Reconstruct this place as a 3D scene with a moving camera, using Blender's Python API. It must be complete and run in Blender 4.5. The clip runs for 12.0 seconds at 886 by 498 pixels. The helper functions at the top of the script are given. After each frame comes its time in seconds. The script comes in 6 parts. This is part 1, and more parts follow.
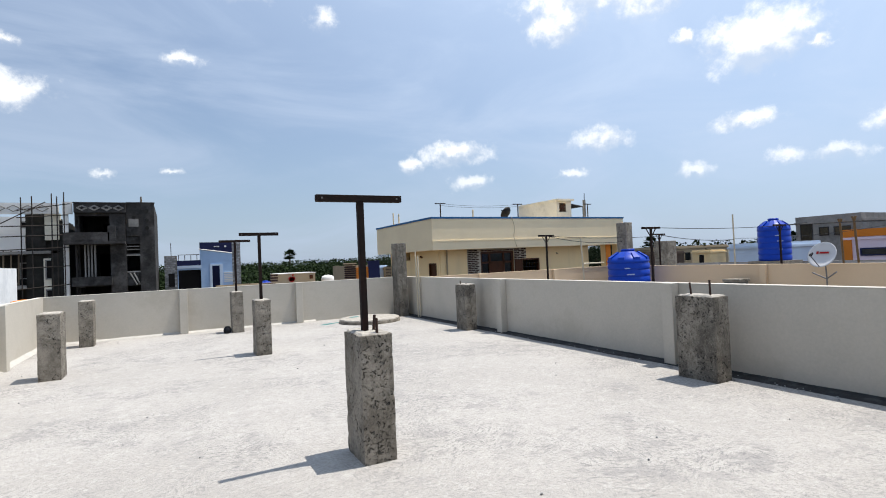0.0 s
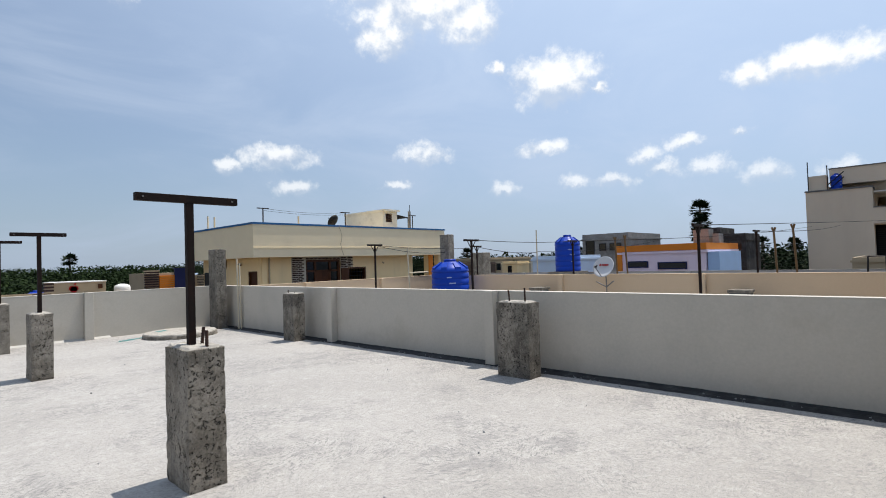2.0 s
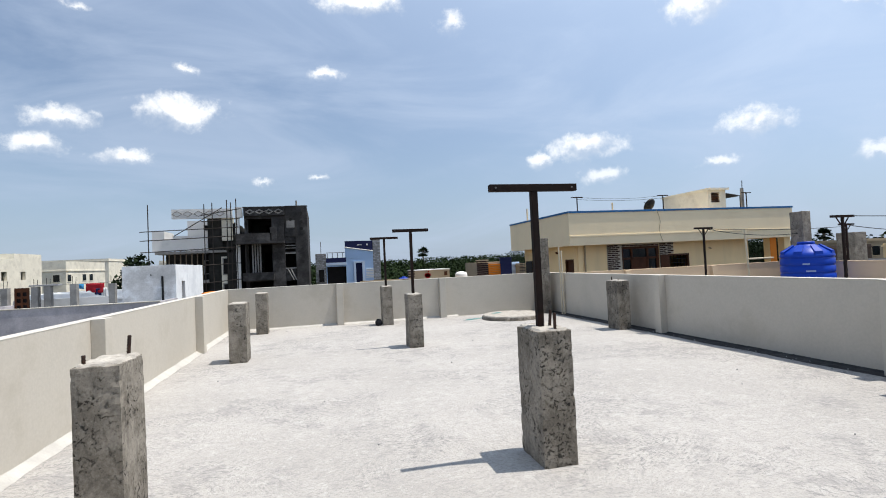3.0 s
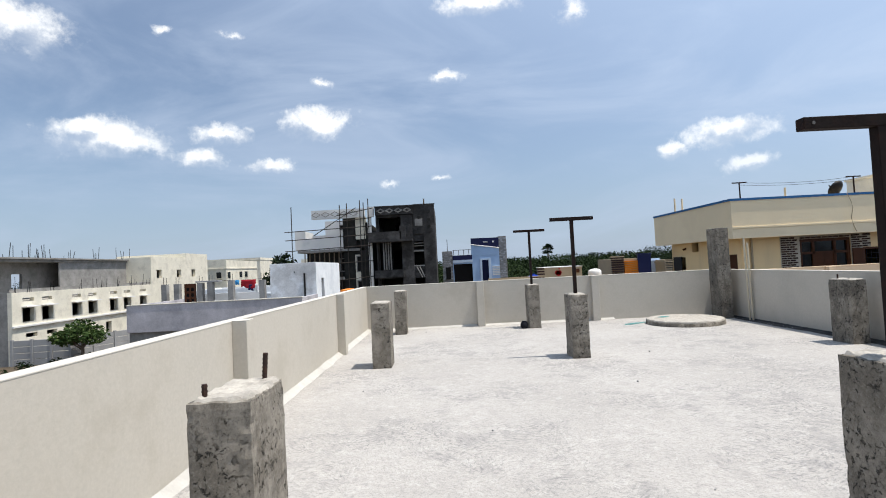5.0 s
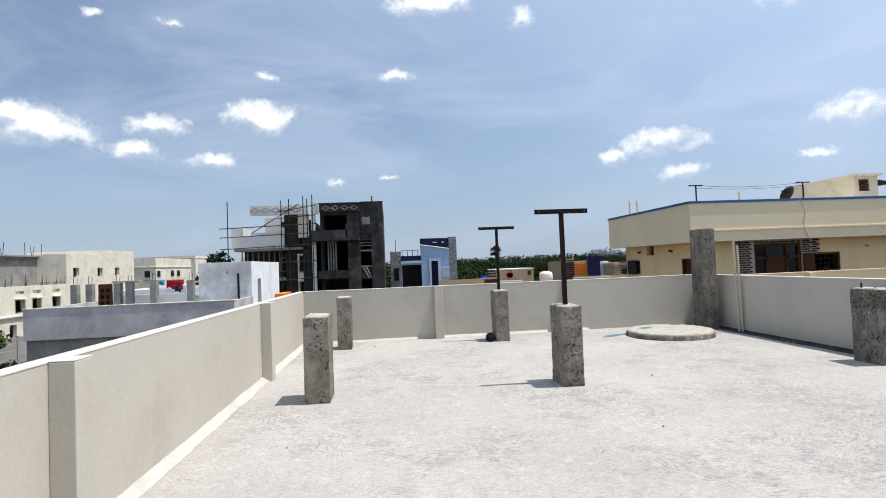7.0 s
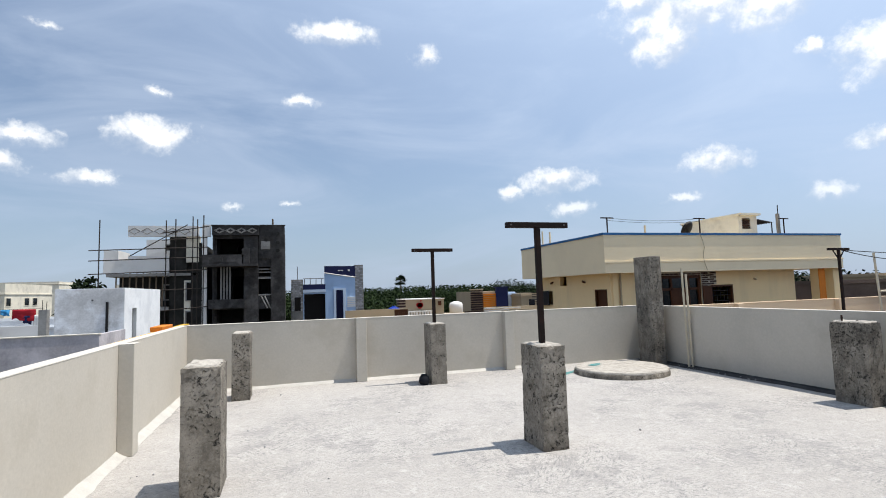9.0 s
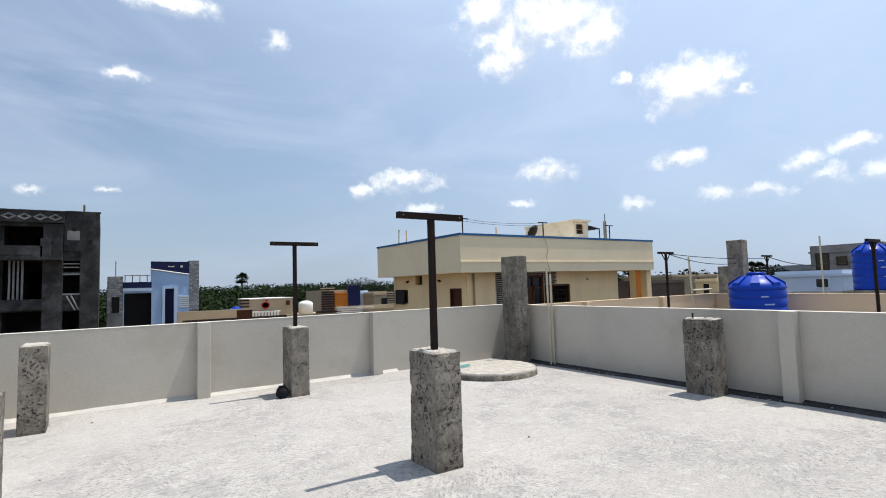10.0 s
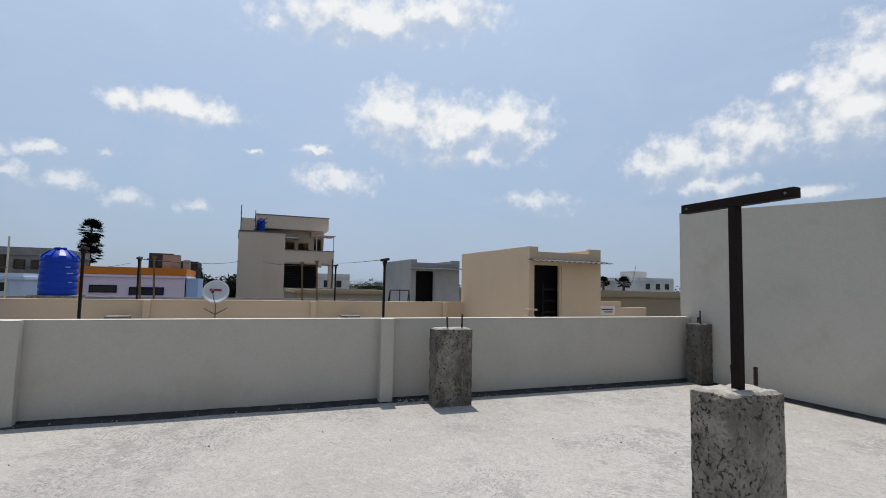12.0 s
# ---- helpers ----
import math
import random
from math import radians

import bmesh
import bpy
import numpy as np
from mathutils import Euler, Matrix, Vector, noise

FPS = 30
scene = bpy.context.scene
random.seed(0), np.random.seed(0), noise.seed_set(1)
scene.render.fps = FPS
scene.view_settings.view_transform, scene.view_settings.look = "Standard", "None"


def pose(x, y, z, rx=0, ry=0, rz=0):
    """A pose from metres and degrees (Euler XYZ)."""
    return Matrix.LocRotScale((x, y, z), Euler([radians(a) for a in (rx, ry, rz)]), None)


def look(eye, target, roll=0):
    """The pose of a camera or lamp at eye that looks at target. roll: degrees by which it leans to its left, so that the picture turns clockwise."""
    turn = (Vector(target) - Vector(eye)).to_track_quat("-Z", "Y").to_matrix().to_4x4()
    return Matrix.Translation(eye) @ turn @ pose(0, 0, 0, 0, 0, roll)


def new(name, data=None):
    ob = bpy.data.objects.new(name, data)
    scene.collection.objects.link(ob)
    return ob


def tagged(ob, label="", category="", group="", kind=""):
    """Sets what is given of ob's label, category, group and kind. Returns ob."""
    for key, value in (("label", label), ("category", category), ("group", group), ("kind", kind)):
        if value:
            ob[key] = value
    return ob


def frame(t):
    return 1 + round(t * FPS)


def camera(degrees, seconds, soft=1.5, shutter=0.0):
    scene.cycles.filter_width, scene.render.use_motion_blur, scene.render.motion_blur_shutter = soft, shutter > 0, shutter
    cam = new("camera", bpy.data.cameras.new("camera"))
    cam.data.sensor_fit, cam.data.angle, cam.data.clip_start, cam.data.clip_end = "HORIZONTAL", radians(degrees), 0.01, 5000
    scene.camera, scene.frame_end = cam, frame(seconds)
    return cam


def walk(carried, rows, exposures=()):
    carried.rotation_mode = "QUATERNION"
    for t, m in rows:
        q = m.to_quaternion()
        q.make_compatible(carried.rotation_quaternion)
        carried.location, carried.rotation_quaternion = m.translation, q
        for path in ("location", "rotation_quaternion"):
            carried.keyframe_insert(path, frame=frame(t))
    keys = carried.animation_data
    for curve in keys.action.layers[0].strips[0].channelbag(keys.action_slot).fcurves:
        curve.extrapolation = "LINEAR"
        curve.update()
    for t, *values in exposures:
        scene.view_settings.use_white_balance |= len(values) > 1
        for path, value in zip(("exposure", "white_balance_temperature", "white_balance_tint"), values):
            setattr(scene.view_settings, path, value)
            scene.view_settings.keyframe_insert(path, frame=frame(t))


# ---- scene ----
cam = camera(81.8, 12.0, soft=1.0)
PATH = [
    (0, (0.073, -0.201, 1.397), (1.01, 1.566, 1.438), -2.5),
    (0.5, (0.0, -0.188, 1.408), (1.519, 1.112, 1.452), -1.3),
    (1, (-0.021, -0.244, 1.391), (1.764, 0.656, 1.443), -1.2),
    (1.5, (-0.034, -0.24, 1.392), (1.731, 0.699, 1.445), -1.4),
    (1.8, (-0.054, -0.190, 1.397), (1.534, 1.025, 1.448), -1.6),
    (2, (-0.067, -0.157, 1.4), (1.406, 1.195, 1.45), -1.8),
    (2.5, (-0.137, -0.077, 1.397), (0.833, 1.672, 1.439), -2.1),
    (3, (-0.171, 0.075, 1.378), (0.3, 2.018, 1.43), -2.7),
    (3.5, (-0.179, 0.34, 1.395), (-0.043, 2.335, 1.435), -2.7),
    (5.5, (-0.587, 1.68, 1.358), (-0.586, 3.678, 1.428), -2.9),
    (6, (-0.594, 2.078, 1.367), (-0.511, 4.076, 1.428), -2.9),
    (6.5, (-0.603, 2.503, 1.396), (-0.438, 4.495, 1.448), -2.7),
    (8.5, (-0.773, 4.063, 1.37), (-0.364, 6.016, 1.51), -1.5),
    (9, (-0.83, 4.399, 1.373), (-0.249, 6.306, 1.536), -1.8),
    (9.5, (-0.838, 4.769, 1.402), (-0.042, 6.598, 1.548), -1.7),
    (10, (-0.859, 5.11, 1.389), (0.248, 6.77, 1.529), -1.7),
    (10.5, (-0.809, 5.37, 1.382), (0.668, 6.709, 1.543), -1.4),
    (10.8, (-0.745, 5.506, 1.399), (0.976, 6.512, 1.564), -0.7),
    (11, (-0.702, 5.597, 1.41), (1.113, 6.419, 1.583), -0.3),
    (11.3, (-0.682, 5.694, 1.405), (1.281, 6.040, 1.565), 0.4),
    (11.5, (-0.668, 5.758, 1.401), (1.324, 5.829, 1.565), 0.8),
    (11.8, (-0.621, 5.788, 1.402), (1.314, 5.302, 1.544), 1.0),
    (12, (-0.59, 5.808, 1.402), (1.26, 5.062, 1.544), 1.2),
]
EXPOSURE = [(0, 0.27), (0.5, 0.17), (1, 0.07), (1.5, 0.06), (2, 0.09), (2.5, 0.21), (3, 0.25), (8.5, 0.25), (9.5, 0.23), (10, 0.23), (10.5, 0.19), (11, -0.05), (11.5, -0.16), (12, -0.2)]
walk(cam, [(t, look(eye, target, roll)) for t, eye, target, roll in PATH], EXPOSURE)

# ---- sky, sun ----
SUN_EL, SUN_AZ = 69.9, 98.0
world = bpy.data.worlds.new("sky")
scene.world = world
world.use_nodes = True
wn, wl = world.node_tree.nodes, world.node_tree.links
wn.clear()


def wnode(kind, **values):
    k = wn.new(kind)
    for key, value in values.items():
        if key in ("operation", "data_type", "blend_type", "interpolation_type", "vector_type"):
            if key == "operation":
                k.operation = value
            elif key == "data_type":
                k.data_type = value
            elif key == "blend_type":
                k.blend_type = value
            elif key == "interpolation_type":
                k.interpolation_type = value
            else:
                k.vector_type = value
        else:
            k.inputs[key.replace("_", " ")].default_value = value
    return k


sky = wn.new("ShaderNodeTexSky")
sky.sky_type, sky.sun_disc = "NISHITA", False
sky.sun_elevation, sky.sun_rotation = radians(SUN_EL), radians(SUN_AZ)
sky.air_density, sky.dust_density, sky.ozone_density = 1.0, 0.6, 1.6

# cumulus banks: bearing, height, half width and half height in degrees, and how ragged and thin each cloud is
CLOUDS_NORTH = [
    (-32.5, 13.4, 4.5, 1.9, 0.12), (-34.5, 14.1, 1.8, 1.0, 0.00), (-22.8, 14.5, 2.6, 1.0, 0.12), (-25.1, 12.1, 1.9, 1.0, 0.12), (-18.1, 11.4, 2.1, 0.7, 0.00),
    (-13.2, 16.0, 3.2, 1.5, 0.00), (-12.6, 20.0, 1.3, 0.7, 0.28), (-21.4, 24.0, 2.0, 0.7, 0.43), (-28.0, 23.6, 1.2, 0.7, 0.43), (1.3, 20.5, 2.7, 0.9, 0.38),
    (5.6, 27.3, 3.6, 1.1, 0.00), (15.7, 25.2, 2.1, 1.7, 0.38), (-5.4, 9.4, 1.2, 0.5, 0.28),
    (0.3, 9.8, 1.4, 0.5, 0.28), (-39.5, 21.9, 3.4, 1.8, 0.10),
]
CLOUDS_MIDDLE = [
    (29.7, 11.6, 3.6, 1.2, 0.0), (24.9, 10.5, 1.1, 0.8, 0.05), (31.3, 8.4, 2.3, 0.9, 0.1), (45.5, 26.9, 6.6, 2.4, 0.0), (41.9, 23.9, 2.8, 1.8, 0.0),
    (39.4, 28.5, 2.3, 1.6, 0.0), (51.0, 25.4, 3.0, 2.2, 0.0), (60.6, 18.9, 4.1, 2.3, 0.0), (54.1, 20.5, 0.9, 0.8, 0.1), (65.2, 17.5, 0.9, 0.6, 0.12),
    (45.8, 12.0, 2.7, 1.2, 0.0), (59.0, 11.9, 2.9, 0.8, 0.0), (42.4, 8.6, 1.9, 0.6, 0.2), (54.4, 7.6, 1.7, 0.8, 0.12), (62.3, 8.3, 1.6, 0.9, 0.12), (66.4, 7.9, 2.3, 0.8, 0.12),
    (69.5, 10.4, 1.4, 1.0, 0.08), (71.1, 9.0, 1.8, 0.9, 0.08),
]
CLOUDS_EAST = [
    (73.1, 11.3, 1.9, 0.7, 0.1), (75.2, 8.6, 2.4, 1.1, 0.1), (78.1, 11.5, 1.1, 0.5, 0.18), (79.9, 7.5, 2.6, 1.2, 0.22), (85.7, 7.4, 2.2, 1.0, 0.24),
    (84.0, 16.9, 5.0, 1.4, 0.0), (79.6, 16.7, 1.8, 1.3, 0.0), (91.2, 13.6, 1.2, 0.4, 0.15), (97.7, 14.2, 2.0, 0.6, 0.12), (99.6, 11.0, 4.9, 1.8, 0.15),
    (106.2, 18.2, 4.0, 3.2, 0.0), (112.5, 17.4, 6.4, 2.9, 0.0), (119.2, 17.4, 4.3, 2.9, 0.0), (114.0, 14.4, 9.0, 1.7, 0.22), (102.1, 27.6, 8.8, 2.2, 0.0), (111.1, 28.5, 6.2, 1.8, 0.0),
]
CLOUDS_SOUTH = [
    (146.4, 19.0, 1.3, 1.1, 0.1), (136.8, 13.1, 4.4, 2.2, 0.0), (143.8, 14.8, 4.6, 2.4, 0.0), (150.8, 16.2, 4.0, 3.8, 0.0), (154.0, 19.5, 3.5, 3.0, 0.0), (160.0, 18.0, 9.0, 6.0, 0.0),
    (139.9, 10.4, 6.0, 1.5, 0.25), (122.3, 9.3, 5.1, 1.5, 0.3), (148.1, 9.2, 2.6, 1.0, 0.25), (-70.0, 15.0, 9.0, 3.0, 0.0), (-105.0, 12.0, 9.0, 3.0, 0.0), (-140.0, 20.0, 10.0, 4.0, 0.0), (-170.0, 14.0, 9.0, 4.0, 0.0),
]
way = wn.new("ShaderNodeTexCoord").outputs["Generated"]
warp_noise = wnode("ShaderNodeTexNoise", Scale=26.0, Detail=7.0, Roughness=0.62)
wl.new(way, warp_noise.inputs["Vector"])
centred = wnode("ShaderNodeVectorMath", operation="SUBTRACT")
wl.new(warp_noise.outputs["Color"], centred.inputs[0])
centred.inputs[1].default_value = (0.5, 0.5, 0.5)
warped = wnode("ShaderNodeVectorMath", operation="MULTIPLY_ADD")
wl.new(centred.outputs[0], warped.inputs[0])
warped.inputs[1].default_value = (0.042, 0.042, 0.042)
wl.new(way, warped.inputs[2])


def cloud_field(drop):
    """Distance from the clouds' middles in their own half sizes, each middle let down by a part of its height."""
    near = None
    for az, el, hw, hh, thin in CLOUDS_NORTH + CLOUDS_MIDDLE + CLOUDS_EAST + CLOUDS_SOUTH:
        a, e = radians(az), radians(el - drop * hh)
        mp = wn.new("ShaderNodeMapping")
        mp.vector_type = "TEXTURE"
        mp.inputs["Location"].default_value = (math.sin(a) * math.cos(e), math.cos(a) * math.cos(e), math.sin(e))
        mp.inputs["Rotation"].default_value = (e, 0, -a)
        mp.inputs["Scale"].default_value = (radians(hw) * 1.40, 0.5, radians(hh) * 1.42)
        if near is None:
            wl.new(warped.outputs[0], mp.inputs["Vector"])
        else:
            # a hair of the running distance keeps the clouds in one chain
            link = wnode("ShaderNodeVectorMath", operation="MULTIPLY_ADD")
            wl.new(near, link.inputs[0])
            link.inputs[1].default_value = (1e-6, 1e-6, 1e-6)
            wl.new(warped.outputs[0], link.inputs[2])
            wl.new(link.outputs[0], mp.inputs["Vector"])
        ln = wnode("ShaderNodeVectorMath", operation="LENGTH")
        wl.new(mp.outputs[0], ln.inputs[0])
        one = wnode("ShaderNodeMath", operation="ADD")
        wl.new(ln.outputs["Value"], one.inputs[0])
        one.inputs[1].default_value = thin
        if near is None:
            near = one.outputs[0]
        else:
            mn = wnode("ShaderNodeMath", operation="SMOOTH_MIN")
            wl.new(near, mn.inputs[0])
            wl.new(one.outputs[0], mn.inputs[1])
            mn.inputs[2].default_value = 0.15
            near = mn.outputs[0]
    return near


field, field_low = cloud_field(0.0), cloud_field(0.6)
puff = wnode("ShaderNodeTexNoise", Scale=34.0, Detail=8.0, Roughness=0.64)
wl.new(way, puff.inputs["Vector"])
edge = wnode("ShaderNodeMath", operation="MULTIPLY_ADD")
wl.new(puff.outputs["Fac"], edge.inputs[0])
edge.inputs[1].default_value = 1.35
wl.new(field, edge.inputs[2])
dense = wnode("ShaderNodeMapRange", interpolation_type="SMOOTHSTEP")
dense.inputs["To Max"].default_value = 0.95
dense.inputs["From Min"].default_value, dense.inputs["From Max"].default_value = 1.70, 0.98
wl.new(edge.outputs[0], dense.inputs["Value"])
# thin high veil, drawn out along one bearing
veil_map = wn.new("ShaderNodeMapping")
veil_map.inputs["Rotation"].default_value = (0, 0, radians(35))
veil_map.inputs["Scale"].default_value = (1.2, 3.0, 5.5)
wl.new(way, veil_map.inputs["Vector"])
veil = wnode("ShaderNodeTexNoise", Scale=1.6, Detail=7.0, Roughness=0.58, Distortion=0.6)
wl.new(veil_map.outputs[0], veil.inputs["Vector"])
veil_amount = wnode("ShaderNodeMapRange", interpolation_type="SMOOTHSTEP")
for key, value in (("From Min", 0.36), ("From Max", 0.78), ("To Min", 0.14), ("To Max", 0.72)):
    veil_amount.inputs[key].default_value = value
wl.new(veil.outputs["Fac"], veil_amount.inputs["Value"])
# pale haze towards the horizon
split = wn.new("ShaderNodeSeparateXYZ")
wl.new(way, split.inputs[0])
haze = wnode("ShaderNodeMapRange", interpolation_type="SMOOTHSTEP")
for key, value in (("From Min", 0.30), ("From Max", -0.01), ("To Min", 0.0), ("To Max", 0.75)):
    haze.inputs[key].default_value = value
wl.new(split.outputs["Z"], haze.inputs["Value"])


def over(base, colour, amount):
    mx = wn.new("ShaderNodeMix")
    mx.data_type = "RGBA"
    wl.new(amount, mx.inputs["Factor"])
    wl.new(base, mx.inputs[6])
    mx.inputs[7].default_value = (*colour, 1)
    return mx


SKY = 0.098
hazed = over(sky.outputs[0], (2.9, 3.85, 5.3), haze.outputs[0])
veiled = over(hazed.outputs[2], (4.5, 5.4, 6.9), veil_amount.outputs[0])
# bright veil round the sun
towards = wnode("ShaderNodeVectorMath", operation="DOT_PRODUCT")
wl.new(way, towards.inputs[0])
towards.inputs[1].default_value = Vector((0.360, -0.060, 1.0)).normalized()
glare = wnode("ShaderNodeMapRange", interpolation_type="SMOOTHSTEP")
for key, value in (("From Min", 0.05), ("From Max", 0.95), ("To Min", 0.0), ("To Max", 0.95)):
    glare.inputs[key].default_value = value
wl.new(towards.outputs["Value"], glare.inputs["Value"])
veiled = over(veiled.outputs[2], (6.1, 7.6, 10.0), glare.outputs[0])
# billows: lit from above, greyer underneath
billow = []
for lift in ((0.0, 0.0, 0.0), (0.005, -0.001, 0.024)):
    k = wnode("ShaderNodeTexNoise", Scale=17.0, Detail=5.0, Roughness=0.55)
    shift = wnode("ShaderNodeVectorMath", operation="ADD")
    shift.inputs[1].default_value = lift
    wl.new(way, shift.inputs[0])
    wl.new(shift.outputs[0], k.inputs["Vector"])
    billow.append(k.outputs["Fac"])
relief = wnode("ShaderNodeMath", operation="SUBTRACT")
wl.new(billow[0], relief.inputs[1])
wl.new(billow[1], relief.inputs[0])
height = wnode("ShaderNodeMath", operation="SUBTRACT")
wl.new(field_low, height.inputs[0])
wl.new(field, height.inputs[1])
core = wnode("ShaderNodeMath", operation="MULTIPLY_ADD")
wl.new(relief.outputs[0], core.inputs[0])
core.inputs[1].default_value = 2.2
wl.new(height.outputs[0], core.inputs[2])
cloud_tone = wnode("ShaderNodeMapRange", interpolation_type="SMOOTHSTEP")
for key, value in (("From Min", -0.5), ("From Max", 0.4), ("To Min", 0.0), ("To Max", 1.0)):
    cloud_tone.inputs[key].default_value = value
wl.new(core.outputs[0], cloud_tone.inputs["Value"])
# the undersides thin out into the haze
body = wnode("ShaderNodeMapRange")
for key, value in (("To Min", 0.42), ("To Max", 1.0)):
    body.inputs[key].default_value = value
wl.new(cloud_tone.outputs[0], body.inputs["Value"])
cloud_colour = wn.new("ShaderNodeMix")
cloud_colour.data_type = "RGBA"
wl.new(cloud_tone.outputs[0], cloud_colour.inputs["Factor"])
cloud_colour.inputs[6].default_value = (6.2, 6.8, 7.7, 1)
cloud_colour.inputs[7].default_value = (10.5, 10.6, 10.6, 1)
# low clouds fade into the haze
fade = wnode("ShaderNodeMapRange", interpolation_type="SMOOTHSTEP")
for key, value in (("From Min", 0.07), ("From Max", 0.30), ("To Min", 0.55), ("To Max", 1.0)):
    fade.inputs[key].default_value = value
wl.new(split.outputs["Z"], fade.inputs["Value"])
faded = wnode("ShaderNodeMath", operation="MULTIPLY")
wl.new(dense.outputs[0], faded.inputs[0])
wl.new(fade.outputs[0], faded.inputs[1])
shaped = wnode("ShaderNodeMath", operation="MULTIPLY")
wl.new(faded.outputs[0], shaped.inputs[0])
wl.new(body.outputs[0], shaped.inputs[1])
clouded = wn.new("ShaderNodeMix")
clouded.data_type = "RGBA"
wl.new(shaped.outputs[0], clouded.inputs["Factor"])
wl.new(veiled.outputs[2], clouded.inputs[6])
wl.new(cloud_colour.outputs[2], clouded.inputs[7])
back = wn.new("ShaderNodeBackground")
back.inputs["Strength"].default_value = SKY
wout = wn.new("ShaderNodeOutputWorld")
wl.new(clouded.outputs[2], back.inputs[0])
wl.new(back.outputs[0], wout.inputs[0])
sun = new("sun", bpy.data.lights.new("sun", "SUN"))
sun.data.energy, sun.data.angle, sun.data.color = 5.0, radians(0.53), (1.0, 0.945, 0.865)
sun_way = Vector((0.360, -0.060, 1.0)).normalized()
sun.matrix_world = look(tuple(sun_way * 50), (0, 0, 0))

# ---- building helpers ----
def box_bm(*boxes, bevel=0.0):
    """One bmesh of boxes (x0, x1, y0, y1, z0, z1)."""
    bm = bmesh.new()
    for x0, x1, y0, y1, z0, z1 in boxes:
        v = [bm.verts.new((x, y, z)) for z in (z0, z1) for x, y in ((x0, y0), (x1, y0), (x1, y1), (x0, y1))]
        for f in ((3, 2, 1, 0), (4, 5, 6, 7), (0, 1, 5, 4), (1, 2, 6, 5), (2, 3, 7, 6), (3, 0, 4, 7)):
            bm.faces.new([v[i] for i in f])
    if len(boxes) > 1 and not bevel:
        bmesh.ops.remove_doubles(bm, verts=list(bm.verts), dist=1e-4)
    if bevel:
        bmesh.ops.bevel(bm, geom=list(bm.edges), offset=bevel, segments=2, affect="EDGES", profile=0.5)
    return bm


def mesh_of(bm, name, material, smooth=False):
    me = bpy.data.meshes.new(name)
    bm.normal_update()
    bm.to_mesh(me)
    bm.free()
    me.materials.append(material)
    if smooth:
        for p in me.polygons:
            p.use_smooth = True
    return me


ORIGIN = {}


def part(name, bm, material, parent=None, label="", smooth=False, local=False):
    """Links a bmesh, built in world places unless local, as one mesh under a thing or a part."""
    if parent is not None and not local:
        bm.transform(Matrix.Translation(-Vector(ORIGIN[parent.name])))
    ob = new(name, mesh_of(bm, name, material, smooth))
    ORIGIN[ob.name] = (0, 0, 0)
    if parent is not None:
        ob.parent = parent
        ORIGIN[ob.name] = ORIGIN[parent.name]
    return tagged(ob, label)


def thing(name, label, category, x=0, y=0, z=0, group="", kind="", turn=0):
    ob = new(name)
    ob.matrix_basis = pose(x, y, z, 0, 0, turn)
    ob.empty_display_size = 0.2
    ORIGIN[ob.name] = (x, y, z)
    return tagged(ob, label, category, group, kind)


def parts(name, boxes, material, parent, label=""):
    """Alike pieces, each a part of its own."""
    for b in boxes:
        part(name, box_bm(b), material, parent, label)


def tube(points, r, n=6):
    """One bent round bar through all the points."""
    bm = bmesh.new()
    rings = []
    pts = [Vector(p) for p in points]
    for i, p in enumerate(pts):
        d = (pts[min(i + 1, len(pts) - 1)] - pts[max(i - 1, 0)]).normalized()
        q = d.to_track_quat("Z", "Y")
        rings.append([bm.verts.new(p + q @ Vector((r * math.cos(2 * math.pi * k / n), r * math.sin(2 * math.pi * k / n), 0))) for k in range(n)])
    for a, b in zip(rings, rings[1:]):
        for k in range(n):
            j = (k + 1) % n
            bm.faces.new((a[k], a[j], b[j], b[k]))
    bm.faces.new(rings[0][::-1])
    bm.faces.new(rings[-1])
    return bm


def panel(axis, c0, c1, u0, u1, z0, z1, holes=()):
    """Boxes of an upright slab with openings (u0, u1, z0, z1) through it."""
    us = sorted({u0, u1, *[min(max(h[i], u0), u1) for h in holes for i in (0, 1)]})
    zs = sorted({z0, z1, *[min(max(h[i], z0), z1) for h in holes for i in (2, 3)]})
    out = []
    for a, b in zip(us, us[1:]):
        run = None
        for p, q in zip(zs, zs[1:]):
            solid = not any(h[0] < (a + b) / 2 < h[1] and h[2] < (p + q) / 2 < h[3] for h in holes)
            if solid and run:
                run[1] = q
            elif solid:
                run = [p, q]
            if run and (not solid or q == zs[-1]):
                out.append((c0, c1, a, b, *run) if axis == "x" else (a, b, c0, c1, *run))
                run = None
    return out


def shell(x0, x1, y0, y1, z0, z1, th=0.15, west=(), east=(), south=(), north=()):
    """Boxes of four walls with openings."""
    return (panel("x", x0, x0 + th, y0, y1, z0, z1, west) + panel("x", x1 - th, x1, y0, y1, z0, z1, east)
            + panel("y", y0, y0 + th, x0 + th, x1 - th, z0, z1, south) + panel("y", y1 - th, y1, x0 + th, x1 - th, z0, z1, north))


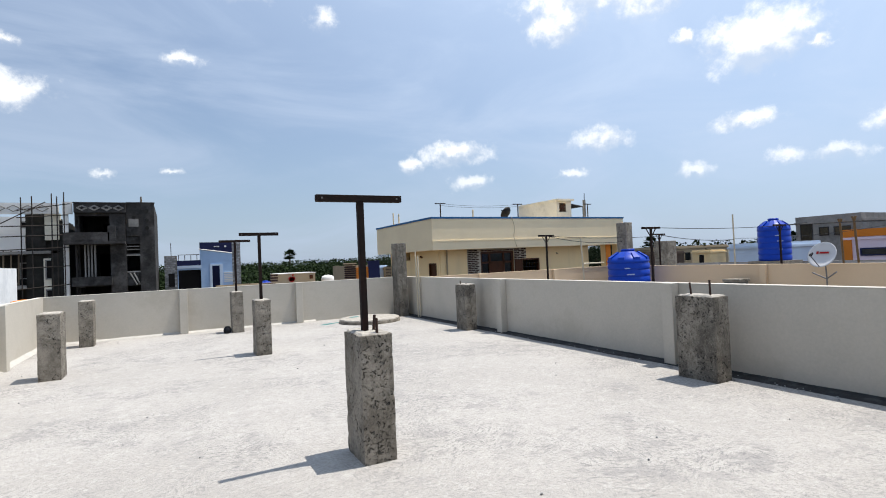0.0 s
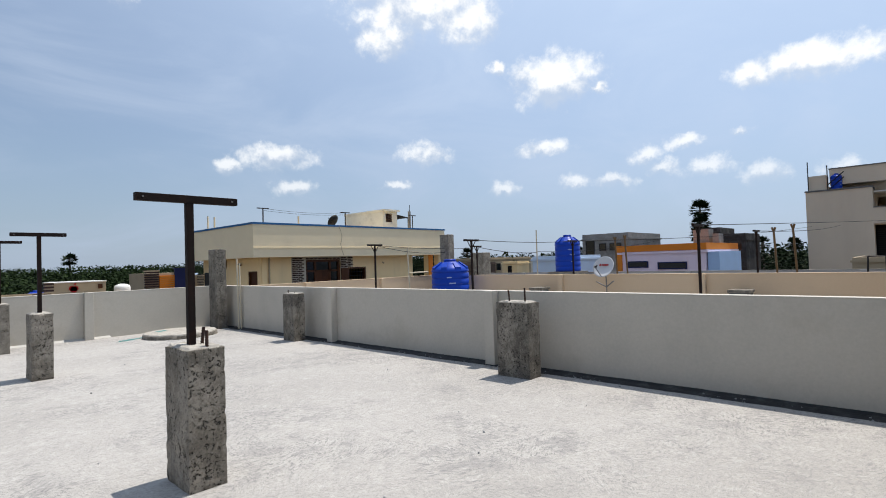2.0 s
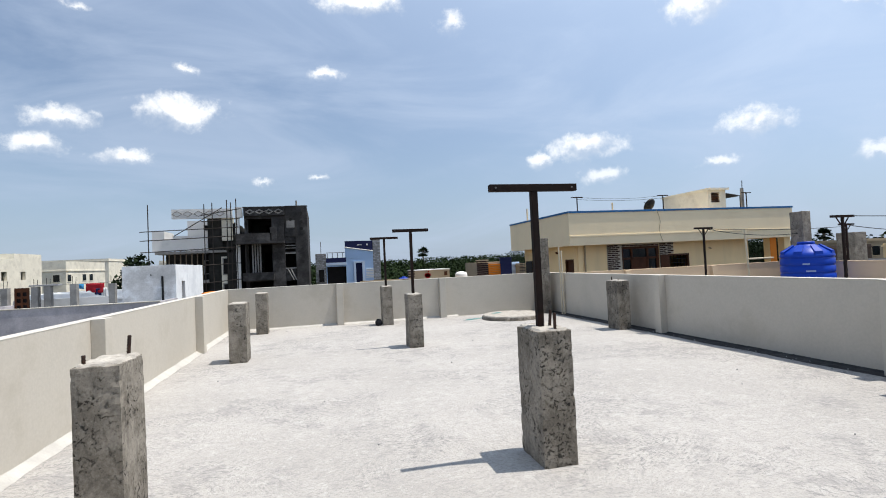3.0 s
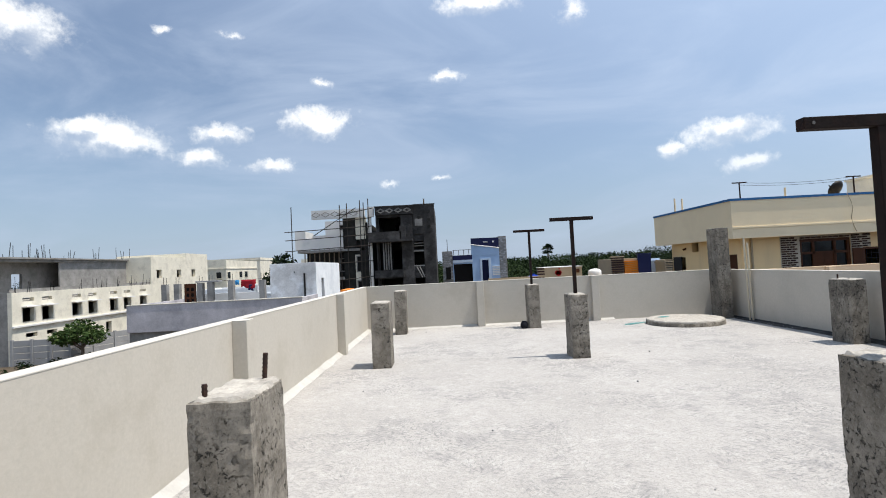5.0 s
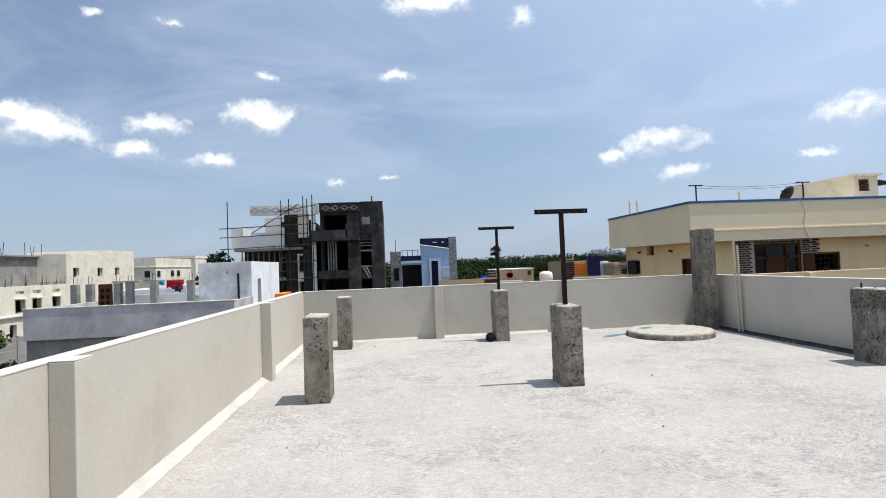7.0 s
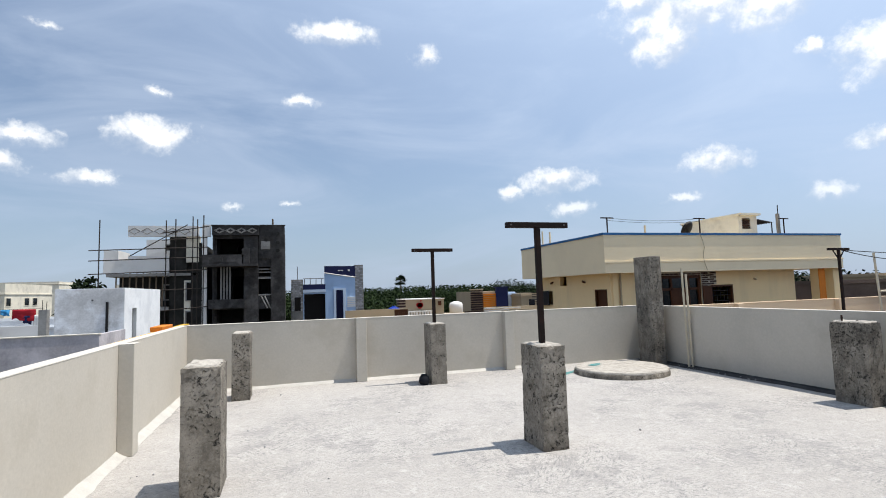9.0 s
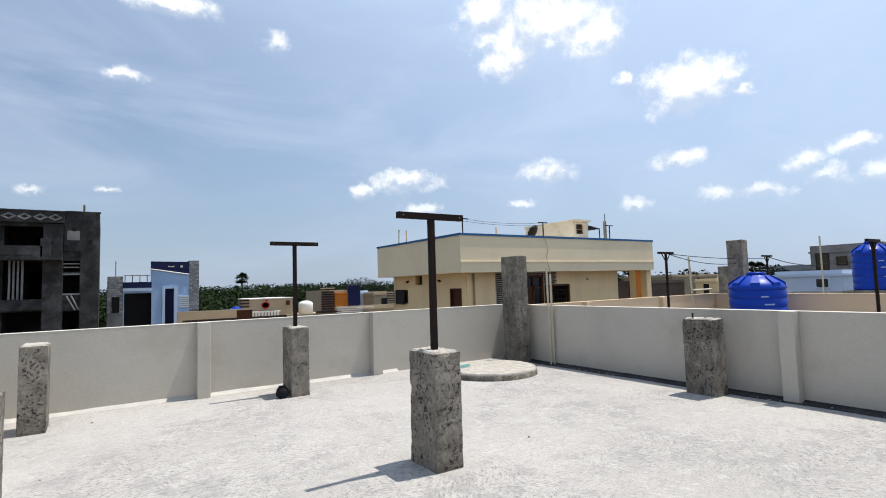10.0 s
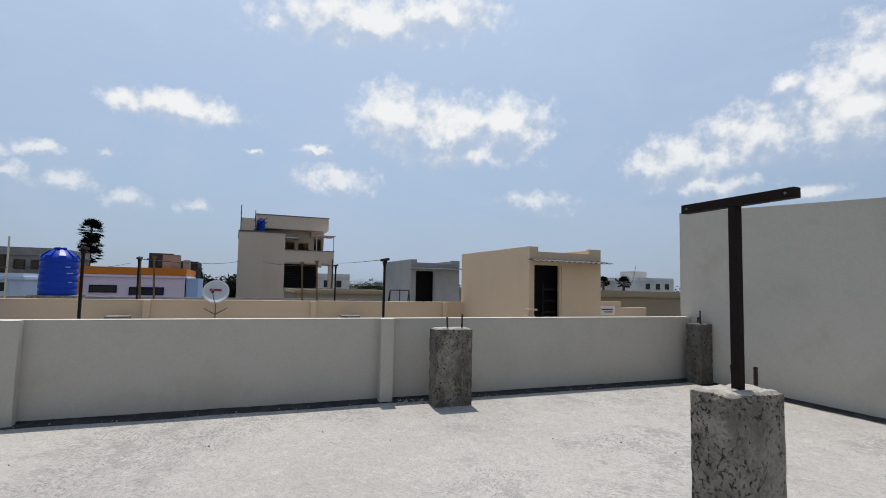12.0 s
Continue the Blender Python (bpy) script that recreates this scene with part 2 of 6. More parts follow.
def cyl(bm, a, b, r0, r1=None, n=12, caps=True):
    """Adds a tapered round bar from a to b."""
    r1 = r0 if r1 is None else r1
    a, b = Vector(a), Vector(b)
    q = (b - a).to_track_quat("Z", "Y")
    rings = []
    for p, r in ((a, r0), (b, r1)):
        rings.append([bm.verts.new(p + q @ Vector((r * math.cos(2 * math.pi * i / n), r * math.sin(2 * math.pi * i / n), 0))) for i in range(n)])
    for i in range(n):
        j = (i + 1) % n
        bm.faces.new((rings[0][i], rings[0][j], rings[1][j], rings[1][i]))
    if caps:
        bm.faces.new(rings[0][::-1])
        bm.faces.new(rings[1])
    return bm


def bars(*segments, r=0.02, n=8):
    bm = bmesh.new()
    for a, b in segments:
        cyl(bm, a, b, r, n=n)
    return bm


def lathe(profile, n=40):
    """A turned shape from (radius, height) pairs."""
    bm = bmesh.new()
    rings = []
    for r, z in profile:
        if r < 1e-5:
            rings.append([bm.verts.new((0, 0, z))])
        else:
            rings.append([bm.verts.new((r * math.cos(2 * math.pi * i / n), r * math.sin(2 * math.pi * i / n), z)) for i in range(n)])
    for a, b in zip(rings, rings[1:]):
        for i in range(n):
            j = (i + 1) % n
            if len(a) == 1 and len(b) > 1:
                bm.faces.new((a[0], b[j], b[i]))
            elif len(b) == 1 and len(a) > 1:
                bm.faces.new((a[i], a[j], b[0]))
            elif len(a) > 1:
                bm.faces.new((a[i], a[j], b[j], b[i]))
    bmesh.ops.recalc_face_normals(bm, faces=list(bm.faces))
    return bm


# ---- materials ----
def surface(name, colour, rough=0.85, vary=0.12, scale=1.2, fine=40.0, bump=0.15, stain=None, stain_amount=0.0, stain_scale=0.6, metal=0.0, streak=False, spec=0.22, per_object=0.0, depth=0.01):
    """Painted, plastered or cast surface: base colour with two scales of variation, stains and fine relief."""
    m = bpy.data.materials.new(name)
    m.use_nodes = True
    n, l = m.node_tree.nodes, m.node_tree.links
    b = n["Principled BSDF"]
    b.inputs["Metallic"].default_value = metal
    b.inputs["Specular IOR Level"].default_value = spec
    tc = n.new("ShaderNodeTexCoord")
    geo = n.new("ShaderNodeNewGeometry")
    where = geo.outputs["Position"]
    big, small = n.new("ShaderNodeTexNoise"), n.new("ShaderNodeTexNoise")
    for k, s, d in ((big, scale, 6.0), (small, fine, 4.0)):
        k.inputs["Scale"].default_value, k.inputs["Detail"].default_value, k.inputs["Roughness"].default_value = s, d, 0.6
        l.new(where, k.inputs["Vector"])
    add = n.new("ShaderNodeMath")
    add.operation = "MULTIPLY_ADD"
    l.new(small.outputs["Fac"], add.inputs[0])
    add.inputs[1].default_value = 0.45
    l.new(big.outputs["Fac"], add.inputs[2])
    ramp = n.new("ShaderNodeMapRange")
    ramp.inputs["From Min"].default_value, ramp.inputs["From Max"].default_value = 0.45, 1.0
    ramp.inputs["To Min"].default_value, ramp.inputs["To Max"].default_value = 1 - vary, 1 + vary
    l.new(add.outputs[0], ramp.inputs["Value"])
    mul = n.new("ShaderNodeVectorMath")
    mul.operation = "SCALE"
    mul.inputs[0].default_value = colour
    l.new(ramp.outputs[0], mul.inputs["Scale"])
    out = mul.outputs[0]
    if per_object:
        info = n.new("ShaderNodeObjectInfo")
        r2 = n.new("ShaderNodeMapRange")
        r2.inputs["To Min"].default_value, r2.inputs["To Max"].default_value = 1 - per_object, 1 + per_object
        l.new(info.outputs["Random"], r2.inputs["Value"])
        m2 = n.new("ShaderNodeVectorMath")
        m2.operation = "SCALE"
        l.new(out, m2.inputs[0])
        l.new(r2.outputs[0], m2.inputs["Scale"])
        out = m2.outputs[0]
    if stain is not None:
        st = n.new("ShaderNodeTexNoise")
        st.inputs["Scale"].default_value, st.inputs["Detail"].default_value, st.inputs["Roughness"].default_value = stain_scale, 8.0, 0.68
        if streak:
            mp = n.new("ShaderNodeMapping")
            mp.inputs["Scale"].default_value = (1, 1, 0.14)
            l.new(where, mp.inputs["Vector"])
            l.new(mp.outputs[0], st.inputs["Vector"])
        else:
            l.new(where, st.inputs["Vector"])
        sr = n.new("ShaderNodeMapRange")
        sr.interpolation_type = "SMOOTHSTEP"
        sr.inputs["From Min"].default_value, sr.inputs["From Max"].default_value = 0.46, 0.68
        sr.inputs["To Max"].default_value = stain_amount
        l.new(st.outputs["Fac"], sr.inputs["Value"])
        mx = n.new("ShaderNodeMix")
        mx.data_type = "RGBA"
        l.new(sr.outputs[0], mx.inputs["Factor"])
        l.new(out, mx.inputs[6])
        mx.inputs[7].default_value = (*stain, 1)
        out = mx.outputs[2]
    l.new(out, b.inputs["Base Color"])
    rr = n.new("ShaderNodeMapRange")
    rr.inputs["To Min"].default_value, rr.inputs["To Max"].default_value = max(rough - 0.12, 0.05), min(rough + 0.12, 1.0)
    l.new(big.outputs["Fac"], rr.inputs["Value"])
    l.new(rr.outputs[0], b.inputs["Roughness"])
    if bump:
        bp = n.new("ShaderNodeBump")
        bp.inputs["Strength"].default_value, bp.inputs["Distance"].default_value = bump, depth
        l.new(add.outputs[0], bp.inputs["Height"])
        l.new(bp.outputs[0], b.inputs["Normal"])
    return m


PLASTER = surface("cream_plaster", (0.485, 0.450, 0.390), 0.9, 0.13, 0.9, 34, 0.25, (0.352, 0.315, 0.258), 0.55, 0.9)
# wall plaster made slightly paler, the sunlit top put into the colour
PLASTER_TOP = surface("sunlit_coping_plaster", (0.50, 0.472, 0.42), 0.9, 0.12, 5, 50, 0.3)
LIME = surface("lime_mortar", (0.428, 0.413, 0.383), 0.93, 0.15, 4, 50, 0.6, (0.339, 0.325, 0.302), 0.6, 3)
MORTAR = surface("grey_mortar", (0.148, 0.144, 0.14), 0.95, 0.3, 4, 50, 0.8, (0.074, 0.074, 0.074), 0.7, 3)
CEMENT_PALE = surface("pale_cement", (0.367, 0.34, 0.299), 0.94, 0.3, 9, 60, 0.9, (0.207, 0.191, 0.168), 0.65, 8)
RUSTED = surface("rusted_dark_steel", (0.011, 0.006, 0.005), 0.8, 0.4, 14, 90, 0.3, (0.03, 0.01, 0.006), 0.5, 8.0, spec=0.2)
REBAR = surface("rusty_rebar", (0.044, 0.028, 0.023), 0.8, 0.4, 30, 120, 0.4, (0.081, 0.037, 0.019), 0.5, 20)
ZINC = surface("zinc_bolt", (0.16, 0.15, 0.14), 0.6, 0.1, metal=0.6, bump=0)
TEAL = surface("teal_paint_spill", (0.037, 0.177, 0.177), 0.6, 0.3, 6, 40, 0.2, (0.221, 0.295, 0.281), 0.7, 8)
BLACKPLASTIC = surface("black_plastic", (0.008, 0.009, 0.013), 0.65, 0.2, 6, 40, 0.02, spec=0.15)
PEACH = surface("peach_paint", (0.595, 0.451, 0.307), 0.85, 0.06, 0.8, 30, 0.1, (0.469, 0.361, 0.253), 0.4, 0.8)
CREAM = surface("cream_paint", (0.80, 0.615, 0.35), 0.85, 0.05, 0.5, 20, 0.06, (0.572, 0.453, 0.286), 0.4, 0.7, streak=True)
CREAM_PALE = surface("pale_cream_paint", (0.80, 0.675, 0.465), 0.85, 0.05, 0.5, 20, 0.06, (0.70, 0.58, 0.40), 0.35, 0.6)
BEIGE = surface("beige_paint", (0.600, 0.510, 0.400), 0.85, 0.05, 0.5, 20, 0.06, (0.500, 0.420, 0.331), 0.3, 0.5, streak=True)
GREYWASH = surface("grey_cement_wall", (0.295, 0.295, 0.295), 0.9, 0.15, 0.7, 12, 0.2, (0.207, 0.207, 0.214), 0.5, 0.5)
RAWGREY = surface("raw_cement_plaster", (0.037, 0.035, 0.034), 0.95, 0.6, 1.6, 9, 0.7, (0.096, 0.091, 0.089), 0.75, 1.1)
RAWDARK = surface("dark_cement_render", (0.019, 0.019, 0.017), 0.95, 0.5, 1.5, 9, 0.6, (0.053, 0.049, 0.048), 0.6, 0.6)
RAWLIGHT = surface("light_cement_render", (0.251, 0.244, 0.232), 0.95, 0.3, 1.2, 9, 0.5, (0.14, 0.133, 0.125), 0.75, 0.9)
WHITEWASH = surface("whitewash", (0.703, 0.661, 0.552), 0.9, 0.12, 0.8, 10, 0.25, (0.435, 0.402, 0.335), 0.5, 1.1)
LILAC = surface("lilac_wash", (0.471, 0.448, 0.466), 0.9, 0.3, 1.1, 14, 0.3, (0.276, 0.265, 0.287), 0.75, 0.8)
# blotched cement, greyer than the wash to paint a face turned from the sun
SHADEDCEMENT = surface("blotched_shaded_cement", (0.555, 0.555, 0.555), 0.93, 0.3, 1.3, 14, 0.3, (0.870, 0.900, 0.930), 0.8, 0.9)
BLUEWASH = surface("pale_blue_wash", (0.76, 0.78, 0.8), 0.9, 0.12, 0.8, 12, 0.15, (0.56, 0.59, 0.63), 0.6, 0.9)
# near-black that stands for the shade inside openings
DARK = surface("interior_shade_black", (0.009, 0.008, 0.008), 0.9, 0.2)
GLASS = surface("dark_window_glass", (0.007, 0.009, 0.01), 0.12, 0.2, 3, 20, 0, spec=0.5)
TANKBLUE = surface("blue_polyethylene", (0.002, 0.036, 0.33), 0.4, 0.08, 2, 30, 0.02, (0.01, 0.05, 0.33), 0.25, 3, spec=0.2)
TANKMARK = surface("pale_print", (0.258, 0.332, 0.517), 0.5, 0.05, bump=0)
SOIL = surface("dry_earth", (0.096, 0.074, 0.051), 0.95, 0.4, 0.12, 2.5, 0.4, (0.033, 0.044, 0.016), 0.95, 0.05)
SCRUB = surface("scrub_earth", (0.074, 0.063, 0.041), 0.95, 0.4, 0.3, 4, 0.4, (0.03, 0.041, 0.014), 0.95, 0.3)
ORANGE = surface("orange_paint", (0.616, 0.188, 0.022), 0.7, 0.06)
YELLOW = surface("yellow_paint", (0.531, 0.31, 0.023), 0.7, 0.06)
PINKWHITE = surface("lilac_white_paint", (0.74, 0.61, 0.69), 0.8, 0.05)
WHITE = surface("white_paint", (0.68, 0.67, 0.65), 0.75, 0.05, 0.8, 20, 0.05, (0.419, 0.412, 0.396), 0.4, 0.6)
BLUE = surface("sky_blue_paint", (0.36, 0.504, 0.72), 0.75, 0.06)
PALEBLUE = surface("pale_blue_paint", (0.522, 0.621, 0.756), 0.75, 0.06)
COPINGBLUE = surface("blue_coping_paint", (0.03, 0.125, 0.295), 0.7, 0.1)
NAVY = surface("navy_paint", (0.009, 0.013, 0.059), 0.6, 0.1)
WOOD = surface("brown_teak", (0.063, 0.021, 0.007), 0.5, 0.3, 3, 40, 0.1)
BAMBOO = surface("bamboo_pole", (0.125, 0.074, 0.033), 0.6, 0.2, 5, 40, 0.1)
IRON = surface("black_iron", (0.009, 0.009, 0.01), 0.6, 0.2)
STEEL = surface("grey_steel_tube", (0.162, 0.162, 0.17), 0.45, 0.2, metal=0.6)
PVC = surface("cream_pvc", (0.502, 0.443, 0.332), 0.5, 0.06, 4, 40, 0.05)
BRICK = surface("dark_brown_brick", (0.055, 0.03, 0.023), 0.8, 0.3, 4, 30, 0.3, per_object=0.4)
BRICKPALE = surface("pale_joint_mortar", (0.443, 0.406, 0.339), 0.9, 0.1)
BLOCKGREY = surface("grey_stone_block", (0.295, 0.302, 0.318), 0.85, 0.2, 3, 20, 0.2, per_object=0.35)
DISHWHITE = surface("white_enamel", (0.487, 0.487, 0.502), 0.4, 0.05, bump=0.0)
RED = surface("red_paint", (0.31, 0.014, 0.014), 0.6, 0.1)
ROOFTILE = surface("brown_sheet_roof", (0.104, 0.074, 0.059), 0.8, 0.3, 0.8, 10, 0.2)
SHEET = surface("corrugated_sheet", (0.051, 0.055, 0.063), 0.6, 0.2, 1, 20, 0.05, metal=0.3)
STRIPE = surface("dark_brown_tile", (0.044, 0.026, 0.023), 0.6, 0.2)
TAN = surface("tan_paint", (0.369, 0.295, 0.199), 0.8, 0.08, 0.8, 20, 0.1, (0.295, 0.236, 0.162), 0.4, 0.6)
TIMBER = surface("weathered_timber", (0.162, 0.125, 0.088), 0.8, 0.3, 2, 30, 0.2)
TIMBER_DARK = surface("dark_scaffold_pole", (0.037, 0.03, 0.026), 0.8, 0.3, 2, 30, 0.2)
TARP_BLUE = surface("blue_tarpaulin", (0.037, 0.221, 0.443), 0.5, 0.1)
TARP_RED = surface("red_cloth", (0.332, 0.014, 0.023), 0.8, 0.1)


def mask(n, l, source, lo, hi, to_lo=0.0, to_hi=1.0):
    k = n.new("ShaderNodeMapRange")
    k.interpolation_type = "SMOOTHSTEP"
    for key, value in (("From Min", lo), ("From Max", hi), ("To Min", to_lo), ("To Max", to_hi)):
        k.inputs[key].default_value = value
    l.new(source, k.inputs["Value"])
    return k.outputs[0]


def grain(n, l, vector, scale, detail=5.0, rough=0.6, distort=0.0):
    k = n.new("ShaderNodeTexNoise")
    for key, value in (("Scale", scale), ("Detail", detail), ("Roughness", rough), ("Distortion", distort)):
        k.inputs[key].default_value = value
    l.new(vector, k.inputs["Vector"])
    return k.outputs["Fac"]


def blend(n, l, amount, first, second):
    k = n.new("ShaderNodeMix")
    k.data_type = "RGBA"
    l.new(amount, k.inputs["Factor"])
    for i, c in ((6, first), (7, second)):
        if isinstance(c, tuple):
            k.inputs[i].default_value = (*c, 1)
        else:
            l.new(c, k.inputs[i])
    return k.outputs[2]


def times(n, l, a, b):
    k = n.new("ShaderNodeMath")
    k.operation = "MULTIPLY"
    for i, c in ((0, a), (1, b)):
        if isinstance(c, float):
            k.inputs[i].default_value = c
        else:
            l.new(c, k.inputs[i])
    return k.outputs[0]


def concrete_material(name="cast_concrete", grime=0.5):
    """Cast concrete: grey mortar skin, dark weathering in patches, clustered pits and pale flecks."""
    m = bpy.data.materials.new(name)
    m.use_nodes = True
    n, l = m.node_tree.nodes, m.node_tree.links
    b = n["Principled BSDF"]
    b.inputs["Roughness"].default_value = 0.93
    b.inputs["Specular IOR Level"].default_value = 0.3
    pos = n.new("ShaderNodeNewGeometry").outputs["Position"]
    stretch = n.new("ShaderNodeMapping")
    stretch.inputs["Scale"].default_value = (1, 1, 0.3)
    l.new(pos, stretch.inputs["Vector"])
    soft = grain(n, l, pos, 4.5, 7.0, 0.68)
    base = blend(n, l, mask(n, l, soft, 0.36, 0.64), (0.157, 0.138, 0.112), (0.293, 0.264, 0.221))
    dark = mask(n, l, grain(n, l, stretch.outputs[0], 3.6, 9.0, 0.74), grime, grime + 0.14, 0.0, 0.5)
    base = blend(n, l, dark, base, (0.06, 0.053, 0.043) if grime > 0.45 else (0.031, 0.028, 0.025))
    fine = grain(n, l, pos, 52.0, 9.0, 0.86)
    base = blend(n, l, mask(n, l, fine, 0.50, 0.64, 0.0, 0.62), base, (0.06, 0.053, 0.044))
    base = blend(n, l, mask(n, l, fine, 0.48, 0.34, 0.0, 0.6), base, (0.357, 0.332, 0.289))
    cluster = mask(n, l, grain(n, l, pos, 3.4, 6.0, 0.6), 0.42, 0.54)
    pits = mask(n, l, grain(n, l, pos, 34.0, 6.0, 0.7, 0.6), 0.55, 0.60)
    single = mask(n, l, grain(n, l, pos, 30.0, 3.0, 0.5, 0.4), 0.68, 0.71)
    hole = times(n, l, pits, cluster)
    either = n.new("ShaderNodeMath")
    either.operation = "MAXIMUM"
    l.new(hole, either.inputs[0])
    l.new(single, either.inputs[1])
    hole = either.outputs[0]
    base = blend(n, l, times(n, l, hole, 0.85), base, (0.015, 0.014, 0.012))
    l.new(base, b.inputs["Base Color"])
    b1 = n.new("ShaderNodeBump")
    b1.inputs["Strength"].default_value, b1.inputs["Distance"].default_value = 0.7, 0.006
    l.new(fine, b1.inputs["Height"])
    b2 = n.new("ShaderNodeBump")
    b2.invert = True
    b2.inputs["Strength"].default_value, b2.inputs["Distance"].default_value = 1.0, 0.014
    l.new(hole, b2.inputs["Height"])
    l.new(b1.outputs[0], b2.inputs["Normal"])
    l.new(b2.outputs[0], b.inputs["Normal"])
    return m


def screed_material():
    """Cement screed: pale lime-grey, short trowel strokes that turn from patch to patch, grey worn areas."""
    m = bpy.data.materials.new("cement_screed")
    m.use_nodes = True
    n, l = m.node_tree.nodes, m.node_tree.links
    b = n["Principled BSDF"]
    b.inputs["Roughness"].default_value = 0.92
    b.inputs["Specular IOR Level"].default_value = 0.3
    pos = n.new("ShaderNodeNewGeometry").outputs["Position"]
    wob = n.new("ShaderNodeTexNoise")
    wob.inputs["Scale"].default_value, wob.inputs["Detail"].default_value = 2.2, 3
    l.new(pos, wob.inputs["Vector"])
    off = n.new("ShaderNodeVectorMath")
    off.operation = "MULTIPLY_ADD"
    l.new(wob.outputs["Color"], off.inputs[0])
    off.inputs[1].default_value = (0.10, 0.10, 0)
    l.new(pos, off.inputs[2])
    strokes = []
    for scale, spread, shift in ((1.9, 2.2, 0.0), (3.1, 2.8, 0.4)):
        cell = n.new("ShaderNodeTexVoronoi")
        cell.inputs["Scale"].default_value = scale
        l.new(off.outputs[0], cell.inputs["Vector"])
        one = n.new("ShaderNodeSeparateColor")
        l.new(cell.outputs["Color"], one.inputs[0])
        ang = n.new("ShaderNodeMath")
        ang.operation = "MULTIPLY_ADD"
        l.new(one.outputs[0], ang.inputs[0])
        ang.inputs[1].default_value, ang.inputs[2].default_value = spread, shift - spread / 2
        rot = n.new("ShaderNodeVectorRotate")
        rot.rotation_type = "Z_AXIS"
        l.new(off.outputs[0], rot.inputs["Vector"])
        l.new(ang.outputs[0], rot.inputs["Angle"])
        mp = n.new("ShaderNodeMapping")
        mp.inputs["Scale"].default_value = (14.0, 40.0, 1.0)
        l.new(rot.outputs[0], mp.inputs["Vector"])
        strokes.append(grain(n, l, mp.outputs[0], 1.0, 6.0, 0.72, 0.0))
    worn = mask(n, l, grain(n, l, pos, 0.7, 5.0, 0.6), 0.42, 0.62)
    broad = grain(n, l, pos, 0.45, 4.0, 0.6)
    mottle = grain(n, l, off.outputs[0], 9.0, 9.0, 0.76, 0.8)
    base = blend(n, l, mask(n, l, broad, 0.35, 0.65), (0.393, 0.373, 0.348), (0.345, 0.326, 0.303))
    base = blend(n, l, mask(n, l, mottle, 0.50, 0.66, 0.0, 0.5), base, (0.270, 0.257, 0.245))
    base = blend(n, l, mask(n, l, mottle, 0.47, 0.36, 0.0, 0.6), base, (0.465, 0.446, 0.420))
    flaked = mask(n, l, grain(n, l, off.outputs[0], 3.4, 12.0, 0.74), 0.50, 0.56)
    base = blend(n, l, times(n, l, flaked, mask(n, l, worn, 0.0, 1.0, 0.06, 0.6)), base, (0.249, 0.238, 0.230))
    base = blend(n, l, times(n, l, mask(n, l, strokes[0], 0.53, 0.60, 0.0, 0.7), mask(n, l, worn, 0.0, 1.0, 0.45, 1.0)), base, (0.224, 0.217, 0.213))
    base = blend(n, l, times(n, l, mask(n, l, strokes[1], 0.53, 0.60, 0.0, 0.85), mask(n, l, worn, 0.1, 0.9, 0.25, 1.0)), base, (0.183, 0.178, 0.177))
    base = blend(n, l, mask(n, l, strokes[1], 0.43, 0.36, 0.0, 0.45), base, (0.456, 0.442, 0.420))
    fine = grain(n, l, pos, 48.0, 5.0, 0.78)
    base = blend(n, l, mask(n, l, fine, 0.51, 0.61, 0.0, 0.55), base, (0.216, 0.209, 0.201))
    l.new(base, b.inputs["Base Color"])
    b1 = n.new("ShaderNodeBump")
    b1.inputs["Strength"].default_value, b1.inputs["Distance"].default_value = 0.75, 0.014
    l.new(strokes[1], b1.inputs["Height"])
    b2 = n.new("ShaderNodeBump")
    b2.inputs["Strength"].default_value, b2.inputs["Distance"].default_value = 0.4, 0.004
    l.new(fine, b2.inputs["Height"])
    l.new(b1.outputs[0], b2.inputs["Normal"])
    l.new(b2.outputs[0], b.inputs["Normal"])
    return m


def leaf_material(name, dark, light):
    m = bpy.data.materials.new(name)
    m.use_nodes = True
    n, l = m.node_tree.nodes, m.node_tree.links
    b = n["Principled BSDF"]
    b.inputs["Roughness"].default_value = 0.8
    b.inputs["Specular IOR Level"].default_value = 0.12
    geo = n.new("ShaderNodeNewGeometry")
    mx = n.new("ShaderNodeMix")
    mx.data_type = "RGBA"
    l.new(geo.outputs["Random Per Island"], mx.inputs["Factor"])
    mx.inputs[6].default_value, mx.inputs[7].default_value = (*dark, 1), (*light, 1)
    l.new(mx.outputs[2], b.inputs["Base Color"])
    return m


CONCRETE = concrete_material()
# darker copies: black stains and streaks, plus the columns' shade put into the colour
CONCRETE_STAIN_SHADE = concrete_material("streaked_shaded_concrete", 0.42)
CONCRETE_BLACK = concrete_material("black_stained_shaded_concrete", 0.25)
# near-black mortar: shade at the wall feet put into the colour
MORTAR_SHADE = surface("shade_dark_mortar", (0.03, 0.03, 0.031), 0.9, 0.5, 5, 50, 0.9, (0.085, 0.085, 0.085), 0.6, 6)
TANSKIM = surface("beige_cement_skim", (0.34, 0.315, 0.272), 0.9, 0.15, 3, 50, 0.25, (0.289, 0.255, 0.212), 0.5, 2)
SCREED = screed_material()
LEAF = leaf_material("green_leaves", (0.006, 0.014, 0.004), (0.024, 0.042, 0.011))
LEAF_MID = leaf_material("light_green_leaves", (0.018, 0.04, 0.010), (0.065, 0.10, 0.028))
LEAF_DARK = leaf_material("dark_leaves", (0.004, 0.010, 0.004), (0.016, 0.028, 0.009))
BARK = surface("grey_bark", (0.12, 0.095, 0.075), 0.9, 0.3, 2, 20, 0.4)


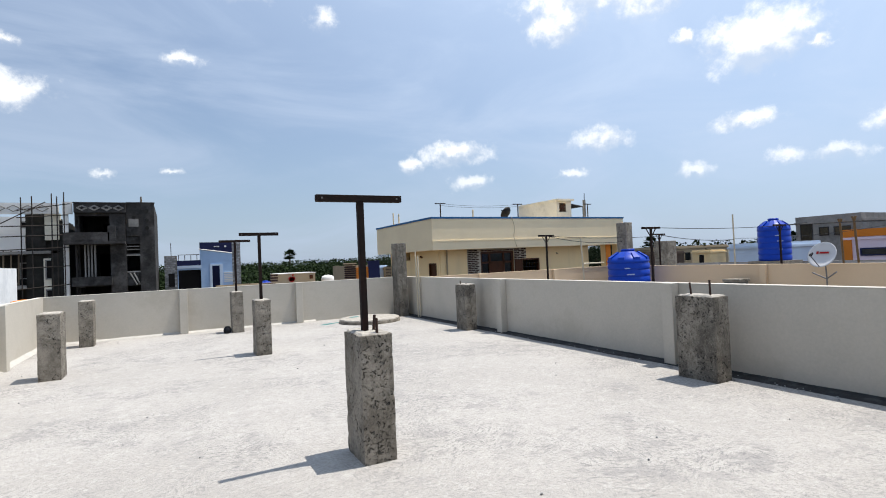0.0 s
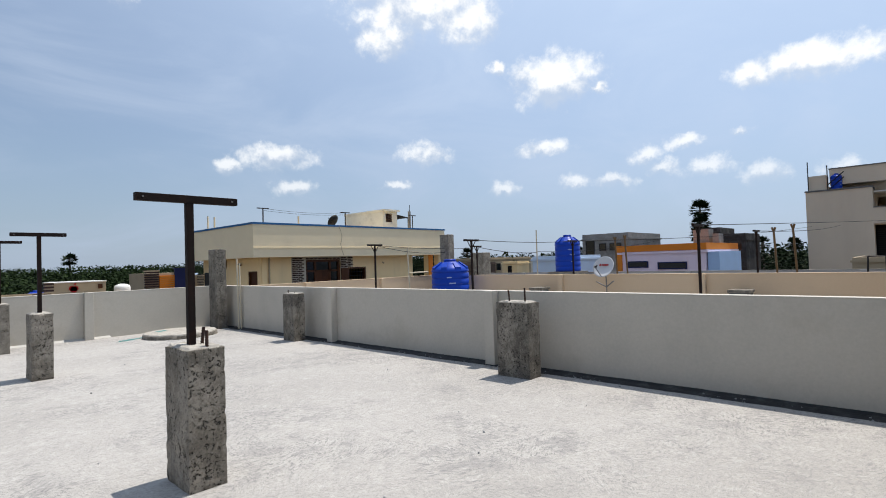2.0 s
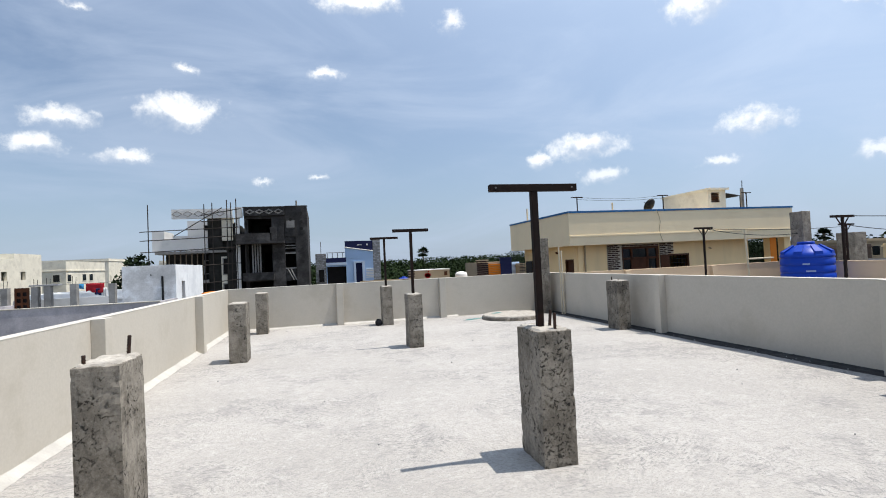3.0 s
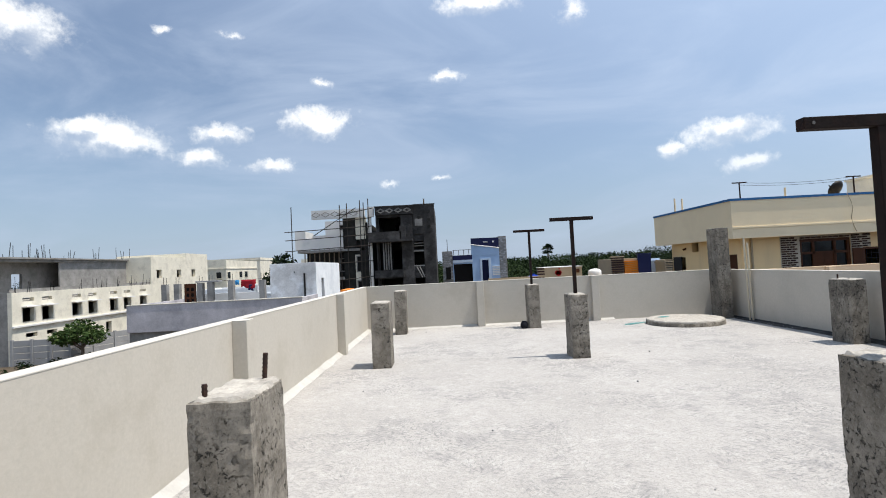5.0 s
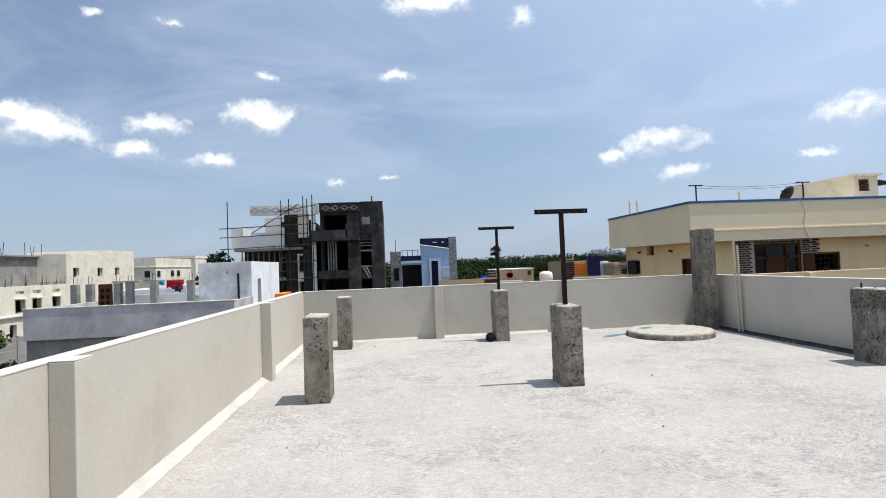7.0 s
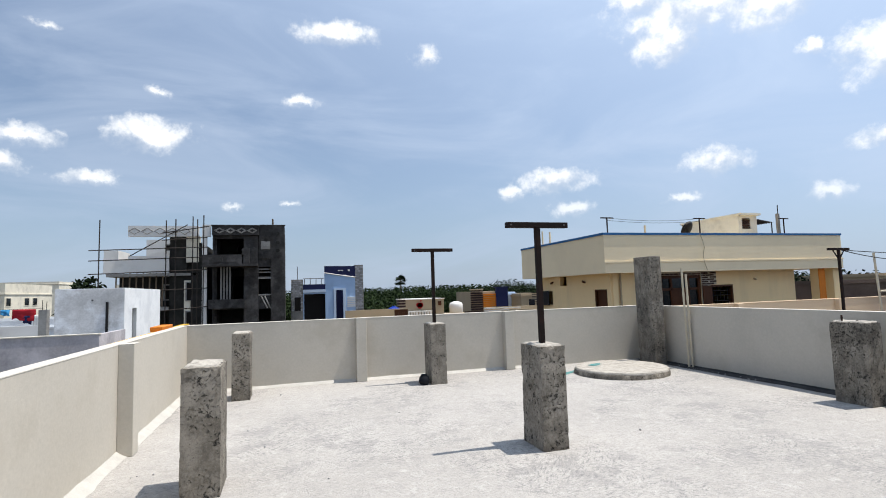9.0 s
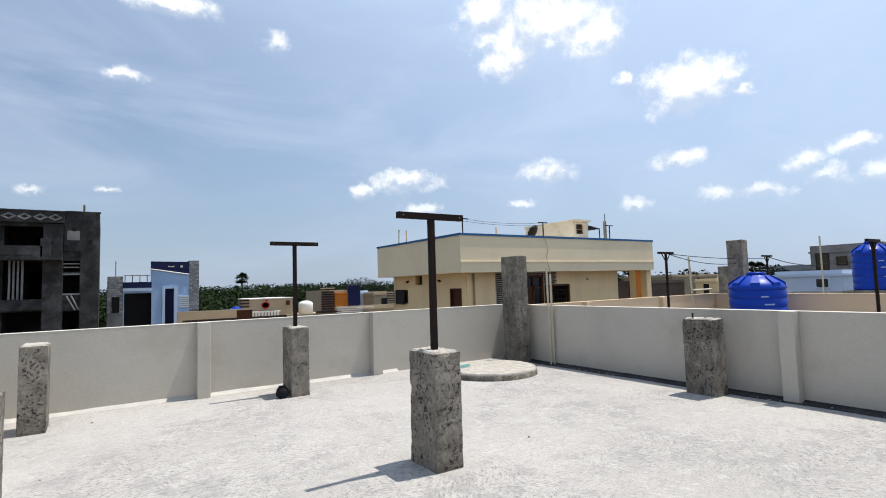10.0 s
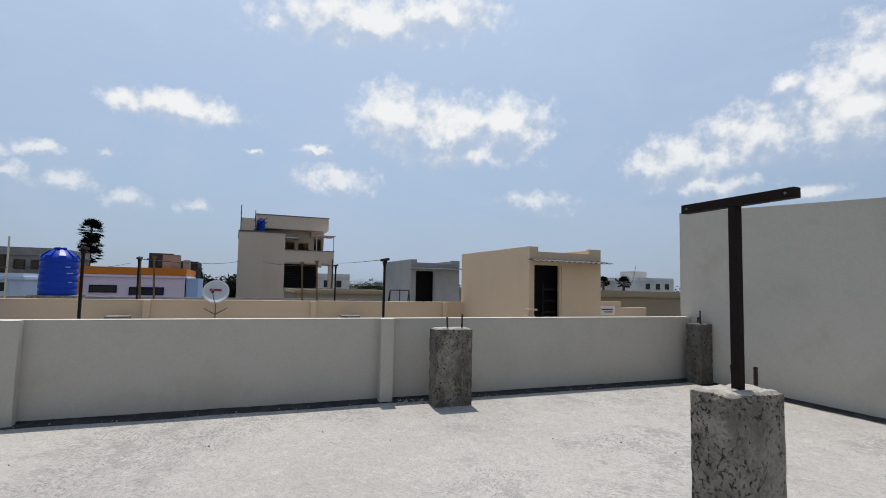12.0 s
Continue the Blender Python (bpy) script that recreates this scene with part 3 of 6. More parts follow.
# ---- the terrace ----
XW, XE, YN, YS, HT = -2.355, 5.54, 12.67, -0.95, 0.985
YB = -3.9

floor = tagged(part("floor", box_bm((XW - 0.2, XE + 0.115, YB, YN + 0.115, -0.13, 0)), SCREED), "pale trowelled cement screed of the roof terrace", "floor", kind="structure")


def parapet(name, axis, c0, c1, u0, u1, piers, inward):
    """A parapet wall with a thin coping of paler, sunlit colour and shallow piers on its inner face."""
    body = (c0, c1, u0, u1, -0.3, HT - 0.012) if axis == "x" else (u0, u1, c0, c1, -0.3, HT - 0.012)
    w = tagged(part(name, box_bm(body), PLASTER), "cream plastered parapet wall with shallow piers", "wall", kind="structure")
    grow = 0.002
    top = (c0 - grow, c1 + grow, u0, u1, HT - 0.012, HT) if axis == "x" else (u0, u1, c0 - grow, c1 + grow, HT - 0.012, HT)
    part("coping", box_bm(top, bevel=0.004), PLASTER_TOP, w, "thin plaster coping with sunlight painted into its paler colour")
    for p in piers:
        d0, d1 = (c0 - 0.13, c0) if inward < 0 else (c1, c1 + 0.13)
        b = (d0, d1, p, p + 0.16, 0, HT - 0.004) if axis == "x" else (p, p + 0.16, d0, d1, 0, HT - 0.004)
        part("pier", box_bm(b, bevel=0.006), PLASTER, w)
        q = (b[0], b[1], b[2], b[3], HT - 0.004, HT + 0.002)
        part("pier_cap", box_bm(q, bevel=0.003), PLASTER_TOP, w)
    return w


wall_e = parapet("wall_east", "x", XE, XE + 0.115, -0.94, YN + 0.115, (4.0, 7.68), -1)
wall_n = parapet("wall_north", "y", YN, YN + 0.115, XW + 0.06, XE, (0.19, 2.72), -1)
wall_w = parapet("wall_west", "x", XW - 0.115, XW, YB, YN + 0.115, (1.7, 5.68, 9.66), 1)
# the sunlit wall runs a little askew
SKEW = Matrix.Translation((XW, 4.5, 0)) @ Matrix.Rotation(radians(-0.8), 4, "Z") @ Matrix.Translation((-XW, -4.5, 0))
wall_w.matrix_basis = SKEW


def fillet(name, material, axis, at, side, u0, u1, width, height, seed, label):
    """An uneven mortar skirting along the foot of a wall."""
    bm = bmesh.new()
    n = int((u1 - u0) / 0.07)
    rows = []
    for i in range(n + 1):
        u = u0 + (u1 - u0) * i / n
        k = noise.noise(Vector((u * 2.1, seed, 0))) + 0.6 * noise.noise(Vector((u * 9, seed, 3)))
        w, h = width * (1 + 0.28 * k), height * (1 + 0.2 * k)
        ring = []
        for d, z in ((0, h), (w * 0.35, h * 0.62), (w * 0.75, h * 0.22), (w, 0.002)):
            d += 0.006 * noise.noise(Vector((u * 24, d * 40, seed)))
            ring.append(bm.verts.new((at + side * d, u, z) if axis == "x" else (u, at + side * d, z)))
        rows.append(ring)
    for a, b in zip(rows, rows[1:]):
        for j in range(3):
            bm.faces.new((a[j], b[j], b[j + 1], a[j + 1]))
    bmesh.ops.recalc_face_normals(bm, faces=list(bm.faces))
    return tagged(part(name, bm, material, smooth=True), label, "skirting", kind="structure")


fillet("baseboard", LIME, "x", XW, 1, YB, YN, 0.085, 0.055, 1.0, "lime-washed mortar skirting along the sunlit wall").matrix_basis = SKEW
fillet("baseboard", LIME, "y", YN, -1, XW, 3.2, 0.075, 0.04, 2.0, "lime-washed mortar skirting along the far wall")
# these two skirtings are real, their near-black colour paints the shade
fillet("baseboard", MORTAR_SHADE, "x", XE, -1, -0.9, YN, 0.055, 0.024, 3.0, "rough mortar skirting, wall shade painted into its dark colour")
fillet("baseboard", MORTAR_SHADE, "y", YS, 1, XW, XE, 0.05, 0.03, 4.0, "rough mortar skirting of the stair head, shade painted into its dark colour")

# the wall's shade painted on the floor as a dark, rough mortar strip
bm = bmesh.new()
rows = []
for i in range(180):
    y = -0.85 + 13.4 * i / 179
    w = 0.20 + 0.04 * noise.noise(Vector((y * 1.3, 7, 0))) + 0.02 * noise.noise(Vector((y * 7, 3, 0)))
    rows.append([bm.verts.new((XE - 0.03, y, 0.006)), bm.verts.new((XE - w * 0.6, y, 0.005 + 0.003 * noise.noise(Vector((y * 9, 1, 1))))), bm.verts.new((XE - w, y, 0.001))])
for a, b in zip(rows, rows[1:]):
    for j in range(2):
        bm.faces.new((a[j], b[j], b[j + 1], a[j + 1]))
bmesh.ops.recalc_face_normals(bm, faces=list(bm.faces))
tagged(part("trim", bm, MORTAR_SHADE), "dark mortar-like strip painting the wall's shade on the floor", "stain", kind="structure")


def patch(points, z, material, label):
    """A thin skim of mortar or of painted shade on the floor with an uneven outline."""
    bm = bmesh.new()
    ring = []
    for (x0, y0), (x1, y1) in zip(points, points[1:] + points[:1]):
        n = max(2, int(math.hypot(x1 - x0, y1 - y0) / 0.05))
        for i in range(n):
            x, y = x0 + (x1 - x0) * i / n, y0 + (y1 - y0) * i / n
            k = 0.03 * noise.noise(Vector((x * 6, y * 6, 2))) + 0.012 * noise.noise(Vector((x * 25, y * 25, 5)))
            ring.append(bm.verts.new((x + k, y - k, z)))
    bm.faces.new(ring)
    bmesh.ops.recalc_face_normals(bm, faces=list(bm.faces))
    return tagged(part("trim", bm, material), label, "stain", kind="structure")


patch([(XE - 0.02, -0.94), (XE - 0.02, -0.45), (4.93, -0.38), (4.42, -0.42), (3.98, -0.52), (3.6, -0.72), (3.2, -0.94)], 0.0015, TANSKIM, "smooth beige cement skim in the corner")
# the stair head's shade laid on the floor as a dark sheet
patch([(XE - 0.02, -0.945), (XE - 0.02, -0.70), (5.05, -0.68), (4.5, -0.75), (3.6, -0.77), (2.0, -0.78), (-1.2, -0.79), (-1.2, -0.945)], 0.007, MORTAR_SHADE, "dark strip painting the shade at the foot of the stair head")

# stair head behind the start of the walk
def sloped_wall(x0, x1, y0, y1, h0, h1, base=0.0):
    """A wall whose top runs from h0 at x0 to h1 at x1."""
    bm = box_bm((x0, x1, y0, y1, base, 1.0))
    for v in bm.verts:
        if v.co.z > base + 1e-6:
            v.co.z = h0 if v.co.x < (x0 + x1) / 2 else h1
    return bm


stair = tagged(part("wall_south", sloped_wall(-1.3, XE + 0.2, YS - 0.15, YS, 2.24, 2.68), PLASTER), "tall cream plastered wall of the stair head", "wall", kind="structure")
part("side_wall", box_bm((-1.3, -1.15, YB, YS - 0.15, 0, 2.24), (XE + 0.05, XE + 0.2, YB, YS - 0.15, 0, 2.67)), PLASTER, stair)
part("roof_slab", box_bm((-1.15, XE + 0.05, YB, YS - 0.15, 2.0, 2.12)), PLASTER, stair)
tagged(part("wall_back", box_bm((XW - 0.115, XE + 0.12, YB - 0.12, YB, -0.3, HT)), PLASTER), "cream plastered parapet behind the stair head", "wall", kind="structure")


def column_bm(w, d, h, seed, chips=1.0):
    """A cast stub with uneven, chipped faces."""
    bm = bmesh.new()
    nx, ny, nz = max(6, int(w / 0.026)), max(8, int(d / 0.026)), int(h / 0.03)
    cache = {}

    def vert(i, j, k):
        key = (i, j, k)
        if key not in cache:
            x, y, z = w * i / nx, d * j / ny, h * k / nz
            p = Vector((x, y, z))
            c = Vector((w / 2, d / 2, z))
            out = Vector(((x - w / 2) / w * 2, (y - d / 2) / d * 2, 0))
            edges = sum(1 for q, m in ((i, nx), (j, ny), (k, nz)) if q in (0, m))
            s = p * 7 + Vector((seed * 13, seed * 5, seed * 3))
            amount = 0.002 * noise.noise(s) + 0.0015 * noise.noise(s * 4)
            rough = noise.noise(s * 0.45 + Vector((9, 2, 5)))
            if rough > 0.05:
                amount -= chips * 0.016 * (rough - 0.05) * abs(noise.noise(s * 5))
            if edges >= 2:
                amount -= 0.002 + chips * 0.018 * max(0.0, noise.noise(s * 2.6) - 0.3)
            p = p + out * amount
            if k == nz:
                p.z += 0.005 * noise.noise(Vector((x * 14, y * 14, seed))) - (0.006 if edges >= 2 else 0)
            lean = 0.006 * math.sin(seed * 7) * z
            p.x += lean
            cache[key] = bm.verts.new(p)
        return cache[key]

    for i in range(nx):
        for k in range(nz):
            bm.faces.new((vert(i, 0, k), vert(i + 1, 0, k), vert(i + 1, 0, k + 1), vert(i, 0, k + 1)))
            bm.faces.new((vert(i + 1, ny, k), vert(i, ny, k), vert(i, ny, k + 1), vert(i + 1, ny, k + 1)))
    for j in range(ny):
        for k in range(nz):
            bm.faces.new((vert(0, j + 1, k), vert(0, j, k), vert(0, j, k + 1), vert(0, j + 1, k + 1)))
            bm.faces.new((vert(nx, j, k), vert(nx, j + 1, k), vert(nx, j + 1, k + 1), vert(nx, j, k + 1)))
    for i in range(nx):
        for j in range(ny):
            bm.faces.new((vert(i, j, nz), vert(i + 1, j, nz), vert(i + 1, j + 1, nz), vert(i, j + 1, nz)))
            bm.faces.new((vert(i, j + 1, 0), vert(i + 1, j + 1, 0), vert(i + 1, j, 0), vert(i, j, 0)))
    return bm


def rebar(x, y, z0, h, parent, lean=(0.0, 0.0), r=0.010):
    bm = bmesh.new()
    cyl(bm, (x, y, z0 - 0.03), (x + lean[0], y + lean[1], z0 + h), r, n=10)
    steps = int(h / 0.016)
    for i in range(steps):
        f = (i + 0.5) / steps
        cx, cy, cz = x + lean[0] * f, y + lean[1] * f, z0 + h * f
        cyl(bm, (cx, cy, cz - 0.003), (cx, cy, cz + 0.003), r * 1.18, n=10)
    part("rebar", bm, REBAR, parent, "rusty ribbed steel bar", local=True)


def column(x, y, h, label, w=0.24, d=0.385, seed=1.0, bars_at=(), chips=1.0, cap=True, skin=None):
    t = thing("concrete_column", label, "column", x, y, 0, group="column stubs on the terrace")
    part("shaft", column_bm(w, d, h, seed, chips), skin or CONCRETE, t, local=True)
    if cap:
        bm = bmesh.new()
        nx, ny = 12, 20
        g = [[bm.verts.new((0.008 + (w - 0.016) * i / nx + 0.003 * noise.noise(Vector((i, j, seed))), 0.008 + (d - 0.016) * j / ny + 0.003 * noise.noise(Vector((j, i, seed + 4))),
                            h + 0.009 + 0.009 * noise.noise(Vector((i * 0.55, j * 0.55, seed))) + 0.006 * noise.noise(Vector((i * 1.7, j * 1.7, seed + 3))) - (0.022 if i in (0, nx) or j in (0, ny) else 0))) for j in range(ny + 1)] for i in range(nx + 1)]
        for i in range(nx):
            for j in range(ny):
                bm.faces.new((g[i][j], g[i + 1][j], g[i + 1][j + 1], g[i][j + 1]))
        part("top", bm, CEMENT_PALE, t, "pale sunlit rough mortar top", local=True)
    for bx, by, bh, lx, ly in bars_at:
        rebar(bx, by, h, bh, t, (lx, ly))
    return t


column(1.2, 3.2, 0.895, "grey pitted concrete column stub carrying a steel T post", seed=1.3, bars_at=((0.155, 0.16, 0.12, 0.015, 0.0), (0.135, 0.03, 0.11, 0.0, 0.0)))
column(1.21, 8.375, 0.875, "grey concrete column stub with a honeycombed face and steel T post", seed=2.1, chips=1.7)
column(-1.55, 8.365, 0.895, "grey pitted concrete column stub near the sunlit parapet", w=0.262, d=0.40, seed=3.7, chips=1.2)
column(-1.48, 3.2, 0.908, "grey concrete column stub with two rusty bars on top", seed=4.2, bars_at=((0.04, 0.06, 0.055, 0.0, 0.0), (0.17, 0.33, 0.12, 0.01, 0.0)))
column(5.065, 8.375, 0.89, "dark stained concrete column stub beside the shaded parapet", seed=5.9, bars_at=((0.06, 0.28, 0.07, 0.0, 0.0), (0.12, 0.16, 0.02, 0.0, 0.0)), skin=CONCRETE_STAIN_SHADE)
column(4.97, 3.16, 0.89, "dark streaked concrete column stub with two upright bars", d=0.46, seed=6.4, bars_at=((0.07, 0.30, 0.14, -0.01, 0.01), (0.10, 0.10, 0.17, -0.005, 0.0)), skin=CONCRETE_STAIN_SHADE)
column(1.19, 11.79, 0.885, "grey concrete column stub with a T post by the far wall", seed=7.8, chips=1.3)
column(-1.56, 11.83, 0.888, "grey pitted concrete column stub in the far corner", seed=8.3)
column(5.14, 11.8, 1.86, "tall weathered concrete column in the corner of the parapet", w=0.235, d=0.42, seed=9.6, chips=1.5, cap=False, skin=CONCRETE_STAIN_SHADE)
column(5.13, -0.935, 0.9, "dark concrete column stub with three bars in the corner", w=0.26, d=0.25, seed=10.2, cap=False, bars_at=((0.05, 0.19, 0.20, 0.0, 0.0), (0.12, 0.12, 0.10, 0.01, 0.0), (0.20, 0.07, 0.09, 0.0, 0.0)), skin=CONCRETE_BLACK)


def t_post(x, y, z, top, label, reach=0.325, group="steel T posts on the terrace", braces=False):
    t = thing("t_post", label, "post", x, y, z, group=group)
    s = 0.023
    part("pole", box_bm((-s, s, -s, s, 0, top - z - 0.05), bevel=0.003), RUSTED, t, local=True)
    part("bar", box_bm((-reach, reach, -0.025, 0.025, top - z - 0.05, top - z), bevel=0.003), RUSTED, t, local=True)
    for e in (-1, 1):
        bm = bmesh.new()
        cyl(bm, (e * (reach - 0.04), -0.0275, top - z - 0.025), (e * (reach - 0.04), 0.0275, top - z - 0.025), 0.007, n=10)
        part("bolt", bm, ZINC, t, "bright bolt end", local=True)
    if braces:
        for e in (-1, 1):
            bm = bmesh.new()
            cyl(bm, (0, 0, top - z - 0.26), (e * 0.16, 0, top - z - 0.05), 0.012, n=8)
            part("brace", bm, RUSTED, t, local=True)
    return t


t_post(1.305, 3.4, 0.89, 1.895, "dark brown steel T post standing on a concrete stub")
t_post(1.335, 8.565, 0.87, 1.965, "dark brown steel T post on a honeycombed concrete stub", reach=0.305)
t_post(1.31, 12.0, 0.88, 2.03, "dark steel T post on a concrete stub by the far wall")

# round raised slab by the corner, with spilt paint
disc = thing("round_slab", "low round cement slab on the terrace floor", "slab", 4.2, 11.46, 0)
bm = lathe([(0, 0.105), (0.25, 0.108), (0.5, 0.106), (0.66, 0.104), (0.695, 0.098), (0.705, 0.08), (0.71, 0.0)], 72)
for v in bm.verts:
    r = math.hypot(v.co.x, v.co.y)
    if r > 0.6:
        k = 1 + 0.012 * noise.noise(Vector((v.co.x * 3, v.co.y * 3, 0)))
        v.co.x, v.co.y = v.co.x * k, v.co.y * k
part("slab", bm, CEMENT_PALE, disc, local=True)
rim = lathe([(0.700, 0.075), (0.716, 0.06), (0.718, 0.01), (0.722, 0.0)], 72)
part("rim", rim, CONCRETE_STAIN_SHADE, disc, "dark grey mortar edge", local=True, smooth=True)


def blot(name, cx, cy, z, rx, ry, seed, material, label, turn=0.0):
    bm = bmesh.new()
    ring = []
    n = 46
    for i in range(n):
        a = 2 * math.pi * i / n
        k = 1 + 0.55 * noise.noise(Vector((math.cos(a) * 1.6, math.sin(a) * 1.6, seed))) + 0.3 * noise.noise(Vector((math.cos(a) * 5, math.sin(a) * 5, seed + 2)))
        x, y = rx * k * math.cos(a), ry * k * math.sin(a)
        ring.append(bm.verts.new((cx + x * math.cos(turn) - y * math.sin(turn), cy + x * math.sin(turn) + y * math.cos(turn), z)))
    mid = bm.verts.new((cx, cy, z + 0.001))
    for i in range(n):
        bm.faces.new((ring[i], ring[(i + 1) % n], mid))
    return tagged(part(name, bm, material), label, "stain", kind="structure")


blot("trim", 3.35, 11.75, 0.004, 0.34, 0.07, 2.0, TEAL, "spilt teal paint dried on the cement floor", 0.5)
blot("trim", 3.9, 11.72, 0.1105, 0.17, 0.07, 5.0, TEAL, "spilt teal paint on the round slab", 0.6)

# two conduits beside the corner column
pipes = thing("conduit_pipe", "pair of cream plastic conduit pipes standing against the parapet", "pipe", 5.45, 11.39, 0)
for dx, dy, h in ((0.0, 0.0, 1.62), (0.045, -0.035, 1.52)):
    bm = bmesh.new()
    cyl(bm, (dx, dy, 0), (dx - 0.02, dy, h), 0.0165, n=16)
    cyl(bm, (dx - 0.015, dy, h * 0.72), (dx - 0.016, dy, h * 0.72 + 0.06), 0.0195, n=16)
    part("pipe", bm, PVC, pipes, local=True, smooth=False)

pot = tagged(part("pot", lathe([(0, 0.0), (0.05, 0.0), (0.075, 0.03), (0.082, 0.07), (0.07, 0.115), (0.045, 0.14), (0.05, 0.15), (0.038, 0.148), (0.035, 0.13), (0, 0.12)], 28), BLACKPLASTIC, smooth=True), "small round black plastic pot beside a column stub", "pot")
pot.location = (1.09, 11.86, 0.0)

# mortar crumbs along the shaded wall and by the column feet
rng = random.Random(7)
bm = bmesh.new()
for i in range(230):
    if i < 150:
        x, y = XE - 0.10 - abs(rng.gauss(0, 0.10)), rng.uniform(-0.6, 12.2)
    elif i < 185:
        x, y = rng.uniform(5.2, 5.45), rng.gauss(3.85, 0.16)
    else:
        x, y = rng.uniform(-2.1, 5.2), rng.uniform(0.5, 12.4)
    if x > XE - 0.03:
        continue
    r = rng.uniform(0.004, 0.014) * (1.8 if 150 <= i < 185 else 1)
    m = pose(x, y, r * 0.4, rng.uniform(0, 90), rng.uniform(0, 90), rng.uniform(0, 90)) @ Matrix.Diagonal((r, r * rng.uniform(0.6, 1), r * rng.uniform(0.5, 0.9), 1))
    bmesh.ops.create_icosphere(bm, subdivisions=1, radius=1.0, matrix=m)
tagged(part("mortar_crumbs", bm, GREYWASH), "grey mortar crumbs scattered on the cement floor", "rubble", kind="stuff")

# the house under the terrace
own = thing("house", "cream plastered house under the roof terrace", "house", 1.6, 4.4, -4)
part("wall", box_bm((XW - 0.11, XE + 0.11, YB, YN + 0.11, -4, -0.3)), PLASTER, own)
part("slab_edge", box_bm((XW - 0.112, XE + 0.112, YB, YN + 0.112, -0.3, -0.132)), PLASTER, own)


# ---- ground ----
ground = tagged(part("ground", box_bm((-900, 1200, -900, 1200, -4.4, -4.0)), SOIL), "dry brown earth with weeds between the houses", "ground", kind="structure")


def window(parent, axis, c, u0, u1, z0, z1, side, frame_mat, pane_mat, rim=0.05, proud=0.03, bars=0, shade=0.0, name="window"):
    """A framed window on an upright face: frame ring, pane, bars and a sunshade slab."""
    def b(a0, a1, d0, d1, p, q):
        lo, hi = sorted((c + side * d0, c + side * d1))
        return (lo, hi, a0, a1, p, q) if axis == "x" else (a0, a1, lo, hi, p, q)
    w = part(name, box_bm(b(u0, u0 + rim, -0.02, proud, z0, z1), b(u1 - rim, u1, -0.02, proud, z0, z1), b(u0 + rim, u1 - rim, -0.02, proud, z0, z0 + rim), b(u0 + rim, u1 - rim, -0.02, proud, z1 - rim, z1)), frame_mat, parent)
    part("pane", box_bm(b(u0 + rim, u1 - rim, -0.02, proud * 0.4, z0 + rim, z1 - rim)), pane_mat, w)
    for i in range(bars):
        u = u0 + rim + (u1 - u0 - 2 * rim) * (i + 1) / (bars + 1)
        part("mullion", box_bm(b(u - 0.012, u + 0.012, proud * 0.4, proud * 0.8, z0 + rim, z1 - rim)), frame_mat, w)
    if shade:
        part("sunshade", box_bm(b(u0 - 0.12, u1 + 0.12, -0.02, shade, z1 + 0.05, z1 + 0.11)), WHITE, w)
    return w


def corrugated(x0, x1, y0, y1, z0, z1, pitch=0.16, amp=0.014, along="y"):
    """A wavy sheet that slopes from z0 at x0 to z1 at x1, its waves counted along y."""
    bm = bmesh.new()
    n = int(abs(y1 - y0) / pitch * 8)
    rows = []
    for i in range(n + 1):
        y = y0 + (y1 - y0) * i / n
        k = amp * math.sin(2 * math.pi * i / 8)
        rows.append([bm.verts.new((x, y, z + k + t)) for x, z in ((x0, z0), (x1, z1)) for t in (0, 0.006)])
    for a, b in zip(rows, rows[1:]):
        for p, q in ((0, 2), (3, 1), (1, 0), (2, 3)):
            bm.faces.new((a[p], b[p], b[q], a[q]))
    bmesh.ops.recalc_face_normals(bm, faces=list(bm.faces))
    return bm


def stair_hut(parent, x0, x1, y0, y1, mat, door_y0, door_y1):
    """A flat-roofed stair head with a doorway to the west and a ribbed awning."""
    h = part("stair_head", box_bm(*shell(x0, x1, y0, y1, 0, 2.27, 0.12, west=((door_y0, door_y1, 0, 1.95),))), mat, parent, "small stair head with an open dark doorway")
    part("roof_slab", box_bm((x0 + 0.12, x1 - 0.12, y0 + 0.12, y1 - 0.12, 2.12, 2.22)), mat, h)
    part("parapet", box_bm((x0, x1, y1 - 0.12, y1, 2.27, 2.39), (x0, x1, y0, y0 + 0.12, 2.27, 2.39), (x0, x0 + 0.12, y1 - 0.24, y1 - 0.12, 2.27, 2.39), (x0, x0 + 0.12, y0 + 0.12, y0 + 0.36, 2.27, 2.39)), mat, h)
    part("awning", corrugated(x0 - 0.38, x0, y0 - 0.08, y1 + 0.06, 2.02, 2.08), SHEET, h, "ribbed metal awning over the doorway")
    # added black sheet, the stairwell's shade as colour
    part("doorway_shade", box_bm((x0 + 0.5, x0 + 0.56, y0 + 0.13, y1 - 0.13, 0.01, 2.11)), DARK, h, "black sheet painting the stairwell's shade behind the doorway")
    part("door_jamb", box_bm((x0 + 0.02, x0 + 0.10, door_y0, door_y0 + 0.05, 0, 1.95), (x0 + 0.02, x0 + 0.10, door_y1 - 0.05, door_y1, 0, 1.95)), mat, h)
    return h


# ---- peach house next door ----
peach = thing("house", "peach painted house whose roof terrace adjoins", "house", 10.1, 3.6, -4)
part("wall", box_bm((6.2, 14.05, -6.2, 13.25, -4, -0.15)), PEACH, peach)
part("roof", box_bm((6.2, 14.05, -6.2, 13.25, -0.15, 0)), SCREED, peach, "cement roof terrace")
pw = part("parapet", box_bm((13.93, 14.05, -6.2, 13.25, 0, 0.885), (6.2, 13.93, 13.13, 13.25, 0, 0.90)), PEACH, peach)
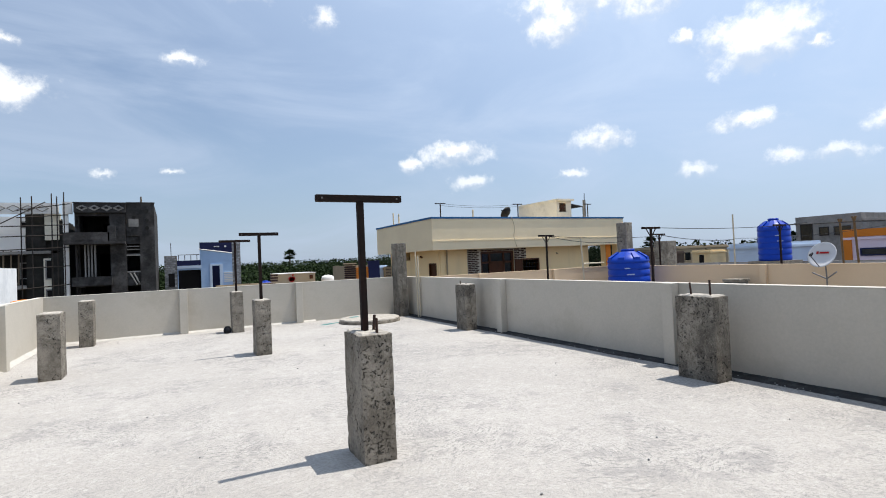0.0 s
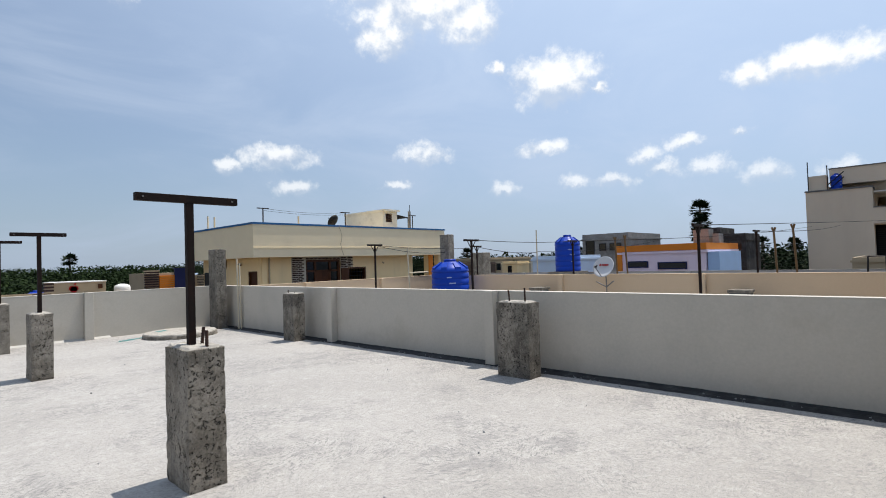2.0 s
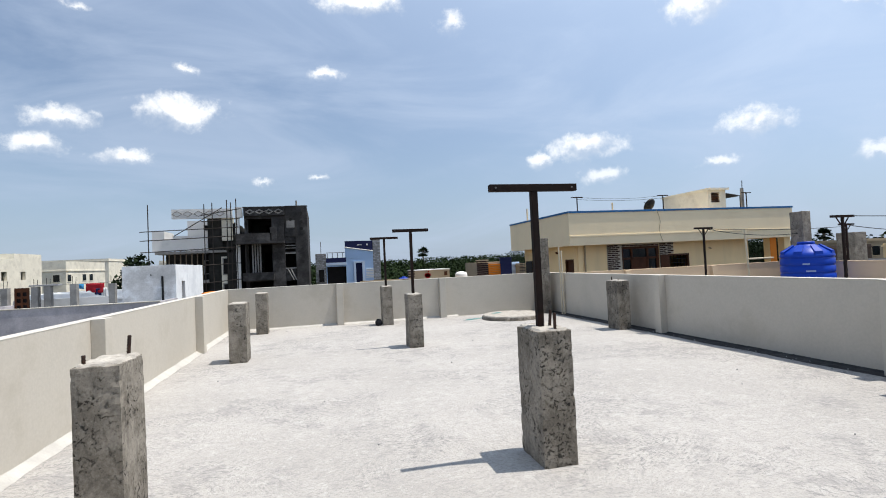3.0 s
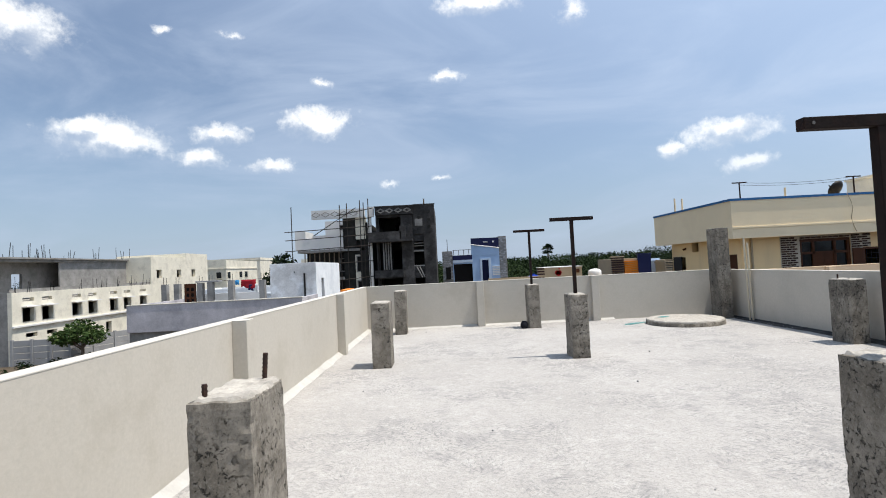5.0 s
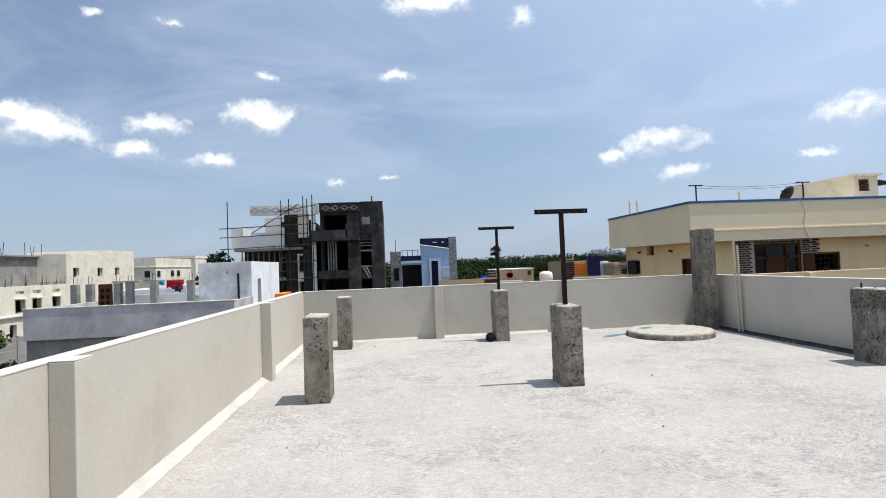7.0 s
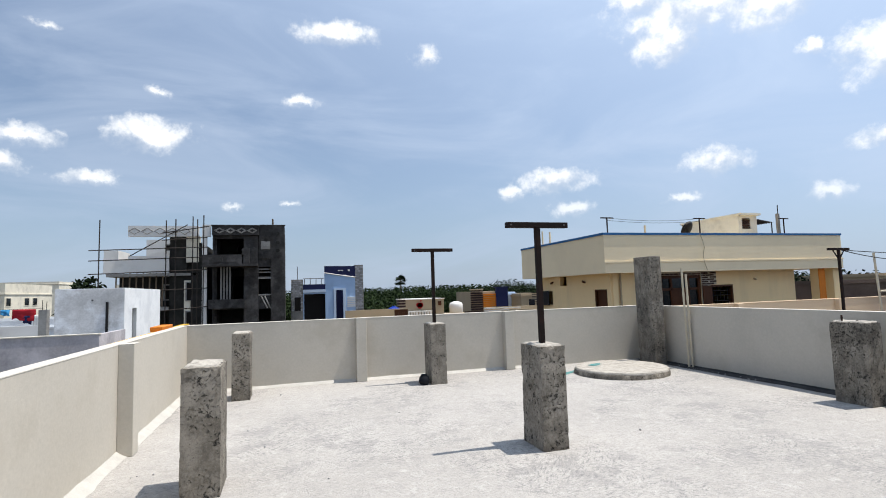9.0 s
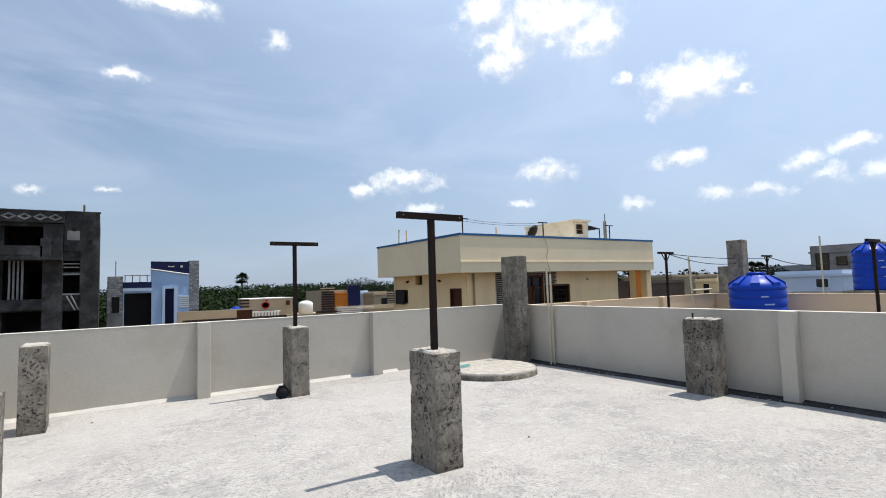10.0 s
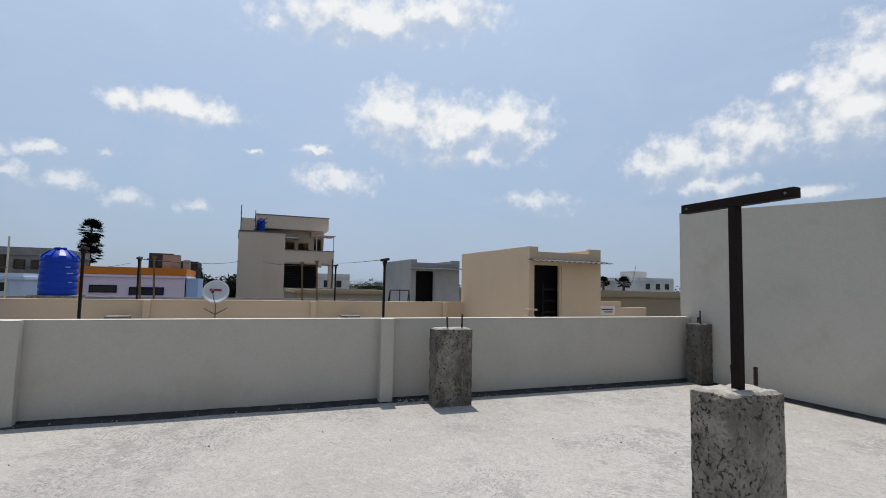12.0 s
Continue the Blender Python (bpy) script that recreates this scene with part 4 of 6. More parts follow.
part("coping", box_bm((13.92, 14.06, -6.2, 13.12, 0.885, 0.90), (6.2, 14.06, 13.12, 13.26, 0.90, 0.915)), PEACH, pw)
for y in (-0.2, 3.71, 7.73, 11.6):
    part("pier", box_bm((13.82, 13.93, y, y + 0.16, 0, 0.892), bevel=0.005), PEACH, pw)
for x in (8.3, 11.2):
    part("pier", box_bm((x, x + 0.16, 13.02, 13.13, 0, 0.905), bevel=0.005), PEACH, pw)
hut = stair_hut(peach, 10.05, 14.05, -2.85, -0.74, PEACH, -1.66, -0.84)
gate = part("gate", box_bm(*[(10.2, 10.225, -1.64, -1.24, z, z + 0.04) for z in (0.25, 0.5, 0.78, 1.06, 1.34)], (10.2, 10.23, -1.24, -1.21, 0.05, 1.5)), IRON, hut, "black iron gate bars")
part("ledge", box_bm((9.75, 10.05, -0.78, -0.6, 0.86, 0.9), (9.85, 10.05, -0.78, -0.55, 0.5, 0.74)), PEACH, hut)
part("low_wall", box_bm((12.0, 12.12, -5.2, -2.85, 0, 1.02), (12.0, 12.12, -6.2, -5.2, 0, 0.84)), PEACH, peach)
part("notice_board", box_bm((11.97, 12.0, -4.95, -4.35, 0.62, 0.88)), WHITE, peach, "faded notice board")
part("notice_line", box_bm((11.96, 11.972, -4.85, -4.45, 0.76, 0.80), (11.96, 11.972, -4.85, -4.55, 0.69, 0.72)), RED, peach)


def block_stub(x, y):
    b = thing("roof_inlet", "low weathered concrete inlet box on the roof", "box", x, y, 0, group="inlet boxes")
    part("body", box_bm((-0.2, 0.2, -0.21, 0.21, 0, 0.46), bevel=0.01), MORTAR, b, local=True)
    part("lid", box_bm((-0.23, 0.23, -0.24, 0.24, 0.46, 0.53), bevel=0.008), CONCRETE, b, local=True)


block_stub(13.5, 8.33)
block_stub(13.5, 2.85)
column(13.7, 12.2, 2.39, "tall grey concrete column at the end of the next roof", w=0.30, d=0.42, seed=12.5, cap=False)
nb = "steel T posts on the next roofs"
for x, y, top in ((10.37, 12.34, 2.02), (10.32, 8.36, 1.965), (10.26, 2.8, 1.96), (15.63, 12.45, 1.99), (15.63, 8.3, 1.99), (15.63, 2.9, 1.985)):
    t_post(x, y, 0, top, "dark steel T clothes-line post on the neighbouring roof", reach=0.3, group=nb, braces=True)


def tank(x, y, z, r, h, label):
    """A ribbed plastic water tank with a conical, buttressed shoulder and a screw lid."""
    t = thing("water_tank", label, "tank", x, y, z, group="blue water tanks")
    prof = [(0, 0.0), (r * 0.96, 0.0), (r, 0.03)]
    hs = h * 0.72
    n = 5
    for i in range(n):
        z0 = 0.03 + (hs - 0.03) * i / n
        z1 = 0.03 + (hs - 0.03) * (i + 1) / n
        d = z1 - z0
        prof += [(r, z0 + 0.02), (r, z1 - 0.06), (r * 0.965, z1 - 0.045), (r * 0.965, z1 - 0.025), (r, z1 - 0.01)]
    prof += [(r * 1.012, hs), (r * 1.012, hs + 0.03), (r * 0.93, hs + h * 0.08), (r * 0.55, h * 0.91), (r * 0.38, h * 0.93), (r * 0.36, h * 0.945), (0, h * 0.95)]
    part("shell", lathe(prof, 56), TANKBLUE, t, local=True, smooth=True)
    part("lid", lathe([(0, h * 0.94), (r * 0.33, h * 0.94), (r * 0.33, h * 0.985), (r * 0.30, h), (0, h)], 32), TANKBLUE, t, "blue screw lid", local=True, smooth=True)
    for i in range(8):
        a = 2 * math.pi * (i + 0.5) / 8
        bm = bmesh.new()
        w = 0.10
        pts = []
        for s in (-1, 1):
            o = Vector((-math.sin(a), math.cos(a), 0)) * w * s
            for rr, zz in ((r * 0.985, hs + 0.02), (r * 0.97, hs + h * 0.10), (r * 0.52, h * 0.945), (r * 0.52, h * 0.88)):
                f = 0.55 if rr < r * 0.6 else 1
                pts.append(bm.verts.new(Vector((math.cos(a) * rr, math.sin(a) * rr, zz)) + o * f))
        bm.faces.new(pts[:4])
        bm.faces.new(pts[7:3:-1])
        for p in range(4):
            q = (p + 1) % 4
            bm.faces.new((pts[p], pts[p + 4], pts[q + 4], pts[q]))
        bmesh.ops.recalc_face_normals(bm, faces=list(bm.faces))
        part("buttress", bm, TANKBLUE, t, local=True)
    for k, (zz, wid) in enumerate(((0.80, 0.16), (0.62, 0.22), (0.36, 0.12))):
        a0 = math.radians(212 + 6 * k)
        bm = bmesh.new()
        seg = 7
        ring = []
        for i in range(seg):
            a = a0 + wid / r * i / (seg - 1)
            ring.append([bm.verts.new((math.cos(a) * (r + 0.006), math.sin(a) * (r + 0.006), hs * zz + e)) for e in (0, 0.035)])
        for p, q in zip(ring, ring[1:]):
            bm.faces.new((p[0], q[0], q[1], p[1]))
        part("print", bm, TANKMARK, t, "pale printed mark", local=True)
    return t


tank(13.07, 11.6, 0.0, 0.64, 1.48, "blue ribbed plastic water tank on the peach roof")

# satellite dish on the peach roof
dish = thing("satellite_dish", "white satellite dish with a red mark on a steel stand", "dish", 13.6, 6.25, 0)
tilt = pose(0, 0, 1.1, 0, -90 + 24, -6)
bm = lathe([(0, 0.0), (0.1, 0.006), (0.2, 0.024), (0.27, 0.045), (0.315, 0.062), (0.318, 0.056), (0.27, 0.036), (0.2, 0.014), (0.1, -0.006), (0, -0.012)], 48)
bm.transform(tilt)
part("reflector", bm, DISHWHITE, dish, local=True, smooth=True)
bm = box_bm((0.04, 0.085, -0.13, 0.08, 0.026, 0.032), (0.03, 0.095, 0.10, 0.15, 0.028, 0.034))
bm.transform(tilt)
part("mark", bm, RED, dish, "plain red mark", local=True)
part("stand", bars(((0.1, 0, 0), (0.1, 0, 0.62)), ((0.1, 0, 0.62), (0.06, 0, 1.0)), ((0.1, 0.0, 0.55), (-0.05, -0.28, 0.72)), ((0.1, 0.0, 0.55), (0.0, 0.26, 0.70)), r=0.016), STEEL, dish, local=True)
arm_end = tilt @ Vector((-0.16, 0.02, 0.40))
part("arm", bars((tuple(tilt @ Vector((-0.30, 0, 0.05))), tuple(arm_end)), r=0.011), STEEL, dish, local=True)
bm = bmesh.new()
cyl(bm, tuple(arm_end), tuple(arm_end + Vector((0.10, 0, 0.05))), 0.032, 0.022, n=14)
part("receiver", bm, BLACKPLASTIC, dish, local=True)

# ---- grey house beyond it ----
grey = thing("house", "grey cement house with a bare roof terrace", "house", 18.2, 5.8, -4)
part("wall", box_bm((14.2, 22.1, -6.2, 17.7, -4, -0.15)), GREYWASH, grey)
part("roof", box_bm((14.2, 22.1, -6.2, 17.7, -0.15, 0)), SCREED, grey, "cement roof terrace")
gp = part("parapet", box_bm((22.0, 22.1, -6.2, 17.7, 0, 0.70), (14.2, 22.0, 17.6, 17.7, 0, 0.60)), GREYWASH, grey)
part("coping", box_bm((21.99, 22.11, -6.2, 17.6, 0.70, 0.72), (14.2, 22.11, 17.59, 17.71, 0.60, 0.62)), RAWLIGHT, gp)
for y in (1.0, 6.5, 10.2, 14.4):
    part("pier", box_bm((21.9, 22.0, y, y + 0.2, 0, 0.71)), GREYWASH, gp)
stair_hut(grey, 18.2, 21.9, -2.5, -0.45, GREYWASH, -1.45, -0.62)
part("tank_stand", box_bm((20.6, 21.85, 10.9, 12.3, 0, 0.78)), CONCRETE, grey, "concrete tank stand")
tank(21.25, 11.6, 0.78, 0.57, 1.68, "tall blue plastic water tank on a concrete stand")
rack = thing("iron_rack", "black iron clothes rack standing on the grey roof", "rack", 17.0, 0.35, 0)
part("frame", bars(((0, -0.4, 0), (0, -0.35, 1.2)), ((0, 0.4, 0), (0, 0.35, 1.2)), ((0, -0.35, 1.2), (0, 0.35, 1.2)), ((0.5, -0.4, 0), (0, -0.35, 1.2)), ((0.5, 0.4, 0), (0, 0.35, 1.2)), r=0.018), IRON, rack, local=True)
part("rail", bars(((0, -0.39, 0.55), (0, 0.39, 0.55)), ((0, 0, 0), (0, 0, 1.25)), r=0.015), IRON, rack, local=True)
for y, z, dx in ((3.27, 2.07, 0.05), (2.7, 2.14, -0.03), (8.95, 2.05, 0.04), (8.5, 2.1, -0.04)):
    p = tagged(part("bamboo_pole", bars(((20.6, y, 0), (20.6 + dx, y + 0.08, z)), ((20.6 + dx, y + 0.08, z), (20.6 + dx, y + 0.13, z + 0.16)), ((20.6 + dx, y + 0.08, z), (20.6 + dx, y + 0.03, z + 0.16)), r=0.035), BAMBOO), "forked yellow bamboo pole standing on the roof", "pole", group="bamboo poles")
mast = tagged(part("mast", bars(((20.7, 12.9, 0), (20.7, 12.9, 2.75)), r=0.03), PVC), "thin pale pipe mast on the grey roof", "mast")
mast2 = tagged(part("mast", bars(((12.4, 12.9, 0), (12.35, 12.95, 1.95)), ((12.38, 12.9, 1.05), (13.3, 12.9, 1.05)), r=0.025), PVC), "pale plastic pipe standing by the parapet", "pipe")
column(19.9, 15.5, 1.8, "short grey concrete wall stub at the roof corner", w=0.6, d=0.72, seed=14.1, cap=False)


def cable(a, b, sag, r=0.009, label="thin black cable slung between posts"):
    a, b = Vector(a), Vector(b)
    pts = [a.lerp(b, i / 14) - Vector((0, 0, sag * 4 * (i / 14) * (1 - i / 14))) for i in range(15)]
    tagged(part("cable", tube(pts, r), IRON), label, "cable", group="cables")


cable((10.37, 12.34, 1.99), (13.85, 12.4, 1.75), 0.12)
cable((15.63, 12.45, 1.95), (20.7, 12.9, 1.7), 0.10, 0.012)
cable((10.37, 12.34, 1.98), (15.63, 12.45, 1.9), 0.06)
cable((20.7, 12.9, 1.75), (30.9, 11.0, 2.25), 0.2)
cable((10.32, 8.36, 1.95), (21.3, 10.4, 2.2), 0.1)
cable((15.63, 2.9, 1.96), (47.4, 3.6, 3.2), 0.15, 0.012)
cable((10.26, 2.8, 1.94), (47.4, -2.5, 3.3), 0.06, 0.008)
cable((15.63, 8.3, 1.96), (47.4, 5.4, 3.2), 0.2, 0.012)
cable((12.0, -5.0, 1.7), (60, -50.0, 5.0), 1.2, 0.03)

# ---- cream hall with a deep fascia ----
hall = thing("house", "cream house with a deep plain fascia and blue coping", "house", 17.9, 25.9, -4)
HX0, HX1, HY0, HY1 = 11.35, 24.42, 22.15, 29.75
WX0, WX1, WY0, WY1 = 11.95, 22.05, 22.75, 29.1
fascia = part("fascia", box_bm((HX0, HX1, HY0, HY0 + 0.15, 1.87, 3.42), (HX0, HX0 + 0.15, HY0 + 0.15, HY1, 1.87, 3.42), (HX1 - 0.15, HX1, HY0 + 0.15, HY1, 1.87, 3.42), (HX0 + 0.15, HX1 - 0.15, HY1 - 0.15, HY1, 1.87, 3.42)), CREAM_PALE, hall)
part("moulding", box_bm((HX0 - 0.0, HX1 + 0.035, HY0 - 0.035, HY0, 2.28, 2.34)), CREAM_PALE, fascia, "thin pale moulding")
part("lower_band", box_bm((HX0 + 0.002, HX1, HY0 - 0.012, HY0, 1.87, 2.28)), CREAM_PALE, fascia)
part("coping", box_bm((HX0 - 0.03, HX1 + 0.03, HY0 - 0.03, HY0 + 0.18, 3.42, 3.51), (HX0 - 0.03, HX0 + 0.18, HY0 + 0.18, HY1 + 0.03, 3.42, 3.51), (HX1 - 0.18, HX1 + 0.03, HY0 + 0.18, HY1 + 0.03, 3.42, 3.51), (HX0 + 0.18, HX1 - 0.18, HY1 - 0.18, HY1 + 0.03, 3.42, 3.51)), COPINGBLUE, fascia, "blue painted coping")
part("roof", box_bm((HX0 + 0.15, HX1 - 0.15, HY0 + 0.15, HY1 - 0.15, 1.95, 2.15)), CREAM_PALE, hall)
hw = part("wall", box_bm(*shell(WX0, WX1, WY0, WY1, -4, 1.95, 0.23, south=((14.45, 16.6, -0.4, 1.72), (17.1, 18.35, 0.3, 1.26)), west=((22.98, 23.9, -0.4, 1.22), (26.2, 26.85, 1.42, 1.86), (27.6, 28.6, 0.5, 1.18)))), CREAM, hall)
part("floor_slab", box_bm((WX0 + 0.23, WX1 - 0.23, WY0 + 0.23, WY1 - 0.23, -0.6, -0.4)), CEMENT_PALE, hall)
part("porch_slab", box_bm((WX1, HX1, HY0, WY1, -0.6, -0.4)), CEMENT_PALE, hall)
part("corner_pilaster", box_bm((12.04, 12.28, WY0 - 0.05, WY0, -0.4, 1.87)), CREAM, hall)
part("rain_pipe", bars(((12.42, WY0 - 0.05, -0.4), (12.42, WY0 - 0.05, 1.87)), r=0.045), TAN, hall, "brown rain pipe")
for x0, m in ((23.05, CREAM), (24.0, CREAM)):
    c = part("porch_column", box_bm((x0, x0 + 0.4, 22.35, 22.75, -4, 1.95)), m, hall)
part("column_face", box_bm((23.05, 23.45, 22.33, 22.35, -0.4, 1.9)), ORANGE, hall, "orange painted column side")
# carved double door with side lights
door = part("door", box_bm((14.45, 14.57, 22.78, 22.95, -0.4, 1.72), (16.48, 16.6, 22.78, 22.95, -0.4, 1.72), (14.57, 16.48, 22.78, 22.95, 1.60, 1.72), (14.57, 16.48, 22.80, 22.93, 1.08, 1.18), (15.02, 15.12, 22.80, 22.93, -0.4, 1.6), (15.92, 16.02, 22.80, 22.93, -0.4, 1.6)), WOOD, hall, "brown carved wooden door with side lights")
part("leaf", box_bm((15.12, 15.515, 22.84, 22.89, -0.4, 1.08), (15.525, 15.92, 22.84, 22.89, -0.4, 1.08)), WOOD, door)
for a, b in ((14.57, 15.02), (15.12, 15.92), (16.02, 16.48)):
    part("light", box_bm((a, b, 22.86, 22.88, 1.18, 1.60)), GLASS, door)
for a, b in ((14.57, 15.02), (16.02, 16.48)):
    part("light", box_bm((a, b, 22.86, 22.88, -0.4, 1.08)), GLASS, door)
sh = part("window", box_bm((17.1, 17.18, 22.74, 22.9, 0.3, 1.26), (18.27, 18.35, 22.74, 22.9, 0.3, 1.26), (17.18, 18.27, 22.74, 22.9, 1.18, 1.26)), WOOD, hall, "brown wooden window with an open shutter")
part("shutter", box_bm((16.62, 17.1, 22.66, 22.70, 0.3, 1.24)), WOOD, sh)
for i in range(5):
    part("bar", bars(((17.3 + i * 0.2, 22.82, 0.3), (17.3 + i * 0.2, 22.82, 1.18)), r=0.012), IRON, sh)
for z in (0.55, 0.8, 1.0):
    part("bar", bars(((17.18, 22.82, z), (18.27, 22.82, z)), r=0.012), IRON, sh)
sd = part("door", box_bm((11.97, 12.1, 22.98, 23.06, -0.4, 1.22), (11.97, 12.1, 23.82, 23.9, -0.4, 1.22), (11.97, 12.1, 23.06, 23.82, 1.14, 1.22)), WOOD, hall, "brown side door frame")
part("leaf", box_bm((12.06, 12.09, 23.06, 23.82, -0.4, 1.14)), WOOD, sd)
sw = part("shutter", box_bm((11.80, 11.84, 27.75, 28.65, 0.48, 1.2)), IRON, hall, "black open shutter")
parts("louvre", [(11.78, 11.80, 28.7, 29.6, 0.55 + 0.09 * i, 0.59 + 0.09 * i) for i in range(7)], IRON, sw)
part("wall_lamp", bars(((11.95, 24.6, 1.55), (11.8, 24.6, 1.6)), ((11.95, 27.5, 1.62), (11.8, 27.5, 1.56)), r=0.05), WOOD, hall)
part("wall_spout", bars(((19.6, 22.75, 1.5), (19.6, 22.62, 1.44)), r=0.04), TAN, hall)
bc = part("brick_panel", box_bm((13.64, 14.45, WY0 - 0.03, WY0, -0.4, 1.87), (16.6, 17.08, WY0 - 0.03, WY0, -0.4, 1.87), (17.08, 17.42, WY0 - 0.03, WY0, 1.28, 1.87), (14.45, 16.6, WY0 - 0.03, WY0, 1.72, 1.87)), BRICKPALE, hall, "pale mortar of the brick cladding")
# wire down the fascia and roof clutter
part("hanging_wire", tube([(16.1, 22.10, 3.48), (16.2, 22.07, 3.2), (16.27, 22.07, 2.9), (16.18, 22.07, 2.5), (16.24, 22.07, 2.2), (16.38, 22.1, 1.92)], 0.014), TAN, hall)
ph = part("penthouse", box_bm(*shell(22.9, 24.2, 26.4, 30.6, 2.15, 5.0, 0.15, south=((23.15, 23.75, 4.25, 4.85),))), WHITEWASH, hall)
part("penthouse_roof", box_bm((22.85, 24.3, 26.2, 30.7, 5.0, 5.12)), WHITEWASH, ph)
parts("window_slat", [(23.15, 23.75, 26.45, 26.48, 4.3 + i * 0.13, 4.36 + i * 0.13) for i in range(5)], WOOD, ph)
for x, y, h in ((12.85, 24.0, 4.42), (17.95, 24.0, 4.45), (23.95, 24.6, 4.6)):
    t_post(x, y, 2.15, h, "dark steel T post on the cream house roof", reach=0.32, group="steel T posts on the cream roof")
roof_mast = thing("mast", "grey concrete mast with a thin rod on the cream roof", "mast", 24.05, 25.0, 2.15)
part("pole", box_bm((-0.07, 0.07, -0.07, 0.07, 0, 2.75), bevel=0.01), RAWLIGHT, roof_mast, local=True)
part("rod", bars(((0.03, 0, 2.7), (0.05, 0, 3.2)), r=0.022), IRON, roof_mast, "thin dark rod", local=True)
# sheet canopy leaning out from the roof room
part("canopy", corrugated(24.2, 25.3, 26.3, 28.2, 4.78, 4.62), SHEET, ph, "thin metal sheet canopy")
for y in (26.35, 28.15):
    part("canopy_post", bars(((25.2, y, 2.15), (25.2, y, 4.64)), r=0.03), IRON, ph)
cable((12.85, 24.0, 4.4), (17.95, 24.0, 4.42), 0.12, 0.008)
cable((12.85, 24.05, 4.3), (17.95, 24.05, 4.3), 0.10, 0.008)
for x, y, h in ((11.9, 28.3, 4.3), (12.0, 27.7, 4.2), (15.0, 24.2, 4.1)):
    tagged(part("vent_pipe", bars(((x, y, 2.15), (x, y, h)), r=0.045), PVC), "pale plastic vent pipe on the cream roof", "pipe", group="vent pipes")
hd = thing("satellite_dish", "dark satellite dish seen from behind on the cream roof", "dish", 16.75, 23.4, 2.15)
tilt2 = pose(0, 0, 1.65, 0, 60, 105)
bm = lathe([(0, 0.0), (0.15, 0.02), (0.3, 0.07), (0.38, 0.115), (0.3, 0.055), (0.15, 0.005), (0, -0.015)], 36)
bm.transform(tilt2)
part("reflector", bm, IRON, hd, local=True, smooth=True)
part("stand", bars(((0, 0, 0), (0, 0, 1.6)), ((-0.45, -0.1, 1.85), (0.1, 0, 1.35)), r=0.022), IRON, hd, local=True)


# ---- houses farther off ----
def plain_house(label, x0, x1, y0, y1, top, mat, windows=(), parapet_h=0.35, roof_mat=None, frame_mat=None, name="house", shade=0.0):
    """A flat-roofed house: walls, roof, parapet rim and framed windows (face, u0, u1, z0, z1)."""
    h = thing(name, label, "house", (x0 + x1) / 2, (y0 + y1) / 2, -4)
    part("wall", box_bm((x0, x1, y0, y1, -4, top - parapet_h)), mat, h)
    part("parapet", box_bm((x0, x0 + 0.15, y0, y1, top - parapet_h, top), (x1 - 0.15, x1, y0, y1, top - parapet_h, top), (x0 + 0.15, x1 - 0.15, y0, y0 + 0.15, top - parapet_h, top), (x0 + 0.15, x1 - 0.15, y1 - 0.15, y1, top - parapet_h, top)), mat, h)
    part("roof", box_bm((x0 + 0.15, x1 - 0.15, y0 + 0.15, y1 - 0.15, top - parapet_h, top - parapet_h + 0.03)), roof_mat or CEMENT_PALE, h)
    part("cornice", box_bm((x0 - 0.08, x1 + 0.08, y0 - 0.08, y1 + 0.08, top - parapet_h - 0.16, top - parapet_h - 0.04)), mat, h)
    for face, a, b, p, q in windows:
        axis, c, s = {"w": ("x", x0, -1), "e": ("x", x1, 1), "s": ("y", y0, -1), "n": ("y", y1, 1)}[face]
        window(h, axis, c, a, b, p, q, s, frame_mat or mat, GLASS, rim=0.06, proud=0.05, shade=shade)
    return h


# beige tower with balconies
tower = thing("house", "beige three-storey house with balconies", "house", 52, 1.5, -4)
part("wall", box_bm((47.5, 57, 1.8, 5.72, -4, 5.78)), BEIGE, tower)
part("coping", box_bm((47.45, 57, 1.75, 5.77, 5.78, 5.9)), MORTAR, tower)
bal = part("balcony", box_bm((47.5, 47.65, -2.6, 1.8, 3.2, 4.3), (47.65, 50, -2.6, -2.45, 3.2, 4.3), (47.65, 50, -2.45, 1.8, 3.1, 3.25)), BEIGE, tower)
part("coping", box_bm((47.46, 47.7, -2.64, 1.8, 4.3, 4.37)), MORTAR, bal)
part("floor_slab", box_bm((47.5, 57, -2.6, 1.8, 0.55, 0.78)), BEIGE, tower)
part("lower_wall", box_bm((47.5, 57, -2.6, 1.8, -4, 0.55)), BEIGE, tower)
part("column", box_bm((47.5, 47.9, -2.6, -2.15, 0.78, 3.2)), BEIGE, tower)
part("column", box_bm((47.5, 47.8, -1.5, -1.2, 2.8, 3.2)), BEIGE, tower)
# solid black block in place of the shaded open room
part("lower_room", box_bm((49.2, 57, -1.3, 1.8, 0.78, 3.1)), DARK, tower, "black block painting the shade of the open ground room")
parts("shutter", [(49.1, 49.2, -1.1, 1.7, 1.0 + 0.16 * i, 1.08 + 0.16 * i) for i in range(12)], IRON, tower)
up = part("upper_wall", box_bm(*shell(50, 57, -2.0, 5.0, 3.25, 6.3, 0.2, west=((0.75, 1.65, 4.45, 5.2), (-0.55, 0.4, 4.45, 5.2), (-1.85, -1.1, 3.3, 5.6)))), BEIGE, tower)
part("upper_beam", box_bm((49.3, 50, -1.1, -0.7, 5.7, 6.3), (48.6, 57, -2.2, 4.3, 6.3, 7.5)), BEIGE, tower)
part("upper_coping", box_bm((48.55, 57.05, -2.25, 4.35, 7.5, 7.58)), MORTAR, tower)
